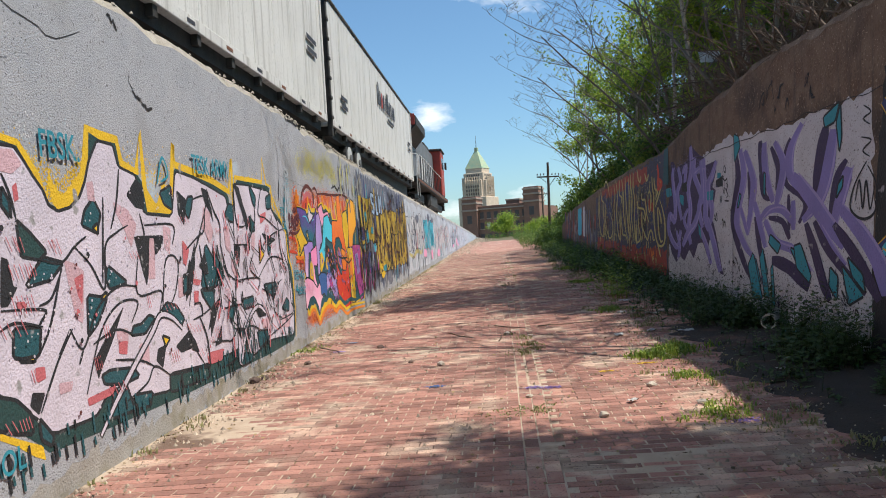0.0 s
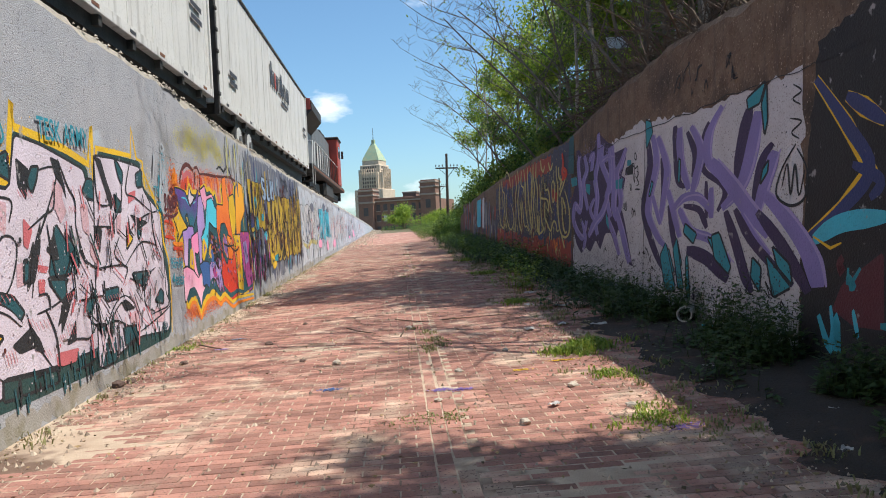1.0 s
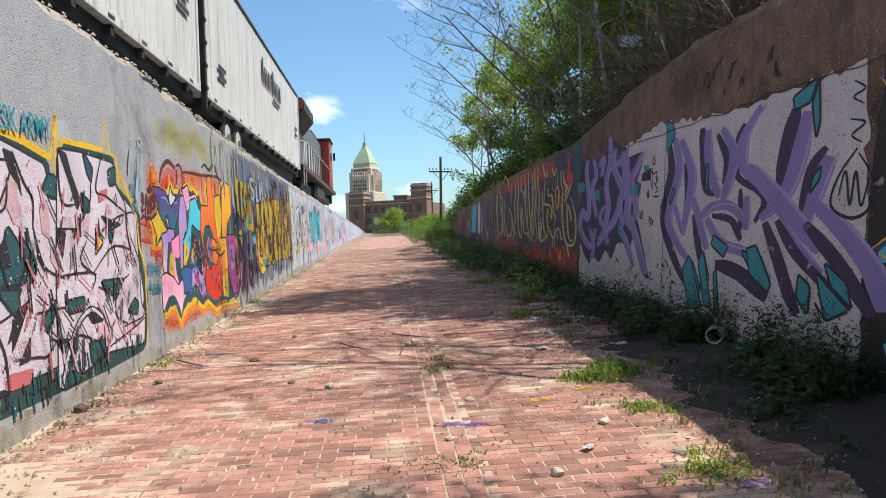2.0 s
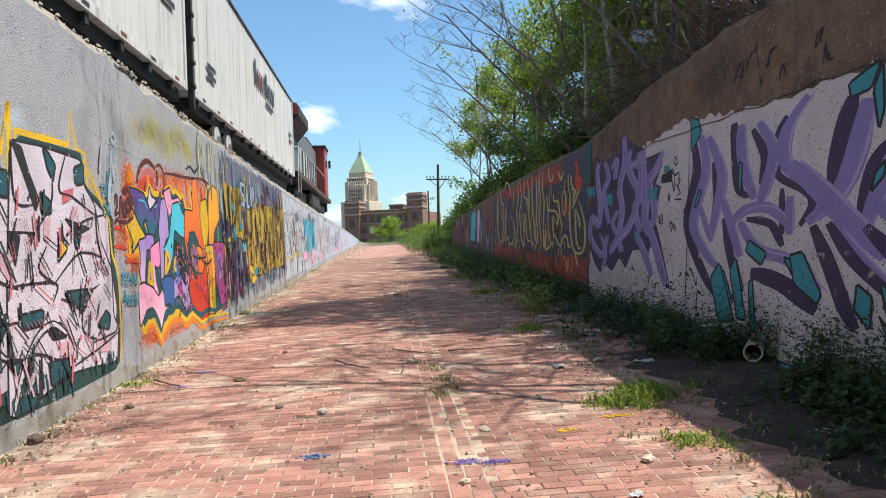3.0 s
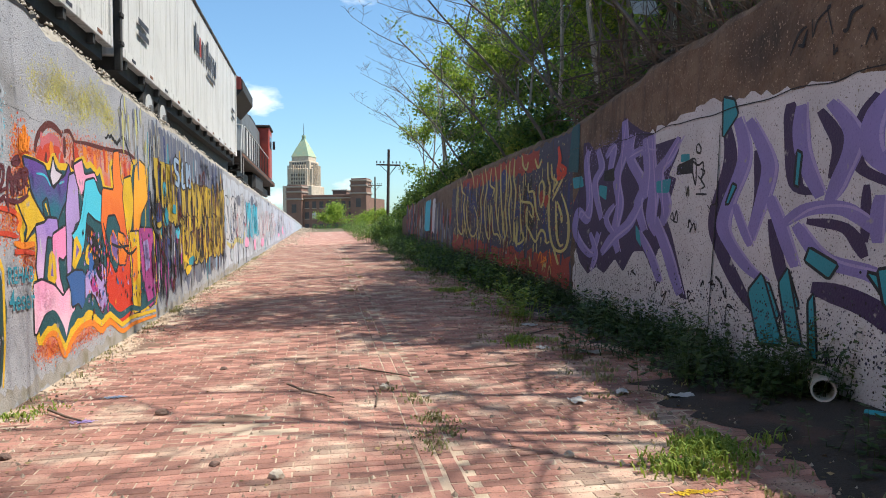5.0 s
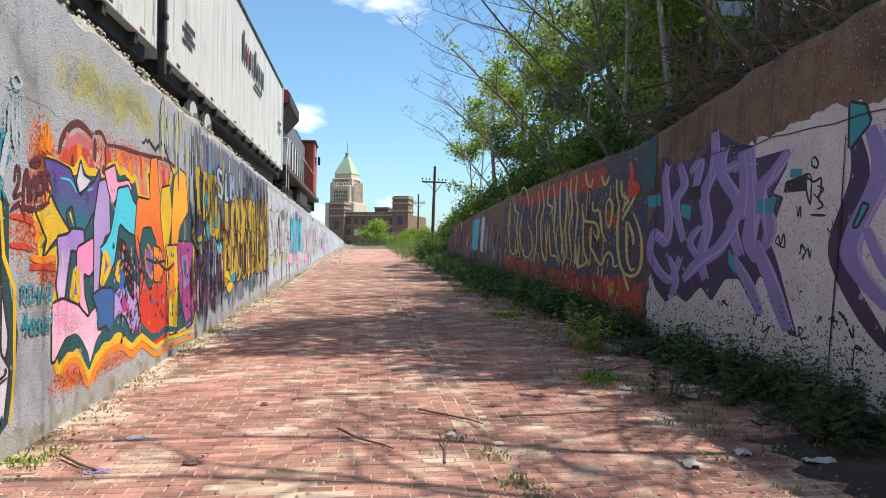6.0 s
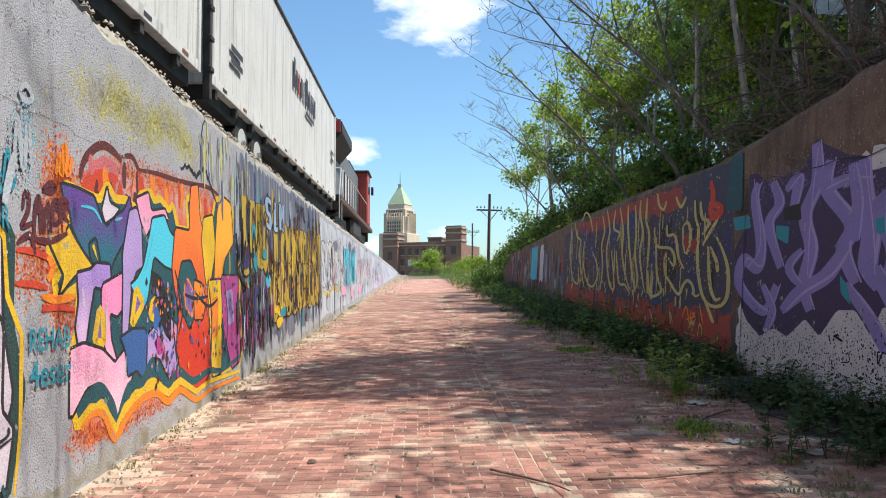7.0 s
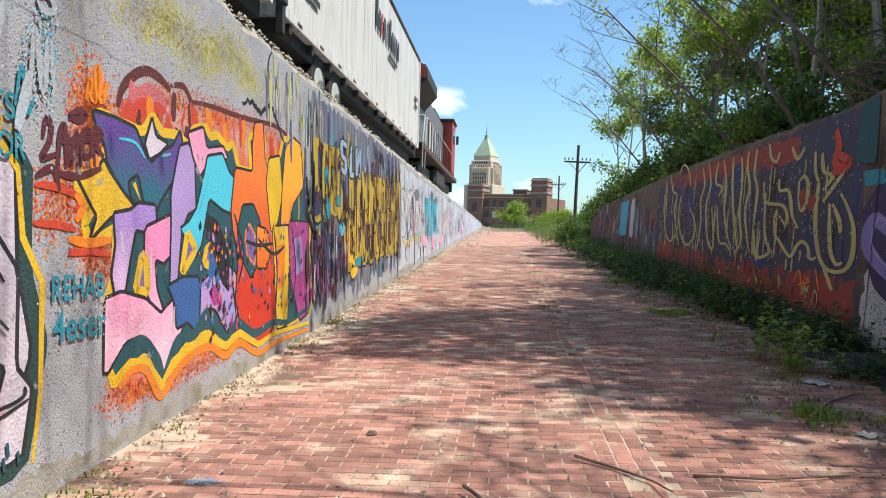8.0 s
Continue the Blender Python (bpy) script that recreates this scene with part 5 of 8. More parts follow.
# small purple letters
m = strokes_small = []
m.append(fill("darkpurple", "none", (18.29, 1.58), (17.81, 2.01), (17.91, 2.55), (17.65, 2.55), (17.37, 2.4), (16.48, 2.46), (16.23, 2.76), (15.93, 2.63), (15.57, 2.5), (15.24, 2.44), (15.18, 2.29), (14.46, 2.33), (14.5, 2.15), (14.73, 1.9), (14.52, 1.85), (14.68, 1.56), (14.73, 1.4), (14.56, 1.21), (14.4, 0.97), (14.09, 0.5), (14.27, 0.51), (14.58, 0.88), (14.89, 1.05), (15.07, 0.76), (15.34, 0.98), (15.67, 0.96), (15.99, 0.67), (16.31, 0.83), (16.7, 0.6), (17.05, 0.67), (17.4, 0.54), (17.83, 0.71), (18.2, 1.13)))
m.append(stroke("purple", (0.31, 0.16), (17.62, 2.42), (17.71, 2.22), (17.48, 1.68), (17.55, 1.37), (17.98, 1.47), (18.06, 1.14), (17.33, 0.85), (17.02, 1.17)))
m.append(stroke("purple", (0.28, 0.14), (17.24, 2.39), (17.02, 2.12), (17.27, 1.88), (16.94, 1.37)))
m.append(stroke("purple", (0.31, 0.15), (16.23, 2.71), (16.16, 2.29), (16.39, 1.94), (16.23, 1.57), (16.37, 1.19), (16.22, 0.92)))
m.append(stroke("purple", (0.26, 0.12), (16.87, 2.26), (16.57, 2.38), (16.71, 1.96)))
m.append(stroke("purple", (0.31, 0.15), (15.91, 2.49), (15.95, 2.19), (15.46, 1.81), (15.59, 1.56), (15.37, 1.23)))
m.append(stroke("purple", (0.34, 0.16), (15.31, 2.42), (15.26, 2.09), (15.13, 1.72), (15.16, 1.4), (14.98, 1.2)))
m.append(stroke("purple", (0.31, 0.15), (14.49, 2.31), (14.75, 2.09), (15.01, 1.92), (14.75, 1.56), (14.85, 1.32)))
m.append(stroke("purple", (0.25, 0.12), (16.05, 2.19), (15.61, 2.25), (15.2, 2.21)))
m.append(stroke("purple", (0.34, 0.16), (15.59, 1.56), (15.9, 1.3), (16.46, 1.1), (16.86, 0.88)))
m.append(stroke("purple", (0.31, 0.15), (15.08, 1.4), (14.67, 1.02), (14.28, 0.54)))
m.append(stroke("purple", (0.25, 0.12), (15.54, 1.22), (15.09, 0.92), (14.82, 0.63)))
m.append(stroke("purple", (0.22, 0.11), (17.39, 1.16), (17.09, 0.87), (17.28, 0.6)))
m.append(stroke("purple", (0.22, 0.11), (16.43, 1.57), (16.72, 1.38), (16.47, 1.19)))
m.append(stroke("purple", (0.22, 0.11), (15.51, 2.4), (15.37, 2.02), (15.4, 1.64)))
m.append(fill("teal2", "none", (18.38, 2.03), (17.88, 2.04), (17.78, 1.87), (18.27, 1.85)))
m.append(fill("teal2", "none", (17.09, 1.87), (16.75, 1.84), (16.77, 1.64), (17.06, 1.72)))
m.append(fill("teal2", "none", (15.07, 1.84), (14.65, 1.86), (14.7, 1.69), (15.05, 1.7)))
m.append(fill("teal2", "none", (14.43, 2.12), (14.22, 2.11), (14.21, 2.03), (14.43, 2.03)))
m.append(fill("teal2", "none", (15.64, 1.31), (15.5, 1.22), (15.42, 1.02), (15.61, 1.13)))
m.append(fill("offblack", "none", (14.51, 2), (14.12, 2.06), (14.11, 1.89), (14.53, 1.89)))
m.append(fill("offblack", "none", (16.9, 2.06), (16.52, 2.09), (16.47, 1.9), (16.9, 1.92)))
m.append(stroke("black", (0.03, 0.025), (14.07, 2.18), (14.02, 2.2), (13.96, 2.15), (13.97, 2.1), (14.05, 2.12), (14.07, 2.18)))
m.append(stroke("black", (0.03, 0.025), (14.18, 2.05), (14.06, 2.02), (14.04, 1.76), (14.16, 2.01), (14, 1.97), (13.89, 1.99), (13.9, 1.82), (14, 1.86)))
m.append(stroke("black", (0.03, 0.025), (13.94, 1.93), (13.84, 1.89), (13.92, 1.82), (13.83, 1.74), (13.92, 1.71)))
m.append(stroke("black", (0.03, 0.025), (14.02, 1.66), (13.77, 1.65)))
m.append(stroke("black", (0.03, 0.025), (14.62, 1.4), (14.57, 1.46), (14.52, 1.37), (14.47, 1.48), (14.44, 1.35), (14.62, 1.39)))
m.append(stroke("lavender", (0.025, 0.02), (17.76, 2.49), (17.48, 1.68), (17.85, 1.36)))
m.append(stroke("lavender", (0.025, 0.02), (16.17, 2.66), (16.27, 1.94), (16.29, 1.29)))
m.append(stroke("lavender", (0.025, 0.02), (15.27, 2.38), (15.09, 1.72), (15.04, 1.32)))
m.append(stroke("lavender", (0.025, 0.02), (14.52, 2.29), (14.9, 1.91), (14.79, 1.4)))

# west wall, first piece: lilac letters
mural = Mural(WALL_WEST, "mural", "lilac wildstyle letters with dark green shadow and yellow outline")
mural.patches(5.6, 12, 1.9, 2.5, 9, ["paleblue"], (0.3, 0.2))
mural.mist(["yellow"], [(5.8, 2.3), (6.4, 2.2), (6.9, 2.05), (7.2, 2.3), (8.6, 2.3), (10.3, 2.2), (11.6, 2.25), (12.3, 1.95), (12.5, 1.5)], 5000, (0.07, 0.09))
mural.mist(["brightwhite", "paleblue"], [(6.3, 2.35), (7.0, 2.4), (9.0, 2.45), (10.5, 2.45), (12.4, 2.1)], 2600, (0.16, 0.08))
mural.draw(strokes_pink)
rng = random.Random(5)
for _ in range(120):  # upright hatching in the shadow below the letters
    u = rng.uniform(5.7, 12.5)
    v = rng.uniform(0.28, 0.48)
    mural.band(rng.choice(("teal", "teal", "black")), [np.array((u, v)), np.array((u + 0.01, v - rng.uniform(0.06, 0.16)))], (0.045, 0.03))
for _ in range(46):  # red scribbles on the letters
    u, v = rng.uniform(5.9, 12.3), rng.uniform(0.55, 2.0)
    du, dv = rng.uniform(0.02, 0.06), rng.uniform(0.05, 0.13)
    for k in range(rng.randint(2, 5)):
        mural.band("rose", [np.array((u + k * du * 1.3, v)), np.array((u + k * du * 1.3 + du, v - dv))], (0.014, 0.012))
for _ in range(60):
    u, v, r = rng.uniform(5.9, 12.4), rng.uniform(0.5, 2.2), rng.uniform(0.012, 0.028)
    mural.poly(rng.choice(("rose", "darkred", "black")), [(u + r * math.cos(k), v + r * math.sin(k)) for k in range(6)])
for _ in range(80):  # fine cuts between the crowded limbs
    u, v = rng.uniform(9.6, 12.3), rng.uniform(0.5, 2.0)
    mural.band(rng.choice(("black", "black", "darkgreen", "rose", "roselilac")), [np.array((u, v)), np.array((u + rng.uniform(-.12, .3), v - rng.uniform(.08, .35)))], (rng.uniform(.03, .08), 0.02))
mural.mist(["lilac", "white"], [(6.0, 1.4), (8.0, 1.5), (10.0, 1.3), (12.3, 1.2)], 700, (0.3, 0.4), (0.004, 0.012))
mural.words("FBSK.", "tealink", 6.56, 2.30, 0.19, 0.5)
mural.words("TESK ARMY", "tealink", 9.2, 2.36, 0.19, 1.1)
mural.words("OL", "tealink", 5.86, 0.33, 0.15, 0.24)
mural.draw([stroke("paleblue", (.08, .08), (12.5, 1.9), (12.62, 2.2)), stroke("paleblue", (.06, .06), (12.3, 2.2), (12.42, 2.5)), stroke("tealink", (.03, .03), (8.35, 2.2), (8.5, 2.45), (8.6, 2.3), (8.42, 2.22))])
mural.done()

# west wall, second piece: many-coloured letters
mural = Mural(WALL_WEST, "mural", "teal, pink, cyan and orange letters with yellow outline")
mural.mist(["yellowspray", "yellowspray", "palegold"], [(13.7, 2.75), (14.3, 2.9), (14.9, 2.72), (15.6, 2.95), (16.2, 2.7)], 6000, (0.2, 0.1), (0.004, 0.014))
mural.mist(["orange", "red", "haze", "haze"], [(12.75, 1.5), (13.2, 1.75), (13.2, 2.2), (13.45, 1.95), (13.2, 1.35), (13.45, 1.15)], 6000, (0.1, 0.1), (0.004, 0.014))
mural.poly("haze", ragged([(13.5, 2.0), (13.62, 2.2), (14.3, 2.3), (15.5, 2.32), (17.6, 2.25), (18.2, 1.9), (18.2, 0.3), (13.5, 0.3)], mural.rng, 0.05))
mural.mist(["red", "orange", "haze"], [(13.55, 2.1), (14.3, 2.3), (15.6, 2.3), (17.4, 2.28), (18.1, 2.0)], 5000, (0.1, 0.07), (0.004, 0.014))
mural.mist(["red", "orange", "haze"], [(13.4, 0.35), (14.2, 0.3), (15.5, 0.3), (17.8, 0.28)], 3500, (0.08, 0.05), (0.004, 0.012))
mural.draw(strokes_emch[:n_under])
mural.runs(13.7, 17.8, 2.1, 2.38, 46, ["red", "rose", "orange", "darkred"], 0.07, (0.12, 0.3))
mural.draw(strokes_emch[n_under:], swell=1.16)
rng = random.Random(8)
for _ in range(240):  # spattered flaking over the right-hand letters
    u, v = rng.choice((rng.gauss(15.3, 0.25), rng.uniform(15.0, 18.2))), rng.uniform(0.45, 1.4)
    r = rng.uniform(0.012, 0.045)
    mural.poly(rng.choice(("black", "black", "magenta", "blue", "darkred", "orange", "lavender")), [(u, v), (u + r, v + r), (u + r * 1.6, v - r * .4), (u + r * .5, v - r)])
mural.mist(["paleblue", "brightwhite"], [(12.75, 1.1), (13.3, 1.05), (13.3, 0.85), (12.8, 0.85)], 420, (0.05, 0.04), (0.003, 0.008))
mural.mist(["paleblue", "brightwhite", "cyan"], [(12.75, 2.1), (12.8, 2.45), (12.6, 2.2)], 700, (0.05, 0.09), (0.003, 0.009))
mural.draw([stroke("paleblue", (.05, .05), (12.62, 2.1), (12.68, 2.42), (12.74, 2.12), (12.8, 2.4), (12.84, 2.16)), stroke("tealink", (.03, .03), (12.5, 2.02), (12.56, 2.22), (12.6, 2.0), (12.66, 2.08)), stroke("paleblue", (.04, .04), (12.7, 2.58), (12.78, 2.64), (12.86, 2.58), (12.78, 2.54), (12.7, 2.58))])
mural.words("REHAB", "tealink", 12.79, 1.02, 0.14, 0.56, -0.04)
mural.words("4eser", "tealink", 12.79, 0.80, 0.17, 0.57, -0.06)
mural.words("TS", "tealink", 12.30, 1.95, 0.13, 0.2)
mural.words("OR", "tealink", 12.36, 1.76, 0.13, 0.22)
mural.done()

# west wall, third stretch: brown, gold and blue letters with runs
mural = Mural(WALL_WEST, "mural", "gold and brown bubble letters over dark blue runs")
mural.poly("navystreak", ragged([(18.3, 0.28), (27.2, 0.35), (27.0, 2.45), (22, 2.7), (18.8, 2.85), (18.4, 2.3)], mural.rng, 0.16))
mural.runs(17.8, 27, 1.0, 2.9, 110, ["navy", "skyblue", "ochre", "offblack", "goldstreak", "slate", "paleblue", "tealink"], 0.1, (0.3, 1.1))
mural.runs(16.6, 19.2, 2.55, 3.15, 60, ["navystreak", "paleblue", "tanband", "tanband", "yellowspray"], 0.05, (0.12, 0.5))
mural.poly("goldstreak", ragged([(20.4, 0.6), (27.0, 0.7), (26.9, 1.9), (24, 2.2), (21.4, 2.25), (20.2, 1.3)], mural.rng, 0.07))
mural.letters(18.6, 20.6, 1.45, 2.45, 4, "ochre", "black", (0.34, 0.13), (0.12, 0.06), shapes="ln")
mural.letters(18.5, 20.5, 0.75, 1.15, 3, "navy", "black", (0.2, 0.1), (0.08, 0.05))
mural.letters(20.8, 27.0, 1.3, 2.2, 8, "ochre", "black", (0.36, 0.13), (0.14, 0.06), shapes="lnao")
mural.letters(20.6, 26.8, 0.66, 1.5, 9, "ochre", "black", (0.4, 0.13), (0.14, 0.06), shapes="lnc")
mural.runs(20.8, 26.8, 1.0, 2.2, 60, ["yellow", "ochre", "darkred", "offblack"], 0.07, (0.2, 0.6))
mural.runs(18.6, 27, 1.2, 2.6, 70, ["offblack", "darkred", "navy", "offblack"], 0.05, (0.3, 0.9))
mural.letters(20.2, 22.0, 2.1, 2.55, 3, "skyblue", "black", (0.2, 0.08), (0.08, 0.05))
mural.patches(18.4, 20.4, 1.2, 2.0, 5, ["tealink", "cyan", "navy"], (0.3, 0.2))
mural.patches(20.8, 23, 0.55, 0.8, 4, ["yellow", "teal2"], (0.4, 0.14))
mural.runs(18.2, 20.8, 0.5, 1.3, 60, ["brightwhite", "offblack", "magenta", "darkred", "slate"], 0.06, (0.15, 0.5))
mural.scrawl(18.3, 27, 0.4, 2.5, 110, ["black", "black", "darkred", "offblack"], 0.045, 0.55)
mural.done()

# west wall, far stretch: pale letters, a cyan piece, old tags
mural = Mural(WALL_WEST, "mural", "pale overpainted wall with white and cyan letters")
mural.poly("whitestreak", ragged([(27.0, 0.2), (60, 0.12), (95, 0.05), (95, 0.35), (62, 1.45), (46, 2.0), (34, 2.4), (27.1, 2.62)], mural.rng, 0.05, 0.5))
mural.letters(27.3, 32.2, 0.95, 2.05, 6, "brightwhite", "black", (0.5, 0.16), (0.14, 0.05), shapes="oacs")
mural.draw([stroke("palegold", (.3, .16), (27.4, .85), (28.6, .7), (29.8, .85), (31.5, .75), (32.3, 1.0))])
mural.letters(33.0, 37.6, 0.85, 2.0, 7, "cyan", "tealink", (0.34, 0.12), (0.16, 0.05), shapes="ln")
mural.letters(38.6, 48, 0.6, 1.6, 9, "brightwhite", "rose", (0.5, 0.12), (0.14, 0.05))
mural.scrawl(27.4, 40, 0.5, 2.2, 90, ["black", "slate", "navy", "skyblue", "white"], 0.03, 0.5)
mural.scrawl(27.5, 70, 0.3, 1.4, 110, ["black", "offblack", "navy", "skyblue", "rose", "tealink", "brightwhite"], 0.06, 0.7)
mural.runs(27, 60, 0.6, 2.2, 110, ["paleblue", "white", "skyblue", "brightwhite", "brightwhite", "slate"], 0.12, (0.3, 0.9))
mural.patches(28, 60, 0.3, 0.7, 14, ["skyblue", "paleblue", "white", "pink"], (0.9, 0.25))
mural.patches(27.5, 45, 1.9, 2.2, 8, ["paleblue", "navystreak", "pink"], (0.7, 0.2))
mural.done()

# wall foot and stains, cracks on the west wall
mural = Mural(WALL_WEST, "wall_foot", "dirt-stained foot of the wall", base=0.0008)
mural.poly("tanband", ragged([(-7.5, 0), (30, 0), (30, .16), (22, .1), (17, .12), (12, .15), (8, .17), (-7.5, .17)], mural.rng, 0.055, 0.08))
mural.depth = 0.012
mural.done()
mural = Mural(WALL_WEST, "crack", "dark open cracks and spalls", base=0.003)
for pts, w in ((((15.9, 2.50), (16.2, 2.55), (16.45, 2.48), (16.8, 2.58), (17.1, 2.42), (17.3, 2.2)), .05), (((16.75, 2.58), (16.8, 2.8), (16.72, 3.0), (16.85, 3.2)), .035),
               (((8.08, 2.98), (8.2, 2.93), (8.3, 2.9), (8.45, 2.87)), .035), (((7.72, 3.57), (7.8, 3.52), (7.86, 3.46)), .035), (((8.0, 3.15), (8.04, 3.05), (8.1, 2.97)), .008),
               (((5.6, 3.2), (6.2, 3.3), (6.8, 3.18), (7.3, 3.3)), .008), (((5.4, 2.9), (5.9, 3.0), (6.3, 2.9)), .007), (((12.2, 2.55), (13.0, 2.5), (13.8, 2.44)), .003),
               (((13.0, 3.42), (13.5, 3.40), (13.95, 3.36)), .04)):
    line = [p + np.array((mural.rng.uniform(-.03, .03), mural.rng.uniform(-.025, .025))) for p in smooth_line(pts, 5)]
    mural.band("offblack", line, (w, w))
mural.done()
mural = Mural(WALL_WEST, "old_tag", "faint grey run marks under the wall top", base=0.0006)
mural.poly("navystreak", ragged([(18.4, 2.7), (20, 2.6), (27, 2.4), (27, 2.7), (22, 2.9), (18.6, 3.0)], mural.rng, 0.06))
mural.done()

# east wall: white panel with purple letters
mural = Mural(WALL_EAST, "mural", "purple and teal letters on a flaking white panel")
mural.poly("white", ragged([(9.1, -0.1), (18.1, -0.1), (18.0, 2.0), (17.3, 2.2), (16.2, 2.36), (15.2, 2.48), (14.3, 2.55), (13.7, 2.62), (12.4, 2.53), (11.0, 2.50), (9.15, 2.56)], mural.rng, 0.05, 0.1))
mural.mist(["offblack", "tanband", "slate"], [(9.3, 1.3), (17.9, 1.2)], 5000, (0.2, 0.6), (0.002, 0.009))
mural.draw(strokes_small)
mural.draw(strokes_purple)
mural.mist(["purple", "palepurple"], [(14.4, 1.8), (15.5, 2.3), (16.5, 2.4), (17.5, 2.3)], 900, (0.12, 0.1), (0.003, 0.009))
mural.draw(strokes_purpletwo)
mural.mist(["offblack", "slate"], [(9.2, 0.45), (18.0, 0.45)], 2600, (0.2, 0.2), (0.004, 0.013))
mural.scrawl(9.3, 18, 0.25, 0.7, 30, ["offblack", "darkpurple", "white"], 0.02, 0.3)
mural.scrawl(13.5, 14.2, 1.2, 1.9, 5, ["offblack"], 0.02, 0.2)
mural.scrawl(10.5, 12.5, 2.75, 3.0, 9, ["offblack"], 0.03, 0.3)
mural.done()
mural = Mural(WALL_EAST, "wall_crack", "cracks along the concrete lift line", base=0.012)
line = [np.array((u, 2.56 + 0.05 * noise.noise(Vector((u * 2, 0, 0))) - 0.016 * (u - 9))) for u in np.arange(8.0, 17.6, 0.12)]
mural.band("offblack", line, (0.01, 0.011))
for u in (13.55, 17.95):
    mural.band("offblack", [np.array((u + 0.02 * noise.noise(Vector((u, v, 0))), v)) for v in np.arange(0.1, 2.5, 0.15)], (0.02, 0.02))
mural.done()

# east wall: black piece near the start
mural = Mural(WALL_EAST, "mural", "black panel with blue letters edged in yellow")
mural.poly("offblack", ragged([(4.2, 0), (9.15, 0), (9.1, 1.2), (9.0, 2.1), (8.9, 2.75), (8.2, 2.9), (4.2, 2.9)], mural.rng, 0.03, 0.1))
mural.draw(strokes_blackpiece)
mural.letters(4.6, 7.6, 0.6, 2.3, 3, "navy", "yellow", (0.3, 0.2), (0.08, 0.08))
mural.scrawl(5, 9, 0.3, 0.9, 12, ["teal2", "maroon", "cyan"], 0.08, 0.4)
mural.done()

# east wall: dark letters edged in pale gold, red foot
mural = Mural(WALL_EAST, "mural", "dark letters edged in pale gold above a red band")
mural.poly("slate", ragged([(18.2, 0.3), (30.5, 0.4), (30.5, 2.2), (26, 2.45), (22.8, 2.6), (18.4, 2.8)], mural.rng, 0.05))
mural.poly("brick", ragged([(18.25, 0.25), (30.2, 0.35), (30.0, 0.85), (24, 0.72), (18.3, 0.75)], mural.rng, 0.06))
mural.poly("brick", ragged([(20.4, 2.3), (29, 2.1), (28.5, 2.4), (23, 2.62), (20.5, 2.68)], mural.rng, 0.05))
mural.patches(18.8, 29.5, 0.9, 2.2, 40, ["navy", "slate", "offblack", "navy", "slate"], (0.5, 0.3))
mural.runs(18.5, 30, 0.9, 2.4, 120, ["slate", "offblack", "navy", "darkred"], 0.12, (0.2, 0.8))
mural.runs(18.9, 30, 1.2, 2.4, 70, ["palegold", "palegold", "offblack"], 0.045, (0.2, 0.7))
mural.draw(strokes_gold)
mural.mist(["palegold", "brick", "slate"], [(18.6, 1.6), (30, 1.5)], 2500, (0.3, 0.5), (0.005, 0.02))
mural.runs(18.8, 30, 0.85, 1.1, 50, ["palegold"], 0.05, (0.05, 0.2))
mural.patches(19.5, 20.3, 1.5, 1.9, 2, ["orange", "brick"], (0.14, 0.16))
mural.scrawl(18.6, 24, 0.35, 0.7, 22, ["orange", "palegold", "darkred"], 0.04, 0.3)
mural.draw([fill("teal", "none", (18.05, 2.1), (18.6, 2.15), (18.5, 2.85), (18.1, 2.9))])
mural.done()
mural = Mural(WALL_EAST, "mural", "faded grey, teal and white old paint")
mural.runs(30.5, 44, 0.8, 2.0, 150, ["slate", "navystreak", "tanband", "brick", "offblack", "maroon"], 0.22, (0.3, 1.0))
mural.poly("cyan", ragged([(35.5, .8), (37, .8), (37, 1.9), (35.5, 2.0)], mural.rng, 0.05))
mural.poly("brightwhite", ragged([(34.2, .8), (34.9, .8), (34.9, 2.0), (34.2, 2.05)], mural.rng, 0.05))
mural.done()

# ---- the railway on the west bank ----
RAIL_Z, SIDE_X, TRACK_X = 3.40, -2.95, -4.4


def build_track():
    tr = empty("railway_track", "rusty railway track on grey ballast behind the wall", "track")
    for x in (TRACK_X - 0.75, TRACK_X + 0.75):
        part("rail", join_blocks([(x - 0.07, x + 0.07, -60, 110, RAIL_Z - 0.17, RAIL_Z - 0.14), (x - 0.015, x + 0.015, -60, 110, RAIL_Z - 0.14, RAIL_Z - 0.04), (x - 0.036, x + 0.036, -60, 110, RAIL_Z - 0.04, RAIL_Z)]), RUST, tr)
    me = bpy.data.meshes.new("sleeper")
    b = block(TRACK_X - 1.3, TRACK_X + 1.3, -0.12, 0.12, 3.13, RAIL_Z - 0.172, 0.01)
    b.to_mesh(me)
    b.free()
    me.materials.append(POLE_WOOD)
    for i in range(120):
        put("sleeper", me, tr, m=Matrix.Translation((0, -20 + i * 0.6, 0)))
    return tr


build_track()


def wheel(parent, x, y, z, r, width, tyre_mat, rim_mat, flip=1):
    w = disc("wheel", (x, y, z), (1, 0, 0), r, width, tyre_mat, parent, 24)
    disc("rim", (x + flip * width * 0.5, y, z), (1, 0, 0), r * 0.62, 0.03, rim_mat, w, 18)
    disc("hub", (x + flip * (width * 0.5 + 0.03), y, z), (1, 0, 0), r * 0.22, 0.06, STEEL_GREY, w, 10)
    return w


TRAILER_LEN, BODY_Z0, BODY_Z1 = 17.1, 4.52, 7.55


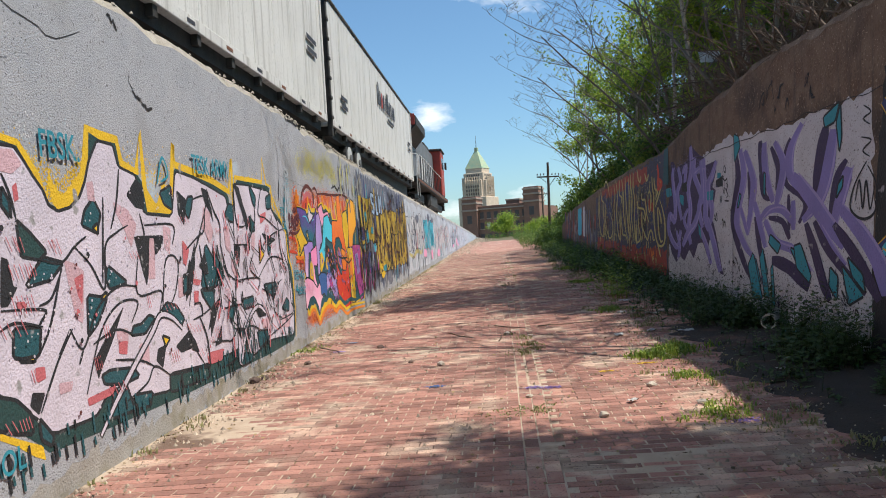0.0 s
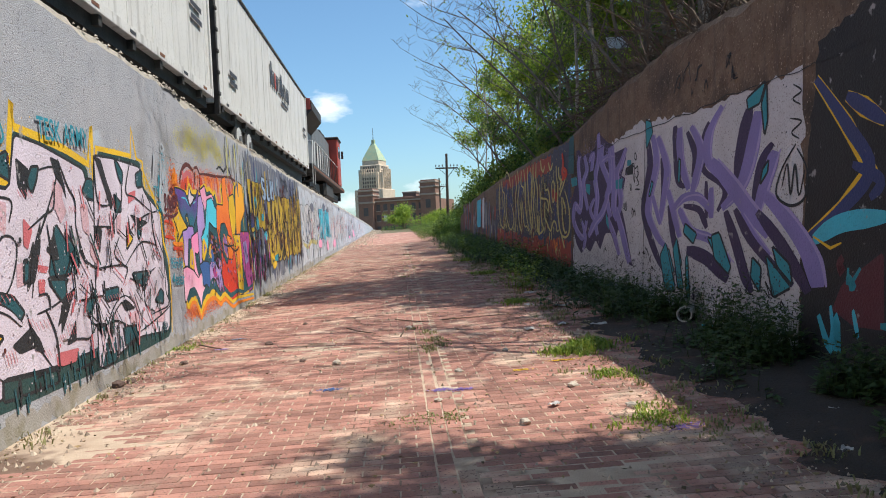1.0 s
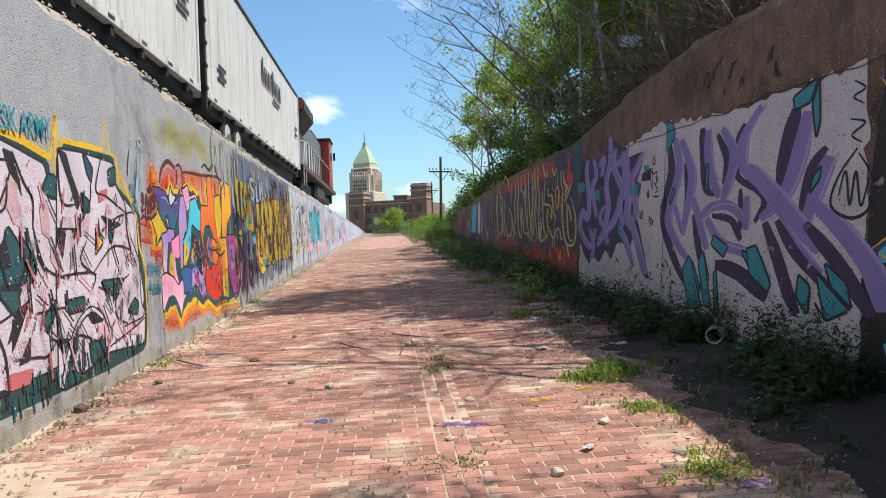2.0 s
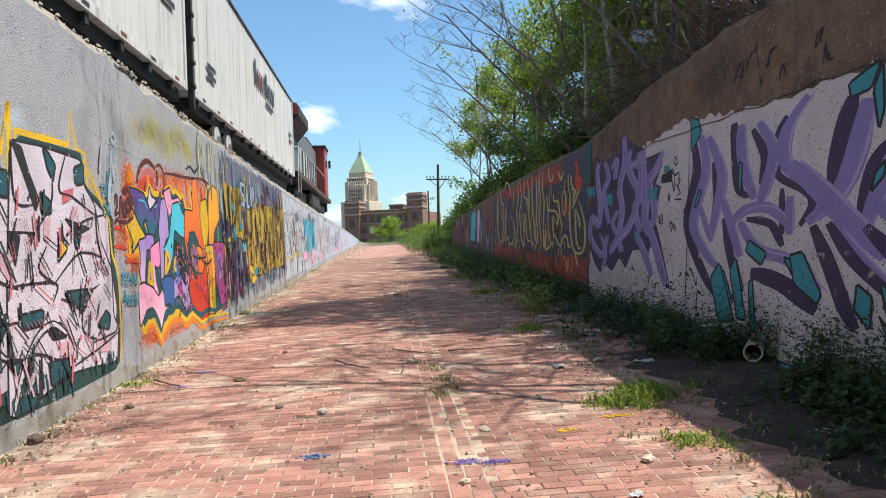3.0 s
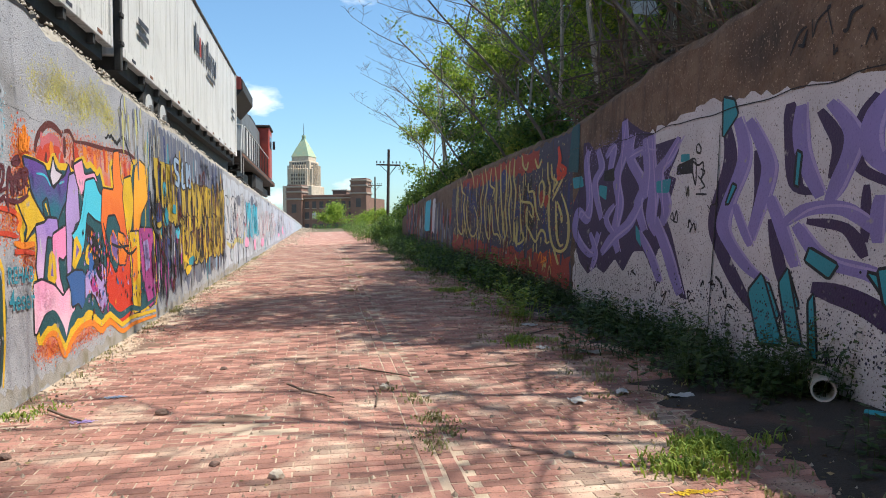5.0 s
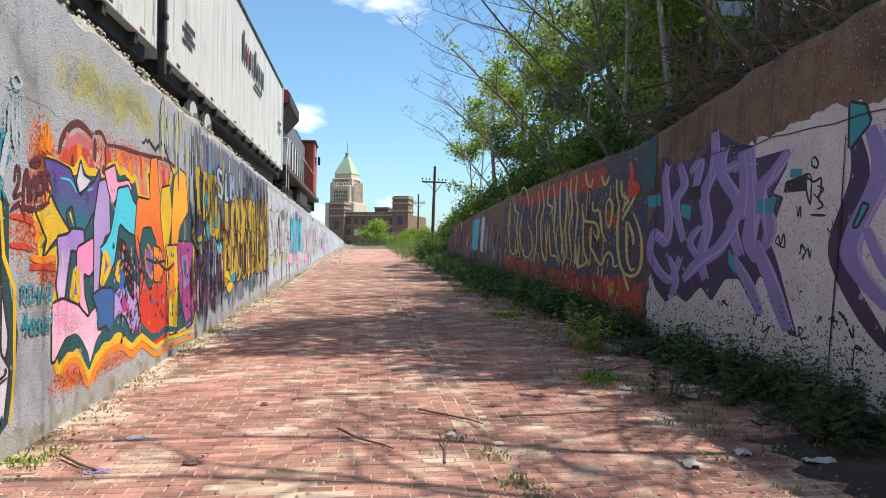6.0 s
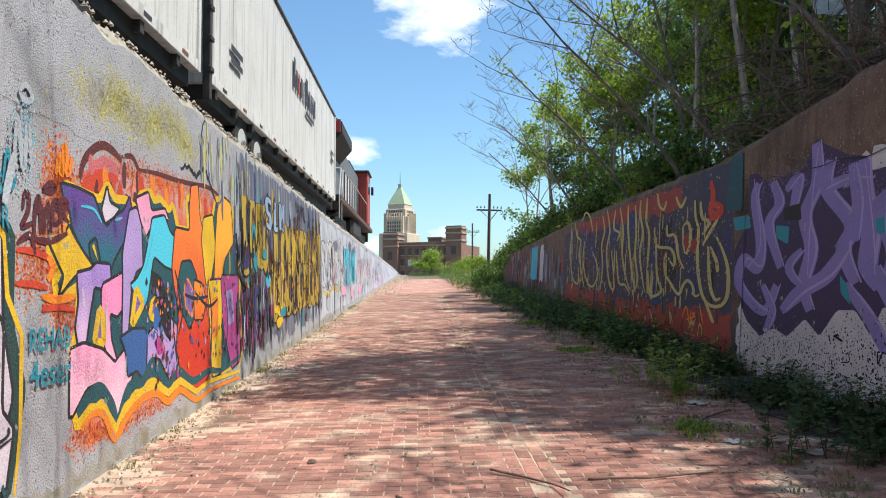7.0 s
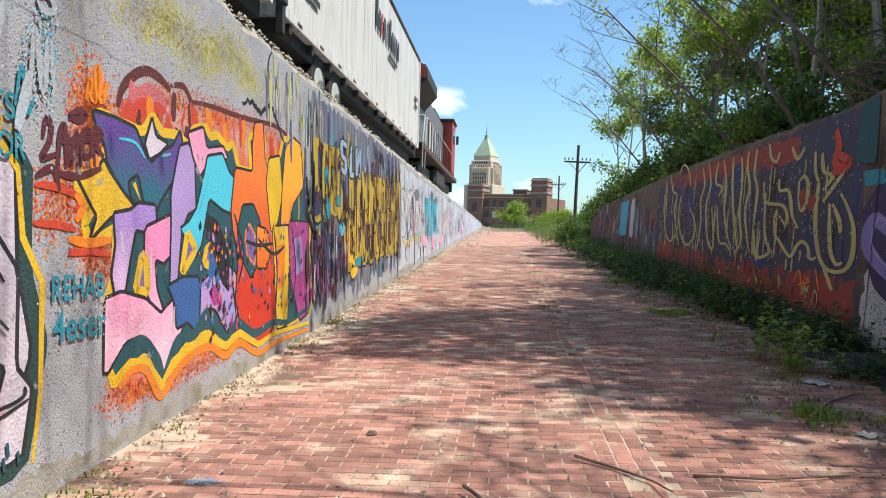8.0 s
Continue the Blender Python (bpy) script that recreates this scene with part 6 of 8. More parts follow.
def build_trailer():
    """A highway trailer riding on rail bogies; its own y runs from 0 (rear) to TRAILER_LEN."""
    t = empty("semi_trailer", "weathered white corrugated rail-riding freight trailer with dark lettering", "trailer", "trailers of the train")
    x1, x0, n = SIDE_X, SIDE_X - 2.6, TRAILER_LEN
    part("body", block(x0 + 0.03, x1 - 0.03, 0.12, n - 0.12, BODY_Z0 + 0.1, BODY_Z1 - 0.03, 0.03), WHITE_STEEL, t)
    part("roof", block(x0 - 0.01, x1 + 0.012, 0.05, n - 0.05, BODY_Z1 - 0.03, BODY_Z1 + 0.05, 0.02), STEEL_GREY, t, "grey metal roof edge")
    part("bottom_rail", block(x0 - 0.005, x1 + 0.004, 0.08, n - 0.08, BODY_Z0, BODY_Z0 + 0.16, 0.01), WHITE_STEEL, t)
    rib = bpy.data.meshes.new("side_post")
    b = block(x1 - 0.035, x1 - 0.022, -0.025, 0.025, BODY_Z0 + 0.16, BODY_Z1 - 0.03, 0.006)
    b.to_mesh(rib)
    b.free()
    rib.materials.append(WHITE_STEEL)
    for i in range(15):
        put("side_post", rib, t, m=Matrix.Translation((0, 0.42 + i * (n - 0.84) / 14, 0)))
    rust = bpy.data.meshes.new("end_post")
    b = block(x1 - 0.1, x1 + 0.01, -0.06, 0.06, BODY_Z0 - 0.25, BODY_Z1, 0.01)
    b.to_mesh(rust)
    b.free()
    rust.materials.append(STEEL_BLACK)
    put("end_post", rust, t, "grimy dark door post", Matrix.Translation((0, 0.1, 0)))
    part("end_post", block(x1 - 0.1, x1 + 0.008, n - 0.16, n - 0.06, BODY_Z0, BODY_Z1, 0.01), WHITE_STEEL, t)
    for k in range(7):
        part("hinge", block(x1 - 0.02, x1 + 0.03, 0.02, 0.2, BODY_Z0 + 0.15 + k * 0.45, BODY_Z0 + 0.23 + k * 0.45, 0.01), STEEL_BLACK, t)
    # brand lettering as plain bars
    bars = random.Random(3)
    y = n * 0.44
    for k in range(11):
        w = bars.choice((0.22, 0.32, 0.36, 0.4))
        h = 0.72 if k in (0, 6) else 0.5
        part("lettering", block(x1 + 0.006, x1 + 0.012, y, y + w * 0.7, BODY_Z1 - 1.25, BODY_Z1 - 1.25 + h), RED_STEEL if k == 2 else INK, t, "brand lettering reduced to bars")
        y += w * 1.12
    part("lettering", block(x1 + 0.006, x1 + 0.012, n * 0.56, n * 0.65, BODY_Z1 - 1.5, BODY_Z1 - 1.4), INK, t)
    for yy, z in ((1.3, 5.35), (1.3, 5.15), (n - 1.6, 6.0), (n - 1.6, 5.75)):
        part("marking", block(x1 + 0.006, x1 + 0.012, yy, yy + 0.8, z, z + 0.1), INK, t, "number marking as a bar")
    for k in range(12):
        part("reflector", block(x1 + 0.004, x1 + 0.01, 0.8 + k * 1.4, 1.05 + k * 1.4, BODY_Z0 + 0.05, BODY_Z0 + 0.1), RUST if k % 2 else INK, t)
    # underframe and running gear
    part("underframe", join_blocks([(x0 + 0.3, x1 - 0.12, 0.2, n - 0.2, BODY_Z0 - 0.22, BODY_Z0 + 0.02), (x0 + 0.5, x1 - 0.3, 0.3, n - 0.3, BODY_Z0 - 0.85, BODY_Z0 - 0.22)]
                                   + [(x1 - 0.13, x1 - 0.03, 0.5 + k * 1.3, 0.62 + k * 1.3, BODY_Z0 - 0.14, BODY_Z0 - 0.002) for k in range(13)]), STEEL_BLACK, t)
    for yy in (2.6, 3.9):
        wheel(t, x1 - 0.25, yy, RAIL_Z + 0.62, 0.5, 0.28, STEEL_BLACK, HAND_RAIL)
        wheel(t, x0 + 0.25, yy, RAIL_Z + 0.62, 0.5, 0.28, STEEL_BLACK, HAND_RAIL, -1)
    part("axle_frame", join_blocks([(x0 + 0.5, x1 - 0.5, 2.0, 4.5, RAIL_Z + 0.5, BODY_Z0 - 0.28)]), STEEL_BLACK, t)
    for yy in (-0.9, 0.9):
        wheel(t, TRACK_X + 0.78, yy, RAIL_Z + 0.42, 0.42, 0.13, STEEL_BLACK, STEEL_GREY)
        wheel(t, TRACK_X - 0.78, yy, RAIL_Z + 0.42, 0.42, 0.13, STEEL_BLACK, STEEL_GREY, -1)
    part("rail_bogie", join_blocks([(TRACK_X + 0.9, TRACK_X + 1.05, -1.4, 1.4, RAIL_Z + 0.35, RAIL_Z + 0.65), (TRACK_X - 1.05, TRACK_X - 0.9, -1.4, 1.4, RAIL_Z + 0.35, RAIL_Z + 0.65),
                                    (TRACK_X - 1.0, TRACK_X + 1.0, -0.25, 0.25, RAIL_Z + 0.4, RAIL_Z + 0.95)], 0.03), STEEL_BLACK, t)
    part("landing_leg", join_blocks([(x1 - 0.75, x1 - 0.6, n - 3.6, n - 3.4, RAIL_Z + 0.35, BODY_Z0 - 0.25)]), STEEL_BLACK, t)
    tube("air_hose", chain([(x1 - 0.5, 0.1, BODY_Z0 - 0.1), (x1 - 0.3, -0.25, BODY_Z0 - 0.45), (x1 - 0.4, -0.6, BODY_Z0 - 0.15)], 0.03), STEEL_BLACK, t)
    return t


TRAIN_FRONT = 36.2
trailer = build_trailer()
trailer.matrix_basis = Matrix.Translation((0, TRAIN_FRONT - TRAILER_LEN, 0))
for k in (2, 3):
    copy_thing(trailer, Matrix.Translation((0, TRAIN_FRONT - k * (TRAILER_LEN + 0.18), 0)))


def build_locomotive(y0):
    lo = empty("locomotive", "grimy black diesel locomotive with faded red ends", "locomotive")
    n, cx, r = 21.5, TRACK_X, RAIL_Z
    y1 = y0 + n
    part("frame", join_blocks([(cx - 1.5, cx + 1.5, y0 + 0.4, y1 - 0.4, r + 1.25, r + 1.5), (cx - 1.2, cx + 1.2, y0, y0 + 0.5, r + 0.9, r + 1.5), (cx - 1.2, cx + 1.2, y1 - 0.5, y1, r + 0.7, r + 1.5)], 0.02), STEEL_BLACK, lo)
    part("frame_stripe", block(cx + 1.495, cx + 1.51, y0 + 0.5, y1 - 0.5, r + 1.32, r + 1.40), RUST, lo)
    part("long_hood", block(cx - 0.95, cx + 0.95, y0 + 1.3, y1 - 5.2, r + 1.5, r + 4.25, 0.08), STEEL_GREY, lo, "dirty grey engine hood")
    part("hood_end", block(cx - 0.97, cx + 0.97, y0 + 1.0, y0 + 1.35, r + 1.5, r + 4.2, 0.08), RED_STEEL, lo, "faded red hood end")
    # flared radiator housing over the rear
    bm = bmesh.new()
    prof = [(-0.98, 3.35), (-1.5, 3.95), (-1.5, 4.35), (-1.2, 4.55), (1.2, 4.55), (1.5, 4.35), (1.5, 3.95), (0.98, 3.35)]
    rows = [[bm.verts.new((cx + a, yy, r + z)) for a, z in prof] for yy in (y0 + 0.95, y0 + 5.4)]
    for i in range(len(prof)):
        j = (i + 1) % len(prof)
        bm.faces.new((rows[0][i], rows[0][j], rows[1][j], rows[1][i]))
    bm.faces.new(rows[0][::-1])
    bm.faces.new(rows[1])
    part("radiator_housing", bm, STEEL_BLACK, lo, "flared black radiator housing")
    part("radiator_end", block(cx - 1.45, cx + 1.45, y0 + 0.90, y0 + 0.952, r + 3.95, r + 4.45, 0.01), RED_STEEL, lo)
    for k in range(4):
        part("number", block(cx + 0.2 + k * 0.22, cx + 0.36 + k * 0.22, y0 + 0.892, y0 + 0.9, r + 4.1, r + 4.32), PALE_INK, lo, "road number as plain bars")
    part("exhaust_housing", block(cx - 0.8, cx + 0.8, y1 - 9.2, y1 - 6.2, r + 4.25, r + 4.6, 0.05), STEEL_BLACK, lo)
    for k in range(16):
        part("hood_door", block(cx + 0.95, cx + 0.972, y0 + 5.6 + k * 0.66, y0 + 6.2 + k * 0.66, r + 1.75, r + 3.5, 0.008), STEEL_GREY, lo)
    for k in range(5):
        part("hood_stripe", block(cx + 0.973, cx + 0.978, y0 + 8.0 + k * 1.5, y0 + 8.6 + k * 1.5, r + 1.8, r + 3.3), PALE_INK, lo, "pale painted stripe")
    # cab
    cab = part("cab", block(cx - 1.5, cx + 1.5, y1 - 5.2, y1 - 2.9, r + 1.5, r + 4.5, 0.06), RED_STEEL, lo, "faded red cab")
    part("cab_roof", block(cx - 1.58, cx + 1.58, y1 - 5.4, y1 - 2.7, r + 4.46, r + 4.6, 0.04), STEEL_BLACK, cab)
    for a, b in ((y1 - 4.9, y1 - 4.2), (y1 - 4.05, y1 - 3.3)):
        part("cab_window", block(cx + 1.495, cx + 1.512, a, b, r + 3.3, r + 4.05, 0.005), GLASS_DARK, cab)
    part("mirror", block(cx + 1.55, cx + 1.7, y1 - 2.95, y1 - 2.88, r + 3.4, r + 3.9, 0.01), STEEL_BLACK, cab)
    part("nose", block(cx - 1.3, cx + 1.3, y1 - 2.9, y1 - 0.9, r + 1.5, r + 3.4, 0.12), RED_STEEL, lo, "faded red short nose")
    part("fuel_tank", block(cx - 1.35, cx + 1.35, y0 + 8.2, y0 + 13.2, r + 0.35, r + 1.24, 0.16), STEEL_BLACK, lo)
    disc("air_reservoir", (cx + 1.15, y0 + 11, r + 1.05), (0, 1, 0), 0.17, 3.6, STEEL_GREY, lo, 14)
    for base in (y0 + 2.2, y1 - 6.4):
        tk = part("truck", join_blocks([(cx + 0.95, cx + 1.15, base - 0.3, base + 4.4, r + 0.5, r + 0.95), (cx - 1.15, cx - 0.95, base - 0.3, base + 4.4, r + 0.5, r + 0.95),
                                        (cx - 1.0, cx + 1.0, base + 1.6, base + 2.5, r + 0.55, r + 1.2)], 0.04), STEEL_BLACK, lo)
        for k in range(3):
            for s in (1, -1):
                disc("wheel", (cx + s * 0.78, base + 0.3 + k * 1.75, r + 0.51), (1, 0, 0), 0.51, 0.14, STEEL_BLACK, tk, 24)
    # walkway rails and end steps
    for s in (1, -1):
        x = cx + s * 1.47
        pts = [(x, y0 + 1.6, r + 1.5), (x, y0 + 1.6, r + 2.55), (x, y0 + 2.0, r + 2.62), (x, y1 - 5.6, r + 2.62)]
        tube("handrail", chain(pts, 0.022), HAND_RAIL, lo, "pale metal handrail")
        for k in range(12):
            tube("stanchion", [((x, y0 + 2.4 + k * 1.15, r + 1.5), (x, y0 + 2.4 + k * 1.15, r + 2.62), 0.018, 0.018)], STEEL_BLACK, lo)
        tube("grab_rail", chain([(x, y0 + 0.35, r + 0.6), (x, y0 + 0.3, r + 1.5), (x, y0 + 0.9, r + 2.55), (cx + s * 0.9, y0 + 0.95, r + 2.6)], 0.025), HAND_RAIL, lo, "pale bent grab rail")
        tube("grab_rail", chain([(x, y0 + 1.25, r + 0.6), (x, y0 + 1.2, r + 1.6), (x, y0 + 1.6, r + 2.55)], 0.025), HAND_RAIL, lo)
        for k in range(4):
            part("step", block(min(x, x - s * 0.5), max(x, x - s * 0.5), y0 + 0.4, y0 + 1.15, r + 0.45 + k * 0.28, r + 0.48 + k * 0.28), STEEL_BLACK, lo)
        part("step_side", block(min(x, x - s * 0.03), max(x, x - s * 0.03), y0 + 1.15, y0 + 1.3, r + 0.4, r + 1.5), STEEL_BLACK, lo)
    tube("coupler", [((cx, y0 - 0.5, r + 0.85), (cx, y0 + 0.1, r + 0.85), 0.12, 0.12)], STEEL_BLACK, lo, sides=8)
    disc("brake_cylinder", (cx + 1.1, y0 + 0.75, r + 1.9), (0, 1, 0), 0.16, 0.5, STEEL_BLACK, lo, 12)
    return lo


build_locomotive(TRAIN_FRONT + 0.9)

# ---- distance: art-deco tower, brick armoury-like block, poles ----


def bearing(az, dist, z=0.0, origin=(0.3, 5.0)):
    return Vector((origin[0] + dist * math.sin(radians(az)), origin[1] + dist * math.cos(radians(az)), z))


def build_tower():
    d = 700.0
    c = bearing(-1.36, d)
    t = empty("skyscraper", "tan stone art-deco tower with a green pyramid roof", "tower", m=Matrix.Translation(c) @ Matrix.Rotation(radians(-24), 4, 'Z'))
    b0 = -2.0
    w = 9.6
    part("shaft", block(-w, w, -w, w, b0, 63.5, 0.4), TOWER_STONE, t)
    part("lower_setback", block(-w - 2.2, w + 2.2, -w + 1, w - 1, b0, 57, 0.4), TOWER_STONE, t)
    part("lower_setback", block(-w + 1, w - 1, -w - 2.2, w + 2.2, b0, 57, 0.4), TOWER_STONE, t)
    part("shoulder", block(-w - 4.6, w + 3.6, -w - 3.6, w + 3.6, b0, 42, 0.4), TOWER_STONE, t)
    part("crown", block(-w + 1.6, w - 1.6, -w + 1.6, w - 1.6, 63.5, 68, 0.3), TOWER_STONE, t)
    bm = bmesh.new()
    s = w - 1.3
    base = [bm.verts.new((a * s, b * s, 67.5)) for a, b in ((-1, -1), (1, -1), (1, 1), (-1, 1))]
    mid = [bm.verts.new((a * s * 0.62, b * s * 0.62, 75)) for a, b in ((-1, -1), (1, -1), (1, 1), (-1, 1))]
    top = [bm.verts.new((a * 1.0, b * 1.0, 84)) for a, b in ((-1, -1), (1, -1), (1, 1), (-1, 1))]
    for lo, hi in ((base, mid), (mid, top)):
        for i in range(4):
            bm.faces.new((lo[i], lo[(i + 1) % 4], hi[(i + 1) % 4], hi[i]))
    bm.faces.new(top)
    part("roof", bm, COPPER, t, "green copper pyramid roof")
    part("finial", block(-1.4, 1.4, -1.4, 1.4, 83, 86.5, 0.2), COPPER, t)
    tube("spire", [((0, 0, 86), (0, 0, 97), 0.4, 0.12)], STEEL_GREY, t, sides=6)
    slot = bpy.data.meshes.new("window")
    b = block(-0.65, 0.65, -0.12, 0.12, 0, 1.9)
    b.to_mesh(slot)
    b.free()
    slot.materials.append(TOWER_DARK)
    for face in range(4):
        rot = Matrix.Rotation(face * math.pi / 2, 4, 'Z')
        for i in range(6):
            x = -5.6 + i * 2.24
            for k in range(15):
                put("window", slot, t, m=rot @ Matrix.Translation((x, -w - 2.25 if k < 12 else -w - 0.05, 14 + k * 3.3)))
        fin = bpy.data.meshes.new("pier")
        b = block(-0.35, 0.35, -w - 2.9, -w - 2.2, b0, 60)
        b.to_mesh(fin)
        b.free()
        fin.materials.append(TOWER_STONE)
        for i in range(7):
            put("pier", fin, t, m=rot @ Matrix.Translation((-6.72 + i * 2.24, 0, 0)))
        put("arch_window", mesh_of("arch_window", [(-3, -w - 0.06, 52), (3, -w - 0.06, 52), (3, -w - 0.06, 59), (-3, -w - 0.06, 59)], [(0, 1, 2, 3)], TOWER_DARK), t, m=rot)
    return t


build_tower()


def build_fort():
    """Long brown brick block with square corner turrets; local x runs along its front."""
    d = 286.0
    a, b = bearing(-2.0, d), bearing(2.55, d * 0.97)
    along = b - a
    ang = math.atan2(along.y, along.x)
    f = empty("brick_building", "long dark brown brick building with square banded turrets", "building", m=Matrix.Translation(a) @ Matrix.Rotation(ang, 4, 'Z'))
    n = along.length
    part("wall", block(0, n, 0.5, 30, -3, 14.2), FORT_BRICK, f)
    part("parapet", block(2.8, n - 2.8, 0.1, 0.9, 14.2, 15.0, 0.1), FORT_BRICK, f)
    part("cornice", block(2.8, n - 2.8, -0.1, 0.5, 13.6, 14.1), FORT_STONE, f, "pale stone band")
    part("roof", block(0.2, n - 0.2, 1.0, 29.8, 14.2, 14.3), STEEL_BLACK, f)
    for x, top, half in ((0, 18.2, 2.9), (n, 20.0, 2.9)):
        tw = part("turret", block(x - half, x + half, -1.2, 4.6, -3, top, 0.08), FORT_BRICK, f)
        for z in (top - 0.25, top - 2.0, top - 4.6):
            part("band", block(x - half - 0.25, x + half + 0.25, -1.45, 4.85, z - 0.35, z + 0.25, 0.05), FORT_STONE, tw, "pale stone band")
        part("window", block(x - 0.9, x + 0.9, -1.28, -1.15, top - 9.5, top - 6.5), TOWER_DARK, tw)
        part("cap", block(x - half + 0.2, x + half - 0.2, -1, 4.4, top - 0.01, top + 0.5), FORT_BRICK, tw)
    part("roof_block", block(n * 0.46, n * 0.68, 8, 14, 14.3, 17.0, 0.1), FORT_BRICK, f)
    part("roof_block_band", block(n * 0.45, n * 0.69, 7.8, 14.2, 16.6, 17.2, 0.1), FORT_STONE, f)
    k = int((n - 7) / 2.4)
    for i in range(k):
        x = 4.2 + i * (n - 7.6) / max(1, k - 1)
        for z in (2.5, 6.6, 10.4):
            wnd = part("window", block(x - 0.75, x + 0.75, 0.42, 0.52, z, z + 2.3), TOWER_DARK, f)
            part("sill", block(x - 0.9, x + 0.9, 0.3, 0.5, z - 0.25, z), FORT_STONE, wnd)
        if i % 3 == 1:
            part("panel", block(x - 0.7, x + 0.7, 0.36, 0.44, 6.7, 8.8), PALE_INK, f, "whitewashed window panel")
    return f


build_fort()


def build_pole(x, y, top, arms, lean=0.0):
    z = ground_z(x, y)
    p = empty("utility_pole", "dark wooden utility pole with crossarms", "pole", "poles along the ramp", Matrix.Translation((x, y, z)) @ Matrix.Rotation(radians(lean), 4, 'Y'))
    h = top - z
    tube("pole", [((0, 0, -0.3), (0, 0, h), 0.10, 0.07)], POLE_WOOD, p, sides=8)
    for k in range(arms):
        zz = h - 0.9 - k * 1.0
        part("crossarm", block(-0.68, 0.68, 0.08, 0.17, zz, zz + 0.085, 0.01), POLE_WOOD, p)
        for s in (-0.65, -0.45, -0.25, 0.25, 0.45, 0.65):
            tube("insulator", [((s, 0.16, zz + 0.14), (s, 0.16, zz + 0.26), 0.04, 0.03)], STEEL_GREY, p, sides=6)
        tube("brace", [((-0.45, 0.14, zz), (0, 0.14, zz - 0.4), 0.015, 0.015), ((0.45, 0.14, zz), (0, 0.14, zz - 0.6), 0.02, 0.02)], POLE_WOOD, p)
    return p


build_pole(3.75, 50.0, 6.3, 1, 1.2)
build_pole(5.4, 86.0, 7.3, 1)
build_pole(6.9, 41.0, 8.6, 1)

# ---- trees, shrubs and weeds ----


def grow(seed, height, r0, levels, spread, up=0.35, kids=(3, 5), start=0.35, lean=(0, 0), wiggle=0.18):
    """Limbs as tapered segments and the tips from which leaves hang."""
    rng = random.Random(seed)
    segs, tips = [], []

    def limb(p, d, length, r, level):
        n = 5 if level == 0 else 4
        pts = [p]
        dirs = []
        for i in range(n):
            d = (d + Vector((rng.uniform(-1, 1), rng.uniform(-1, 1), rng.uniform(-0.6, 1) * up)) * wiggle).normalized()
            p = p + d * length / n
            pts.append(p)
            dirs.append(d)
        end = r * (0.35 if level < levels else 0.3)
        segs.extend(chain(pts, r, max(end, 0.004)))
        if level >= levels:
            tips.extend((pts[k], dirs[min(k, n - 1)]) for k in range(1, n + 1))
            return
        for _ in range(rng.randint(*kids) + (2 if level == 0 else 0)):
            t = rng.uniform(start if level == 0 else 0.25, 1.0)
            k = min(n - 1, int(t * n))
            q = pts[k].lerp(pts[k + 1], t * n - k)
            side = Vector((rng.uniform(-1, 1), rng.uniform(-1, 1), 0)).normalized()
            nd = (dirs[k] * (1 - spread) + side * spread + Vector((0, 0, up * 0.5))).normalized()
            limb(q, nd, length * rng.uniform(0.42, 0.62) * (1 - 0.3 * t), max(r * 0.45 * (1 - 0.4 * t), 0.005), level + 1)

    limb(Vector((0, 0, -0.3)), Vector((lean[0], lean[1], 1)).normalized(), height, r0, 0)
    return segs, tips


def leaf_mesh(name, tips, per, size, spread, material, seed, keep=1.0, droop=0.0):
    rng = np.random.RandomState(seed)
    verts, faces = [], []
    for p, d in tips:
        if rng.rand() > keep:
            continue
        for _ in range(per):
            c = np.array(p) + rng.normal(0, spread, 3) * (1, 1, 0.7)
            a = rng.normal(0, 1, 3)
            a[2] -= droop
            a /= np.linalg.norm(a)
            b = np.cross(a, rng.normal(0, 1, 3))
            b /= np.linalg.norm(b) + 1e-9
            s = size * rng.uniform(0.6, 1.3)
            k = len(verts)
            verts += [tuple(c), tuple(c + a * s * 0.5 + b * s * 0.28), tuple(c + a * s), tuple(c + a * s * 0.5 - b * s * 0.28)]
            faces.append((k, k + 1, k + 2, k + 3))
    return mesh_of(name, verts, faces, material)


def build_tree(seed, height, r0, label, leaf, per, size, spread_leaf, levels=3, keep=1.0, bark=BARK, **kw):
    t = empty("tree", label, "tree", "trees on the bank")
    segs, tips = grow(seed, height, r0, levels, kw.pop("spread", 0.6), **kw)
    v, f = tube_data(segs, 5)
    put("trunk", mesh_of("trunk", v, f, bark), t)
    if per:
        put("crown", leaf_mesh("crown", tips, per, size, spread_leaf, leaf, seed, keep), t)
    return t


GREEN = "young green broadleaf tree on the bank above the wall"
tree_a = build_tree(11, 7.6, 0.11, GREEN, LEAF, 13, 0.20, 0.30, kids=(3, 4), start=0.2)
tree_b = build_tree(23, 8.4, 0.13, GREEN, LEAF_DARK, 17, 0.22, 0.36, kids=(3, 4), start=0.25)
tree_c = build_tree(37, 6.4, 0.09, GREEN, LEAF, 12, 0.19, 0.28, kids=(3, 4), start=0.15, spread=0.5)
bare_a = build_tree(51, 6.8, 0.06, "bare grey tree with fine leafless twigs", LEAF, 1, 0.09, 0.1, levels=3, keep=0.12, bark=BARE, kids=(4, 5), start=0.2, spread=0.55, wiggle=0.24)
bare_b = build_tree(67, 5.8, 0.05, "bare grey tree with fine leafless twigs", LEAF, 1, 0.08, 0.1, levels=3, keep=0.1, bark=BARE, kids=(4, 5), start=0.15, spread=0.65, lean=(-0.45, -0.1), wiggle=0.26)


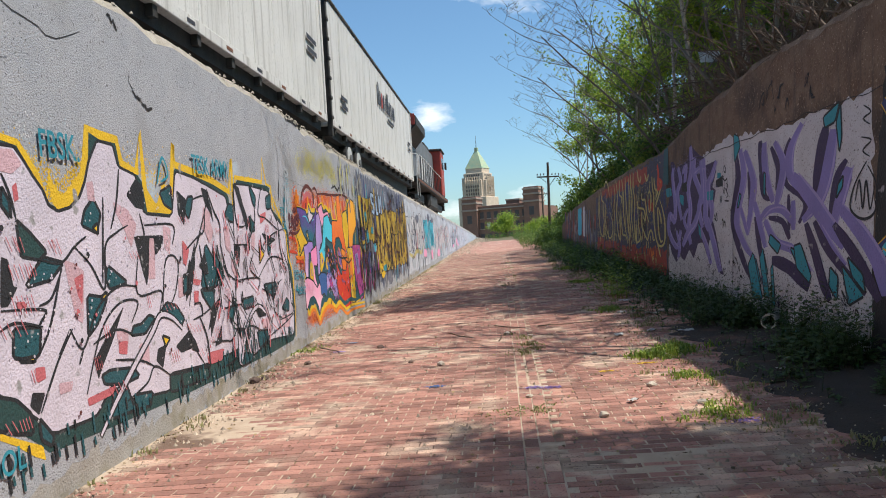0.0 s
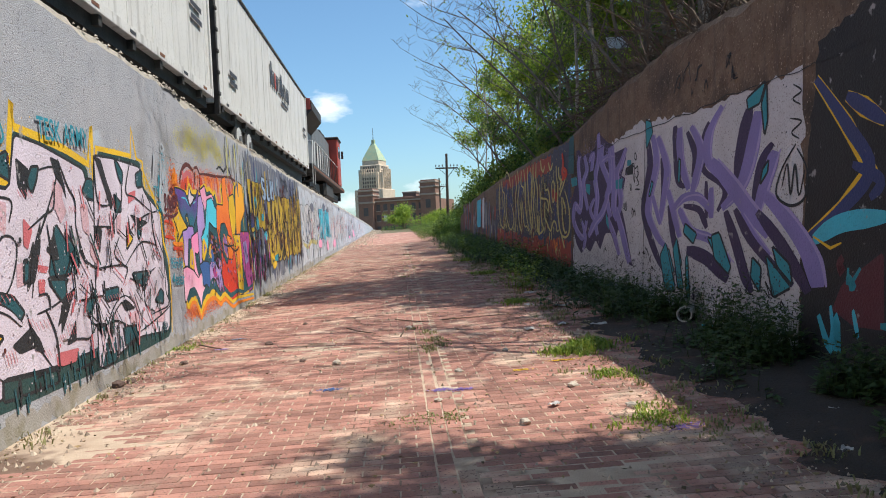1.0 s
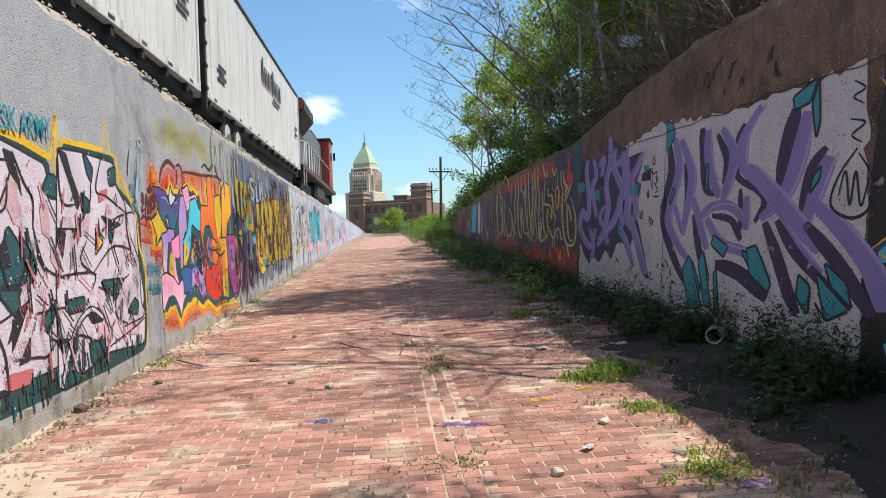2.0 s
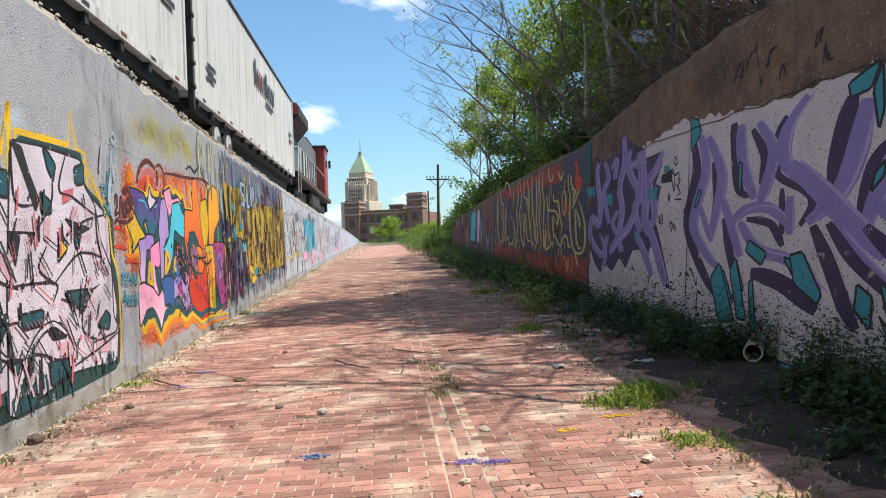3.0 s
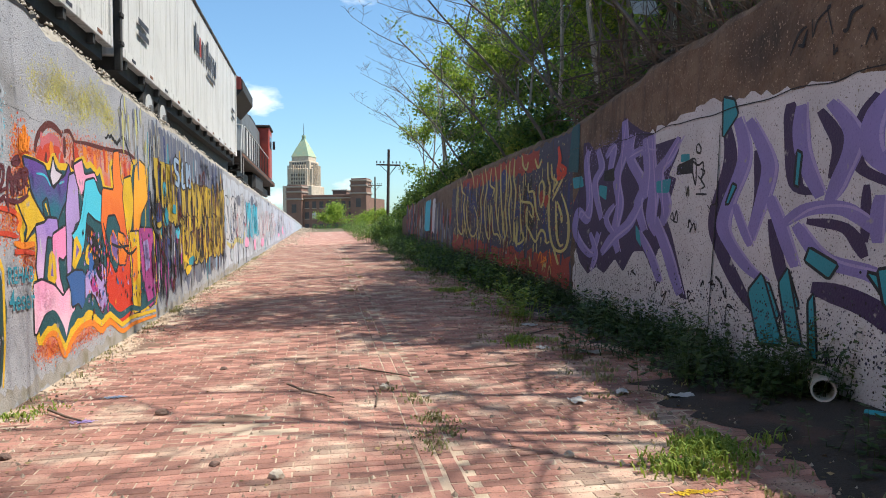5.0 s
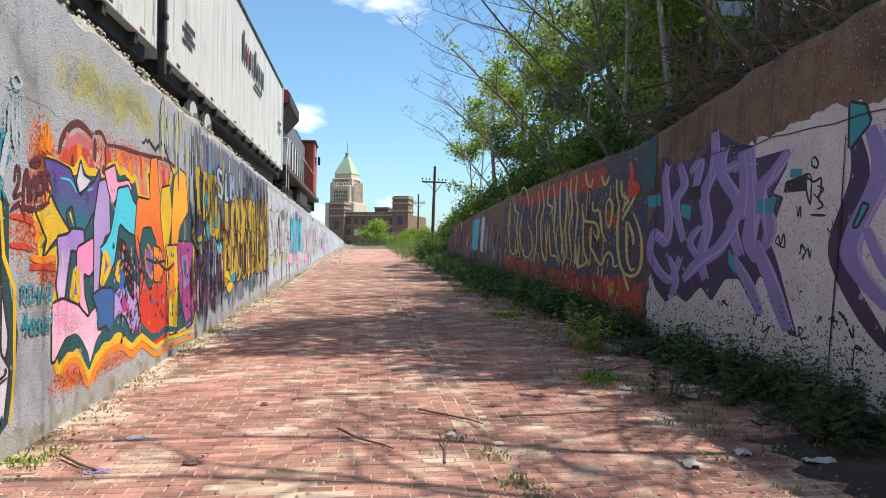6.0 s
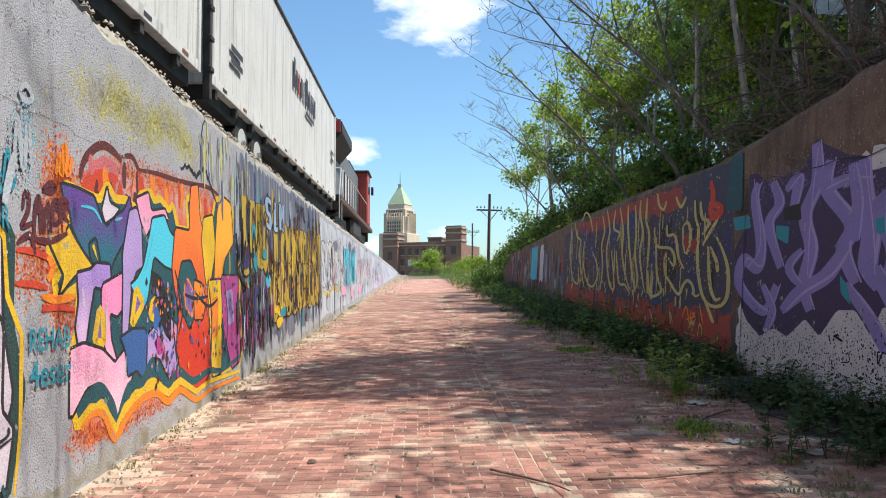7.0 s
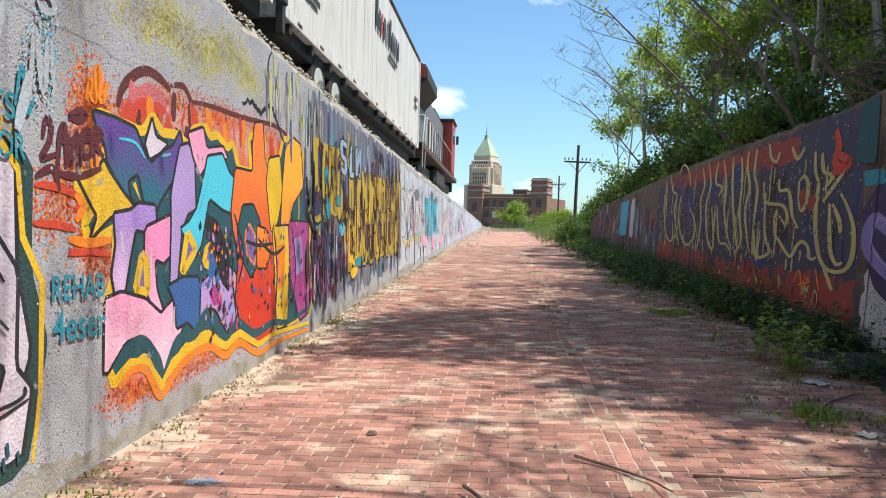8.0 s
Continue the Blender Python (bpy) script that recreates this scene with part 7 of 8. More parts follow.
def place(proto, spots):
    """Stand the tree at the first spot and copies of it at the others."""
    for i, (x, y, turn, s) in enumerate(spots):
        m = Matrix.Translation((x, y, ground_z(x, y) - 0.05)) @ Matrix.Rotation(turn, 4, 'Z')
        if i == 0:
            proto.matrix_basis = m @ Matrix.Scale(s, 4)
        else:
            c = copy_thing(proto, m)
            c.scale = (s, s, s)


place(tree_a, [(6.9, 19.6, 0, 1.1), (6.8, 17.4, 1.7, 1.1), (11.0, 15.5, 2.6, 1.2), (6.3, 33.5, 4.1, 0.75), (9.5, 24.5, 5.2, 1.1), (5.9, 41.5, 0.6, 0.7), (12.5, 18.5, 3.3, 1.4), (11.6, 12.0, 1.1, 1.1), (12, 29, 2, 1.1), (6.9, 3.4, 2.2, 0.9), (7.0, 1.0, 4.0, 1.0), (6.6, 26.0, 3.5, 0.55)])
place(tree_b, [(8.4, 28.5, 0, 0.8), (7.8, 37.5, 2.0, 0.65), (12.6, 14.5, 3.6, 1.2), (12.8, 23.5, 5.0, 1.3), (15.0, 17.5, 0.9, 1.5), (9.8, 33.0, 1.4, 0.9), (15.5, 11.5, 2.7, 1.4), (14, 33, 4, 1.1), (10, 42, 3, .65), (14.5, 7.5, 1.5, 1.3), (17, 22, 1, 1.5), (9.3, 19.2, 4.2, 1.2), (11.8, 23.4, 2.9, 1.3), (8.0, -2.0, 1.0, 1.2), (10.4, 17.4, 0.8, 1.2), (10.4, 20.6, 5.1, 1.15), (10.8, 26.4, 0.2, 1.15), (13.0, 26.8, 3.7, 1.3), (11.4, 22.8, 4.6, 1.2), (12.2, 31.0, 1.9, 1.2), (15.0, 25.5, 2.4, 1.4), (10.6, 37.0, 5.7, 0.9), (14.6, 20.6, 0.5, 1.4)])
place(tree_c, [(7.4, 5.0, 1.1, 1.0), (6.9, 2.2, 2.0, 0.9), (6.1, 23.4, 0.4, 0.6), (6.3, 28.6, 2.9, 0.58), (5.9, 37.0, 1.2, 0.75), (9.4, 13.0, 4.4, 0.9), (5.8, 46.0, 3.0, 0.7), (9.8, 8.8, 5.5, 0.9), (15, 28, 2, 1.3), (6.1, 19.6, 3.9, 0.8), (6.2, 31.2, 1.9, 0.7), (7.2, 25.0, 0.4, 0.7), (11.2, 10.2, 1.4, 1.1), (5.7, 5.2, 0.3, 0.85), (5.9, 6.2, 2.3, 0.75), (5.8, 4.0, 4.1, 0.9), (6.0, 2.6, 1.1, 0.9)])
place(bare_a, [(6.0, 18.3, 0.3, 1.05), (6.5, 14.6, 2.2, 0.95), (5.9, 25.0, 4.0, 1.0), (7.0, 11.2, 1.0, 1.2), (7.6, 24.0, 5.6, 1.1), (6.4, 31.0, 3.1, 0.85), (8.0, 16.6, 0.0, 1.1), (6.3, 10.0, 2.9, 1.2), (5.9, 13.0, 4.9, 0.8)])
place(bare_b, [(5.5, 20.6, 0.0, 0.9), (5.5, 26.6, 0.3, 0.9), (5.6, 16.4, -0.3, 0.85), (5.7, 12.0, 0.2, 1.1), (5.4, 31.0, -0.2, 0.9), (5.4, 35.0, 0.2, 0.8), (5.6, 23.4, 0.5, 0.95), (5.6, 9.4, -0.4, 1.1), (5.8, 10.7, 0.1, 1.15)])

PALE_BARK = surface("pale_grey_bark", (0.30, 0.26, 0.21), (0.42, 0.37, 0.31), 0.95, 5, 40, 0.6, stretch=(1, 1, 0.3))
slender = build_tree(72, 8.2, 0.085, "slender pale-barked tree with a thin crown", LEAF, 5, 0.2, 0.22, levels=2, keep=0.7, bark=PALE_BARK, kids=(3, 4), start=0.4, spread=0.45, wiggle=0.1)
place(slender, [(6.0, 21.6, 0.0, 0.95), (6.2, 18.8, 1.3, 1.0), (5.8, 24.4, 2.1, 0.8), (6.9, 19.8, 3.0, 1.1), (6.0, 28.2, 4.0, 0.7), (7.3, 22.4, 5.0, 1.15), (6.4, 16.0, 0.7, 0.95), (6.1, 33.0, 2.6, 0.8), (5.4, 39.0, 1.1, 0.75), (5.3, 44.0, 3.9, 0.7)])

# thick dark trunk standing among the young trees
trunk = empty("tree", "thick dark old tree trunk among saplings", "tree", "trees on the bank", Matrix.Translation((8.2, 20.0, ground_z(8.2, 20.0))))
sg, tp = grow(90, 9.5, 0.24, 2, 0.5, kids=(2, 3), start=0.5, wiggle=0.08)
v, f = tube_data(sg, 8)
put("trunk", mesh_of("trunk", v, f, POLE_WOOD), trunk)
put("crown", leaf_mesh("crown", tp, 30, 0.2, 0.5, LEAF_DARK, 4), trunk)


def build_shrub(seed, r, h, leaf, label, count, size, name="shrub"):
    """A bush: many stems and leaves in an uneven mound."""
    rng = random.Random(seed)
    s = empty(name, label, "shrub")
    segs, tips = [], []
    for _ in range(26):
        a, q = rng.uniform(0, 6.28), rng.uniform(0.1, 1) * r
        top = Vector((math.cos(a) * q, math.sin(a) * q, h * rng.uniform(0.5, 1) * (1.1 - 0.5 * q / r)))
        mid = top * 0.5 + Vector((0, 0, h * 0.12))
        segs += chain([Vector((0, 0, -0.1)), mid, top], 0.02, 0.005)
        tips += [(mid.lerp(top, k / 5), top) for k in range(6)]
    v, f = tube_data(segs, 4)
    put("stems", mesh_of("stems", v, f, TWIG), s)
    put("foliage", leaf_mesh("foliage", tips, count, size, r * 0.17, leaf, seed), s)
    return s


shrub = build_shrub(3, 1.1, 1.6, LEAF_DARK, "dark green shrub along the wall top", 22, 0.12)
shrub_y = build_shrub(4, 0.9, 1.5, LEAF_YELLOW, "yellow-green shrub along the wall top", 20, 0.10)
shrub_f = build_shrub(9, 1.9, 3.1, LEAF, "round green bush at the head of the ramp", 44, 0.17, "bush")
place(shrub, [(5.6, 6.2, 0.4, 1.1), (5.7, 4.0, 1.9, 1.2), (5.6, 2.0, 2.7, 1.1), (5.6, 24.5, 0, 1.0), (5.5, 31.0, 1, 1.1), (5.7, 35.5, 2, 1.2), (5.4, 39.0, 3, 1.0), (5.2, 42.0, 4, 1.1), (4.9, 45.5, 5, 1.0), (5.9, 20.5, 2.2, 0.9), (6.8, 17.5, 1.1, 1.1), (4.8, 49.0, 0.4, 0.9), (4.2, 46.6, 1.4, 0.75), (3.9, 51.2, 2.9, 0.8), (3.7, 48.6, 5.2, 0.95), (3.5, 47.0, 3.3, 0.6), (4.4, 55.0, 4.4, 0.8), (4.4, 60.0, 0.9, 0.8), (6.5, 28, 3.3, 1.3), (5.0, 52, 2.1, .9), (3.9, 56, 1.2, .7), (6.4, 13.6, 0.5, 0.8), (6.9, 11.0, 2.5, 0.9), (6.3, 16.2, 3.5, 0.8), (7.2, 15.0, 1.5, 1.1), (5.9, 18.6, 4.5, 0.8), (8.0, 12.5, 0.1, 1.2), (7.4, 9.0, 2.0, 1.1)])
place(shrub_y, [(5.35, 33.0, 0, 0.85), (5.6, 27.5, 2, 0.8), (4.6, 54.0, 1, 0.6)])
place(shrub_f, [(1.35, 92.0, 0, 1.0), (3.9, 84.0, 1.3, 0.55), (5.2, 74.0, 2.6, 0.6), (6.6, 66.0, 0.7, 0.65), (5.6, 95.0, 2, 0.7), (8.5, 80.0, 4, 0.9), (10, 70, 3, 1.0), (12, 58, 1, 1.1)])


def build_brush():
    """Dead twigs tangled over the east wall's top edge."""
    rng = random.Random(77)
    segs = []
    for _ in range(560):
        y = rng.choice((rng.uniform(9.5, 14.5), rng.uniform(11, 20), rng.uniform(13.5, 18.5)))
        p = Vector((rng.uniform(4.6, 6.2), y, 0))
        p.z = ground_z(max(p.x, 4.65), y) + rng.uniform(-0.05, 0.25)
        d = Vector((rng.uniform(-0.5, 0.4), rng.uniform(-0.8, 1.0), rng.uniform(0.1, 0.9))).normalized()
        n, ln = 6, rng.uniform(0.7, 2.4)
        pts = [p]
        for _ in range(n):
            d = (d + Vector((rng.uniform(-1, 1), rng.uniform(-1, 1), rng.uniform(-1.1, 0.6))) * 0.3).normalized()
            p = p + d * ln / n
            pts.append(p)
        segs += chain(pts, rng.uniform(0.008, 0.024), 0.004)
        for _ in range(3):
            q = pts[rng.randint(2, n)]
            dd = (d + Vector((rng.uniform(-1, 1), rng.uniform(-1, 1), rng.uniform(-1, 1)))).normalized()
            segs += chain([q, q + dd * 0.25, q + dd * 0.5 + Vector((0, 0, -0.06))], 0.005, 0.002)
    v, f = tube_data(segs, 4)
    ob = put("dead_brush", mesh_of("dead_brush", v, f, TWIG))
    return tagged(ob, "tangle of dead brown twigs over the wall top", "brush", kind="stuff")


build_brush()


def build_overhang():
    """Leafless dark branches that reach down over the wall's edge."""
    rng = random.Random(12)
    ob = empty("fallen_branch", "dark leafless branch hanging over the wall top", "branch")
    segs = []
    for k in range(7):
        p = Vector((5.6 + rng.uniform(-.2, .4), 15.8 + k * 0.45, ground_z(5.5, 16) + rng.uniform(0.4, 1.0)))
        d = Vector((-0.8, rng.uniform(0.2, 0.9), rng.uniform(-0.25, 0.1))).normalized()
        pts = [p]
        for _ in range(7):
            d = (d + Vector((rng.uniform(-1, .5), rng.uniform(-.5, 1), rng.uniform(-1, .7))) * 0.16).normalized()
            p = p + d * rng.uniform(0.22, 0.36)
            pts.append(p)
            if rng.random() < 0.8:
                segs += chain([p, p + (d + Vector((rng.uniform(-.6, .6), rng.uniform(-.6, .6), rng.uniform(-.8, .2)))) * 0.45], 0.009, 0.003)
        segs += chain(pts, 0.03, 0.006)
        segs += chain([pts[0], pts[0] + Vector((0.5, 0.1, -1.2))], 0.03, 0.03)
    v, f = tube_data(segs, 5)
    put("limb", mesh_of("limb", v, f, POLE_WOOD), ob)


build_overhang()


def weed_field(name, label, material, spots, hmin, hmax, seed, leaf=0.07, blades=False, kind="stuff"):
    """Weeds or grass: stems of crossing leaves at each spot (x, y in the road's frame)."""
    rng = np.random.RandomState(seed)
    verts, faces = [], []
    for x, y, s in spots:
        base = ROAD @ Vector((x, y, -0.01))
        h = rng.uniform(hmin, hmax) * s
        if blades:
            for _ in range(14):
                a = rng.uniform(0, 6.28)
                o = np.array((math.cos(a), math.sin(a), 0))
                w = np.array((-o[1], o[0], 0)) * 0.006
                p0 = np.array(base) + rng.normal(0, 0.05, 3) * (1, 1, 0)
                hh = h * rng.uniform(0.5, 1)
                p1 = p0 + o * hh * 0.25 + (0, 0, hh * 0.7)
                p2 = p0 + o * hh * 0.7 + (0, 0, hh * rng.uniform(0.7, 1.0))
                k = len(verts)
                verts += [tuple(p0 - w), tuple(p0 + w), tuple(p1 + w), tuple(p1 - w), tuple(p2)]
                faces += [(k, k + 1, k + 2, k + 3), (k + 3, k + 2, k + 4)]
            continue
        tilt = rng.normal(0, 0.2, 2)
        k = len(verts)
        b = np.array(base)
        tip = b + (tilt[0] * h, tilt[1] * h, h)
        verts += [tuple(b + (0.004, 0, 0)), tuple(b - (0.004, 0, 0)), tuple(tip)]
        faces.append((k, k + 1, k + 2))
        for j in range(int(7 + h * 14)):
            t = rng.uniform(0.12, 1)
            c = b + (tip - b) * t
            a = rng.uniform(0, 6.28)
            d = np.array((math.cos(a), math.sin(a), rng.uniform(-0.3, 0.6)))
            s2 = leaf * rng.uniform(0.6, 1.5) * (1.15 - 0.5 * t)
            side = np.array((-d[1], d[0], 0)) * s2 * 0.3
            k = len(verts)
            verts += [tuple(c), tuple(c + d * s2 * 0.5 + side), tuple(c + d * s2), tuple(c + d * s2 * 0.5 - side)]
            faces.append((k, k + 1, k + 2, k + 3))
    ob = put(name, mesh_of(name, verts, faces, material))
    return tagged(ob, label, "weeds" if not blades else "grass", kind=kind)


wr = random.Random(31)
spots = []
for _ in range(7000):
    y = 3.6 + 42.4 * wr.random() ** 1.4
    edge = (3.15 if y > 24 else 3.42) + 0.35 * noise.noise(Vector((y * 0.5, 0, 0))) + 0.2 * noise.noise(Vector((y * 1.7, 3, 0))) - (0.35 if y > 24 else 0)
    x = 4.12 - (4.12 - edge) * abs(wr.gauss(0, 0.55))
    if edge - 0.3 < x < 4.15 and math.dist((x, y), (3.72, 10.9)) > 0.5 and noise.noise(Vector((x * 1.3, y * 0.9, 5))) > -0.28:
        spots.append((x, y, (0.5 + 0.9 * (x - edge + 0.3)) * (1 + 0.55 * math.exp(-((y - 10.6) / 2.2) ** 2))))
weed_field("weeds", "dark green weeds along the foot of the wall", WEED, spots, 0.10, 0.36, 1)
spots = [(wr.uniform(2.9, 4.1), 20 + 40 * wr.random(), 1) for _ in range(900)] + [(wr.uniform(2.0, 4.4), wr.uniform(46, 88), 1.4) for _ in range(700)] + [(wr.uniform(-1.0, 4.4), wr.uniform(84, 98), 0.8) for _ in range(250)]
weed_field("far_weeds", "mixed green weeds towards the head of the ramp", LEAF_DARK, spots, 0.25, 0.8, 2, 0.1)
spots = [(wr.uniform(0.72, 1.1) + wr.gauss(0, .03), wr.choice((8.2, 11.3, 11.6, 12.4, 17, 22, 25, 29, 33)) + wr.gauss(0, .25), 0.5) for _ in range(36)]
spots += [(wr.gauss(2.75, 0.22), 5 + 35 * wr.random(), 0.6) for _ in range(260)] + [(-2.25 + abs(wr.gauss(0, .05)), wr.uniform(5, 40), 0.55) for _ in range(90)]
weed_field("dry_grass", "thin dry grass in the brick joints and edges", DRY, spots, 0.06, 0.16, 3, blades=True)

for cx, cy, s, n, mat, lab in ((2.62, 10.55, 1.0, 26, GRASS, "bright green grass tuft in sun on the bricks"), (2.35, 10.2, 0.9, 18, GRASS, "bright green grass tuft in sun on the bricks"),
                               (2.5, 9.0, 0.6, 10, GRASS, "low grass tuft on the bricks"), (2.35, 7.6, 0.6, 14, GRASS, "low grass tuft on the bricks"), (0.95, 11.3, 0.4, 6, DRY, "dry grass tuft in the paving seam"),
                               (2.45, 14.9, 0.7, 18, GRASS, "grass tuft at the shadow's edge"), (2.6, 21.0, 0.9, 20, GRASS, "grass tuft at the shadow's edge"), (0.85, 8.1, 0.35, 9, DRY, "dry grass tuft in the paving seam"),
                               (2.75, 26.5, 1.1, 20, GRASS, "grass tuft at the shadow's edge"), (-2.1, 12.6, 0.6, 8, GRASS, "small yellow-green weed at the wall's foot")):
    tuft = weed_field("grass_tuft", lab, mat, [(cx + wr.gauss(0, .13), cy + wr.gauss(0, .13), s) for _ in range(n * 2)], 0.05, 0.14, int(cy * 10), blades=True, kind="stuff")
for cx, cy, n in ((2.95, 16.5, 26), (3.0, 13.8, 16), (2.9, 17.2, 16), (3.3, 12.2, 12)):
    weed_field("tall_weed", "leafy tall weed at the edge of the bricks", GRASS if cy > 15 else WEED, [(cx + wr.gauss(0, .16), cy + wr.gauss(0, .2), 1.0) for _ in range(n)], 0.35, 0.75, int(cy * 7), 0.09, kind="")

# ---- small things on the ramp ----


def stone_mesh(seed, r, material, flat=0.6):
    bm = bmesh.new()
    bmesh.ops.create_icosphere(bm, subdivisions=2, radius=r)
    for v in bm.verts:
        k = 1 + 0.45 * noise.noise(v.co / r * 1.3 + Vector((seed, 0, 0)))
        v.co = Vector((v.co.x * k, v.co.y * k * 0.8, max(v.co.z * k * flat, -0.3 * r)))
    me = bpy.data.meshes.new("stone")
    bm.to_mesh(me)
    bm.free()
    me.materials.append(material)
    return me


def on_road(x, y, z=0.0, turn=0.0):
    return ROAD @ Matrix.Translation((x, y, z)) @ Matrix.Rotation(turn, 4, 'Z')


for i, (x, y, r, dark) in enumerate(((-1.03, 12.3, 0.055, 1), (0.74, 12.78, 0.05, 0), (-0.06, 10.59, 0.055, 0), (-1.83, 11.33, 0.05, 1), (-0.78, 14.02, 0.04, 1), (-2.2, 10.3, 0.08, 1), (-2.12, 10.45, 0.05, 1),
                                     (2.02, 8.74, 0.05, 0), (1.46, 7.73, 0.05, 0), (2.28, 7.96, 0.045, 0), (0.9, 8.6, 0.035, 0), (0.4, 16.2, 0.035, 0), (1.15, 9.7, 0.04, 0), (-0.45, 10.9, 0.035, 1), (1.72, 10.6, 0.04, 0))):
    ob = put("stone", stone_mesh(i * 3.1, r, DARKSTONE if dark else STONE), m=on_road(x, y, r * 0.22, i))
    tagged(ob, "dark loose stone lying on the bricks" if dark else "pale loose stone lying on the bricks", "stone", "loose stones")

# fine rubble, thickest along the wall feet and at the far end
rr = random.Random(9)
verts, faces = [], []
for _ in range(8000):
    k = rr.random()
    if k < 0.30:
        x, y = WEST_X + abs(rr.gauss(0, 0.28)), rr.uniform(3, 45)
    elif k < 0.6:
        x, y = rr.uniform(-2.2, 4.1), rr.uniform(3, 30)
    elif k < 0.8:
        x, y = rr.gauss(2.9, 0.5), rr.uniform(4, 30)
    else:
        x, y = WEST_X + abs(rr.gauss(0, 0.7)), rr.uniform(40, 98)
    if not (WEST_X + 0.02 < x < 4.1):
        continue
    r = rr.uniform(0.006, 0.024) * (3.0 if y > 45 else 1)
    c = ROAD @ Vector((x, y, r * 0.3))
    a = rr.uniform(0, 6.28)
    b = len(verts)
    for s in range(4):
        verts.append(c + Vector((math.cos(a + s * 1.57) * r * rr.uniform(.6, 1.3), math.sin(a + s * 1.57) * r * rr.uniform(.6, 1.3), -r * 0.5)))
    verts.append(c + Vector((0, 0, r * 0.8)))
    faces += [(b, b + 1, b + 4), (b + 1, b + 2, b + 4), (b + 2, b + 3, b + 4), (b + 3, b, b + 4)]
tagged(put("rubble", mesh_of("rubble", verts, faces, surface("loose_rubble", (0.50, 0.42, 0.32), (0.30, 0.22, 0.16), 0.95, 9, 60, 0.3, island=0.45))), "fine pale rubble and grit on the bricks", "rubble", kind="stuff")

# dead leaves and bark bits
verts, faces = [], []
for _ in range(4200):
    k = rr.random()
    x, y = (rr.gauss(2.7, 0.6), rr.uniform(4, 28)) if k < 0.5 else ((WEST_X + abs(rr.gauss(0, 0.3)), rr.uniform(4, 30)) if k < 0.75 else (rr.uniform(-2.1, 3), rr.uniform(4, 24)))
    if not (WEST_X + 0.03 < x < 4.0):
        continue
    a, r, q = rr.uniform(0, 6.28), rr.uniform(0.008, 0.024), rr.uniform(0.002, 0.012)
    c = ROAD @ Vector((x, y, 0.007))
    b = len(verts)
    verts += [c + Vector((math.cos(a) * r, math.sin(a) * r, q)), c + Vector((-math.sin(a) * r * .5, math.cos(a) * r * .5, 0)), c - Vector((math.cos(a) * r, math.sin(a) * r, -q)), c + Vector((math.sin(a) * r * .5, -math.cos(a) * r * .5, q * 1.4))]
    faces.append((b, b + 1, b + 2, b + 3))
tagged(put("leaf_litter", mesh_of("leaf_litter", verts, faces, surface("dead_leaf", (0.16, 0.10, 0.05), (0.28, 0.21, 0.10), 0.9, 9, 60, 0, island=0.6))), "small dry leaves and bark bits on the bricks", "leaf litter", kind="stuff")

# chunks of broken concrete along the top of the west wall
verts, faces = [], []
for _ in range(1500):
    y = rr.choice((rr.uniform(6, 60), rr.gauss(15.5, 2), rr.gauss(20, 2.5)))
    t = interp(y, WEST_TOP)
    r = rr.uniform(0.008, 0.03)
    c = ROAD @ Vector((WEST_X - rr.uniform(0.0, 0.25), y, t + r * 0.2))
    b = len(verts)
    for s in range(4):
        verts.append(c + Vector((math.cos(s * 1.57 + y) * r, math.sin(s * 1.57 + y) * r * rr.uniform(.7, 1.6), -r * 0.6)))
    verts.append(c + Vector((rr.uniform(-.3, .3) * r, 0, r * rr.uniform(.4, .9))))
    faces += [(b, b + 1, b + 4), (b + 1, b + 2, b + 4), (b + 2, b + 3, b + 4), (b + 3, b, b + 4)]
tagged(put("wall_top_rubble", mesh_of("wall_top_rubble", verts, faces, RUBBLE)), "broken concrete lumps along the wall top", "rubble", kind="stuff")


def build_stick(pts, r, label="thin dry stick lying on the bricks"):
    ob = tube("stick", chain([ROAD @ Vector((x, y, z)) for x, y, z in pts], r, r * 0.5), TWIG, None, label, 5)
    return tagged(ob, label, "stick", "loose sticks")


build_stick([(-0.1, 12.95, 0.05), (0.05, 12.72, 0.03), (0.22, 12.6, 0.012), (0.3, 12.45, 0.02)], 0.011)
build_stick([(-1.95, 12.55, 0.03), (-1.75, 12.32, 0.02), (-1.6, 12.2, 0.012)], 0.012)
build_stick([(0.62, 12.1, 0.012), (0.66, 12.45, 0.02), (0.64, 12.75, 0.04)], 0.009)


build_stick([(0.55, 13.6, 0.03), (0.75, 13.45, 0.015), (0.95, 13.2, 0.02), (1.0, 12.95, 0.05)], 0.01)
build_stick([(1.2, 13.35, 0.012), (1.6, 13.3, 0.02), (2.1, 13.42, 0.015)], 0.009)
build_stick([(2.3, 14.6, 0.012), (2.7, 15.2, 0.03), (3.1, 15.6, 0.02)], 0.012)


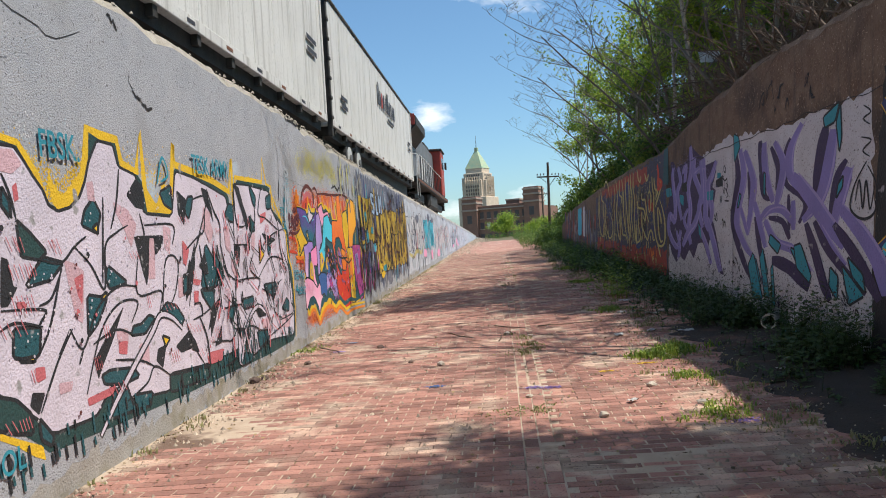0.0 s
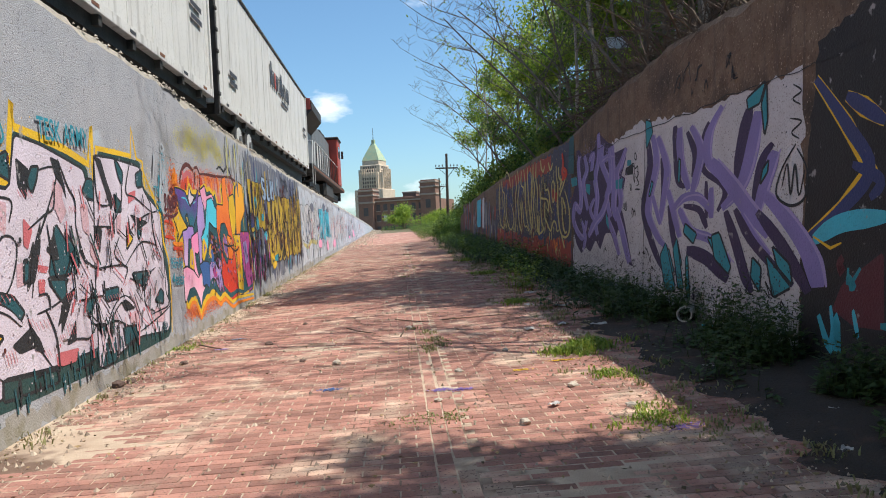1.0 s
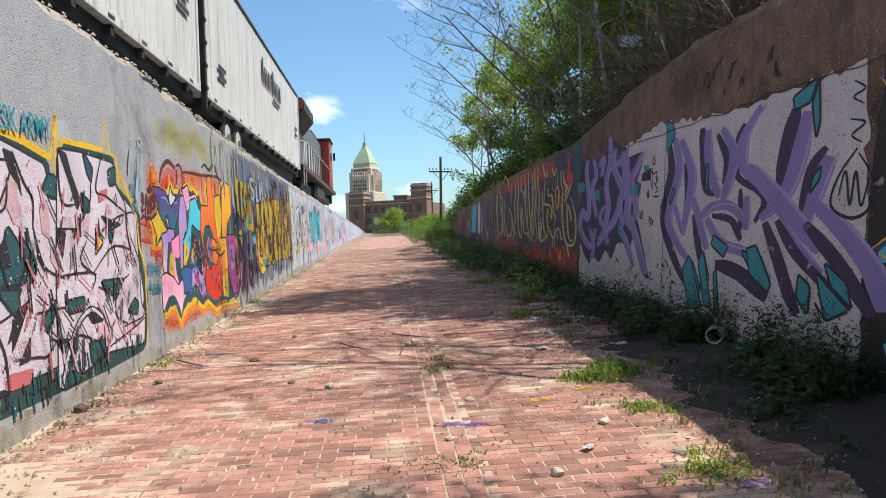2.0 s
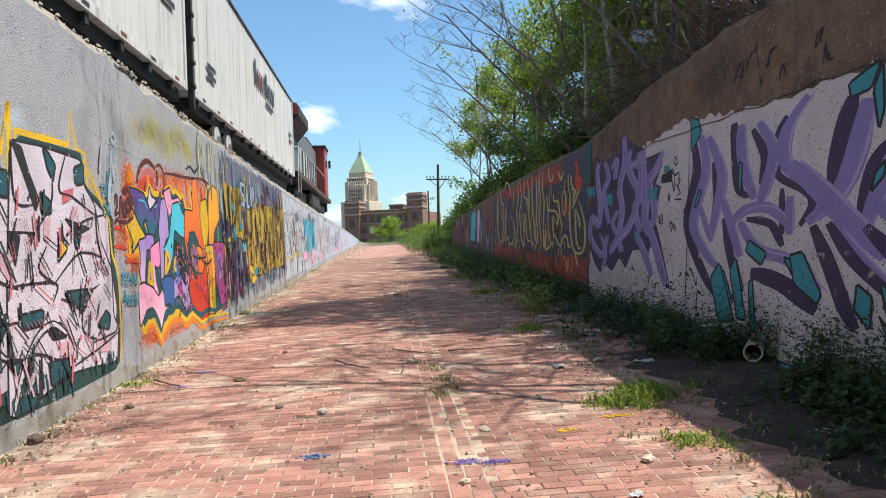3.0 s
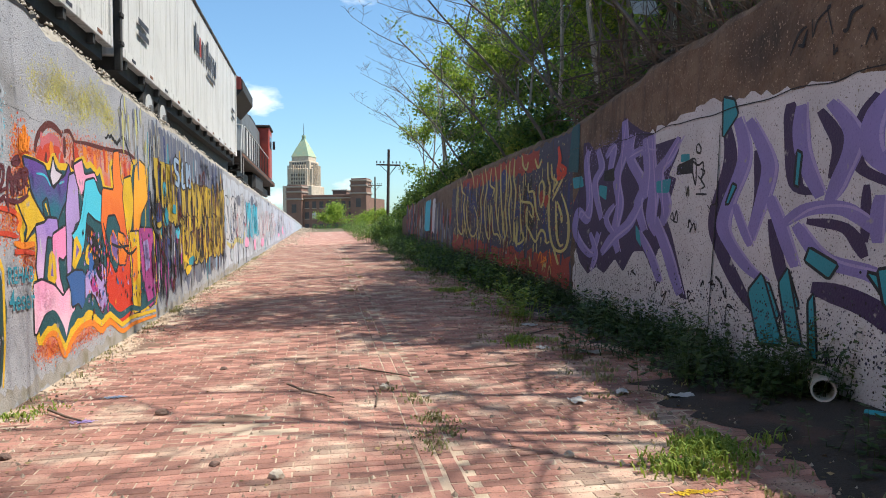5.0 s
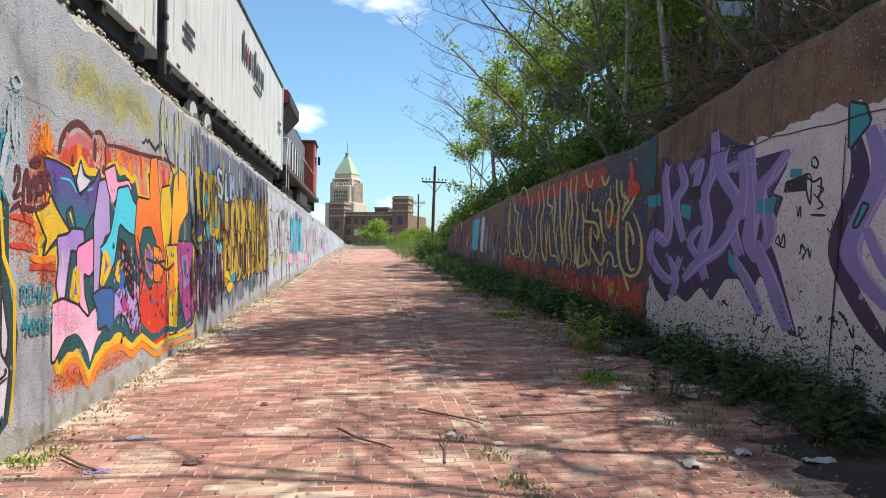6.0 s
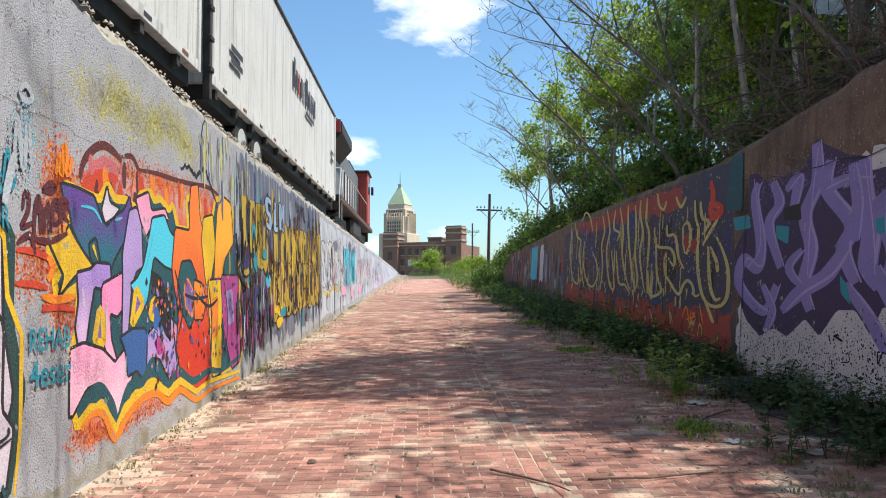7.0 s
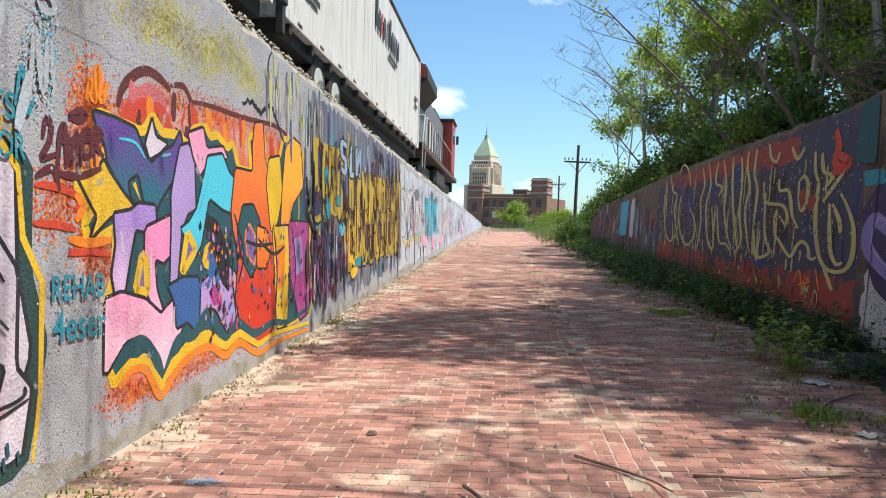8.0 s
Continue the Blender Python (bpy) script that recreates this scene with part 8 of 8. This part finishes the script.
def build_pipe():
    p = empty("pipe", "short white plastic pipe lying in the weeds", "pipe", m=ROAD @ Matrix.Translation((3.92, 11.3, 0.13)) @ Matrix.Rotation(radians(-30), 4, 'Z'))
    bm = bmesh.new()
    rings = []
    for y, r in ((0, 0.09), (0.7, 0.09), (0.7, 0.076), (0, 0.076)):
        rings.append([bm.verts.new((r * math.cos(k * math.pi / 12), y, r * math.sin(k * math.pi / 12))) for k in range(24)])
    for a, b in ((0, 1), (1, 2), (2, 3), (3, 0)):
        for k in range(24):
            bm.faces.new((rings[a][k], rings[a][(k + 1) % 24], rings[b][(k + 1) % 24], rings[b][k]))
    bmesh.ops.recalc_face_normals(bm, faces=bm.faces)
    part("pipe_wall", bm, PVC, p)


build_pipe()


def build_can(x, y, r, h, colour, label, lying=False, turn=0.0):
    m = on_road(x, y, r if lying else 0, turn)
    if lying:
        m = m @ Matrix.Rotation(radians(90), 4, 'X')
    c = empty("spray_can", label, "can", m=m)
    tube("body", [((0, 0, 0), (0, 0, h * 0.86), r, r), ((0, 0, h * 0.86), (0, 0, h * 0.95), r, r * 0.55)], surface(colour[0], colour[1], colour[1], 0.4, 8, 40, 0), c, sides=16)
    tube("cap", [((0, 0, h * 0.95), (0, 0, h), r * 0.4, r * 0.4)], PVC, c, sides=10)


build_can(-2.14, 5.95, 0.035, 0.1, ("purple_can_paint", (0.07, 0.03, 0.17)), "small purple spray can standing at the wall's foot")
build_can(4.0, 10.95, 0.035, 0.17, ("teal_can_paint", (0.02, 0.30, 0.36)), "teal spray can lying in the weeds", True, 0.7)
build_can(3.95, 10.6, 0.035, 0.15, ("orange_can_paint", (0.5, 0.12, 0.02)), "orange spray can lying in the weeds", True, 1.9)


def build_litter(x, y, w, d, turn, seed):
    """A crumpled sheet of pale paper."""
    rng = random.Random(seed)
    n = 5
    verts = [((i / n - .5) * w, (j / n - .5) * d, 0.006 + rng.uniform(0, 0.028)) for j in range(n + 1) for i in range(n + 1)]
    faces = [(j * (n + 1) + i, j * (n + 1) + i + 1, (j + 1) * (n + 1) + i + 1, (j + 1) * (n + 1) + i) for j in range(n) for i in range(n)]
    ob = put("paper_scrap", mesh_of("paper_scrap", verts, faces, surface("dirty_paper", (0.55, 0.53, 0.5), (0.42, 0.4, 0.37), 0.9, 9, 60, 0.1)), m=on_road(x, y, 0, turn))
    tagged(ob, "crumpled dirty white paper scrap on the ground", "litter", "litter")


for i, (x, y, w, d) in enumerate(((3.05, 11.85, 0.3, 0.16), (2.65, 12.1, 0.2, 0.15), (3.0, 13.9, 0.35, 0.2), (1.75, 8.15, 0.16, 0.1), (2.6, 14.3, 0.2, 0.15), (3.3, 9.0, 0.2, 0.15), (2.2, 11.9, 0.26, 0.18), (3.5, 7.4, 0.15, 0.1), (3.1, 6.6, 0.12, 0.1), (2.9, 16.0, 0.3, 0.2))):
    build_litter(x, y, w * 0.65, d * 0.65, i * 1.3, i)
build_litter(5.4, 13.2, 0.4, 0.3, 0.3, 40)
bag = bpy.context.scene.collection.objects[-1]
bag.matrix_basis = Matrix.Translation((5.0, 17.2, 5.0)) @ Matrix.Rotation(1.0, 4, 'X')
bag.name = "plastic_bag"
tagged(bag, "torn white plastic bag caught in dead twigs", "litter")

# soil drifted along the foot of the east wall, widened and darkened to paint in shade
rng = random.Random(21)
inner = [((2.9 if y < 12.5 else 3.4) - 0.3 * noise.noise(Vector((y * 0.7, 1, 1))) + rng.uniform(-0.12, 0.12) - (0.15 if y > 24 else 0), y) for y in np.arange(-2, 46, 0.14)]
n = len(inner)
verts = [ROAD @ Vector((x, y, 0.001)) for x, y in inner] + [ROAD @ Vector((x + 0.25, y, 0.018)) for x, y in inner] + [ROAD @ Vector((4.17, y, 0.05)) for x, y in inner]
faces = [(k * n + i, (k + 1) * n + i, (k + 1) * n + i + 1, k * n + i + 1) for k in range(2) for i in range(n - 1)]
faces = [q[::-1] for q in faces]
put("soil_drift", mesh_of("soil_drift", verts, faces, SHADE_SOIL, smooth=True), GROUND, "soil drifted along the wall's foot, darkened with painted shade")

# overspray on the bricks
for x, y, a, b, colour in ((2.45, 7.35, 0.2, 0.1, "violet"), (0.95, 9.0, 0.11, 0.06, "violet"), (1.12, 8.95, 0.1, 0.05, "violet"), (-0.02, 9.35, 0.09, 0.05, "blue"), (1.72, 9.55, 0.07, 0.03, "yellow"), (2.15, 9.85, 0.14, 0.03, "yellow"),
                           (-1.55, 13.0, 0.1, 0.04, "skyblue"), (-1.6, 12.2, 0.09, 0.04, "lavender")):
    rng = random.Random(x)
    verts, faces = [], []
    for _ in range(150):
        px, py, r, k = x + rng.gauss(0, a * 0.45), y + rng.gauss(0, b * 0.5), rng.uniform(0.003, 0.011), len(verts)
        verts += [ROAD @ Vector((px + r * math.cos(q), py + r * math.sin(q), 0.005)) for q in (0, 1.05, 2.1, 3.14, 4.19, 5.24)]
        faces.append(tuple(range(k, k + 6)))
    tagged(put("paint_spot", mesh_of("paint_spot", verts, faces, paint(colour)), GROUND, colour + " paint sprayed thinly on the bricks"), kind="stuff")

# ---- paving bricks ----
BW, BL, GAP = 0.099, 0.222, 0.010
SEAM0, SEAM1 = 0.80, 1.03


def brick_shape(l, w, h=0.055):
    a, b, e = l / 2 - GAP / 2, w / 2 - GAP / 2, 0.003
    v = [(-a, -b, -h), (a, -b, -h), (a, b, -h), (-a, b, -h), (-a, -b, -e), (a, -b, -e), (a, b, -e), (-a, b, -e), (-a + e, -b + e, 0), (a - e, -b + e, 0), (a - e, b - e, 0), (-a + e, b - e, 0)]
    f = [(0, 1, 5, 4), (1, 2, 6, 5), (2, 3, 7, 6), (3, 0, 4, 7), (4, 5, 9, 8), (5, 6, 10, 9), (6, 7, 11, 10), (7, 4, 8, 11), (8, 9, 10, 11)]
    return v, f


def brick_places():
    """Centres and turns of all bricks: courses across the ramp, two rows along it in the seam."""
    rng = random.Random(17)
    out = []
    y, row = 2.6, 0
    while y < 46:
        for lo, hi in ((WEST_X + 0.05, SEAM0), (SEAM1, 4.12)):
            x = lo + (BL / 2 if row % 2 else 0) - 0.05
            while x < hi - 0.06:
                x1 = min(x + BL, hi)
                x0 = max(x, lo)
                if x1 - x0 > 0.07:
                    out.append(((x0 + x1) / 2, y, x1 - x0, BW, 0.0))
                x += BL
        y += BW
        row += 1
    for k, x in enumerate((SEAM0 + 0.058, SEAM1 - 0.058)):
        y = 2.6 + k * 0.1
        while y < 46:
            out.append((x, y, BL, 0.113, math.pi / 2))
            y += BL + 0.004
    places = []
    for x, y, l, w, turn in out:
        sink = rng.uniform(-0.0012, 0.0012) + 0.0035 * noise.noise(Vector((x * 0.9, y * 0.9, 2)))
        if noise.noise(Vector((x * 0.7, y * 0.55, 8))) > 0.36:
            sink -= 0.0022  # worn or buried patches
        foot = max(0.0, 1 - (x - WEST_X) / 0.9) * 0.007 * (0.6 + noise.noise(Vector((x * 1.5, y * 0.8, 4))))
        sink -= max(0.0, foot)
        if abs(x - 0.93) < 0.14 and rng.random() < 0.3:
            sink -= 0.003
        y += 0.016 * noise.noise(Vector((x * 0.8, y * 0.25, 6)))
        places.append((x, y, sink, l, w, turn + rng.gauss(0, 0.022), rng.gauss(0, 0.01)))
    return places


NEAR = []
verts, faces = [], []
single = {}
for x, y, z, l, w, turn, tilt in brick_places():
    m = ROAD @ Matrix.Translation((x, y, z)) @ Matrix.Rotation(turn, 4, 'Z') @ Matrix.Rotation(tilt, 4, 'X')
    if len(NEAR) < 290 and 8.95 < y < 11.2 and -0.35 < x < 2.1 and abs(l - BL) < 1e-6:
        if "me" not in single:
            single["me"] = mesh_of("brick", *brick_shape(BL, BW), BRICK_PART)
        NEAR.append(put("brick", single["me"], GROUND, m=m))
        continue
    v, f = brick_shape(l, w)
    if y > 26:
        v, f = v[8:], [(0, 1, 2, 3)]
    k = len(verts)
    verts += [m @ Vector(p) for p in v]
    faces += [tuple(k + i for i in q) for q in f]
paving = put("paving_bricks", mesh_of("paving_bricks", verts, faces, BRICK), GROUND, "worn red paving bricks laid in courses across the ramp")
tagged(paving, kind="stuff")
far = put("far_paving", mesh_of("far_paving", [ROAD @ Vector(p) for p in ((WEST_X, 46, 0.002), (4.1, 46, 0.002), (3.8, 76, 0.002), (WEST_X, 76, 0.002))], [(0, 1, 2, 3)], BRICK_PART), GROUND, "distant red brick paving")
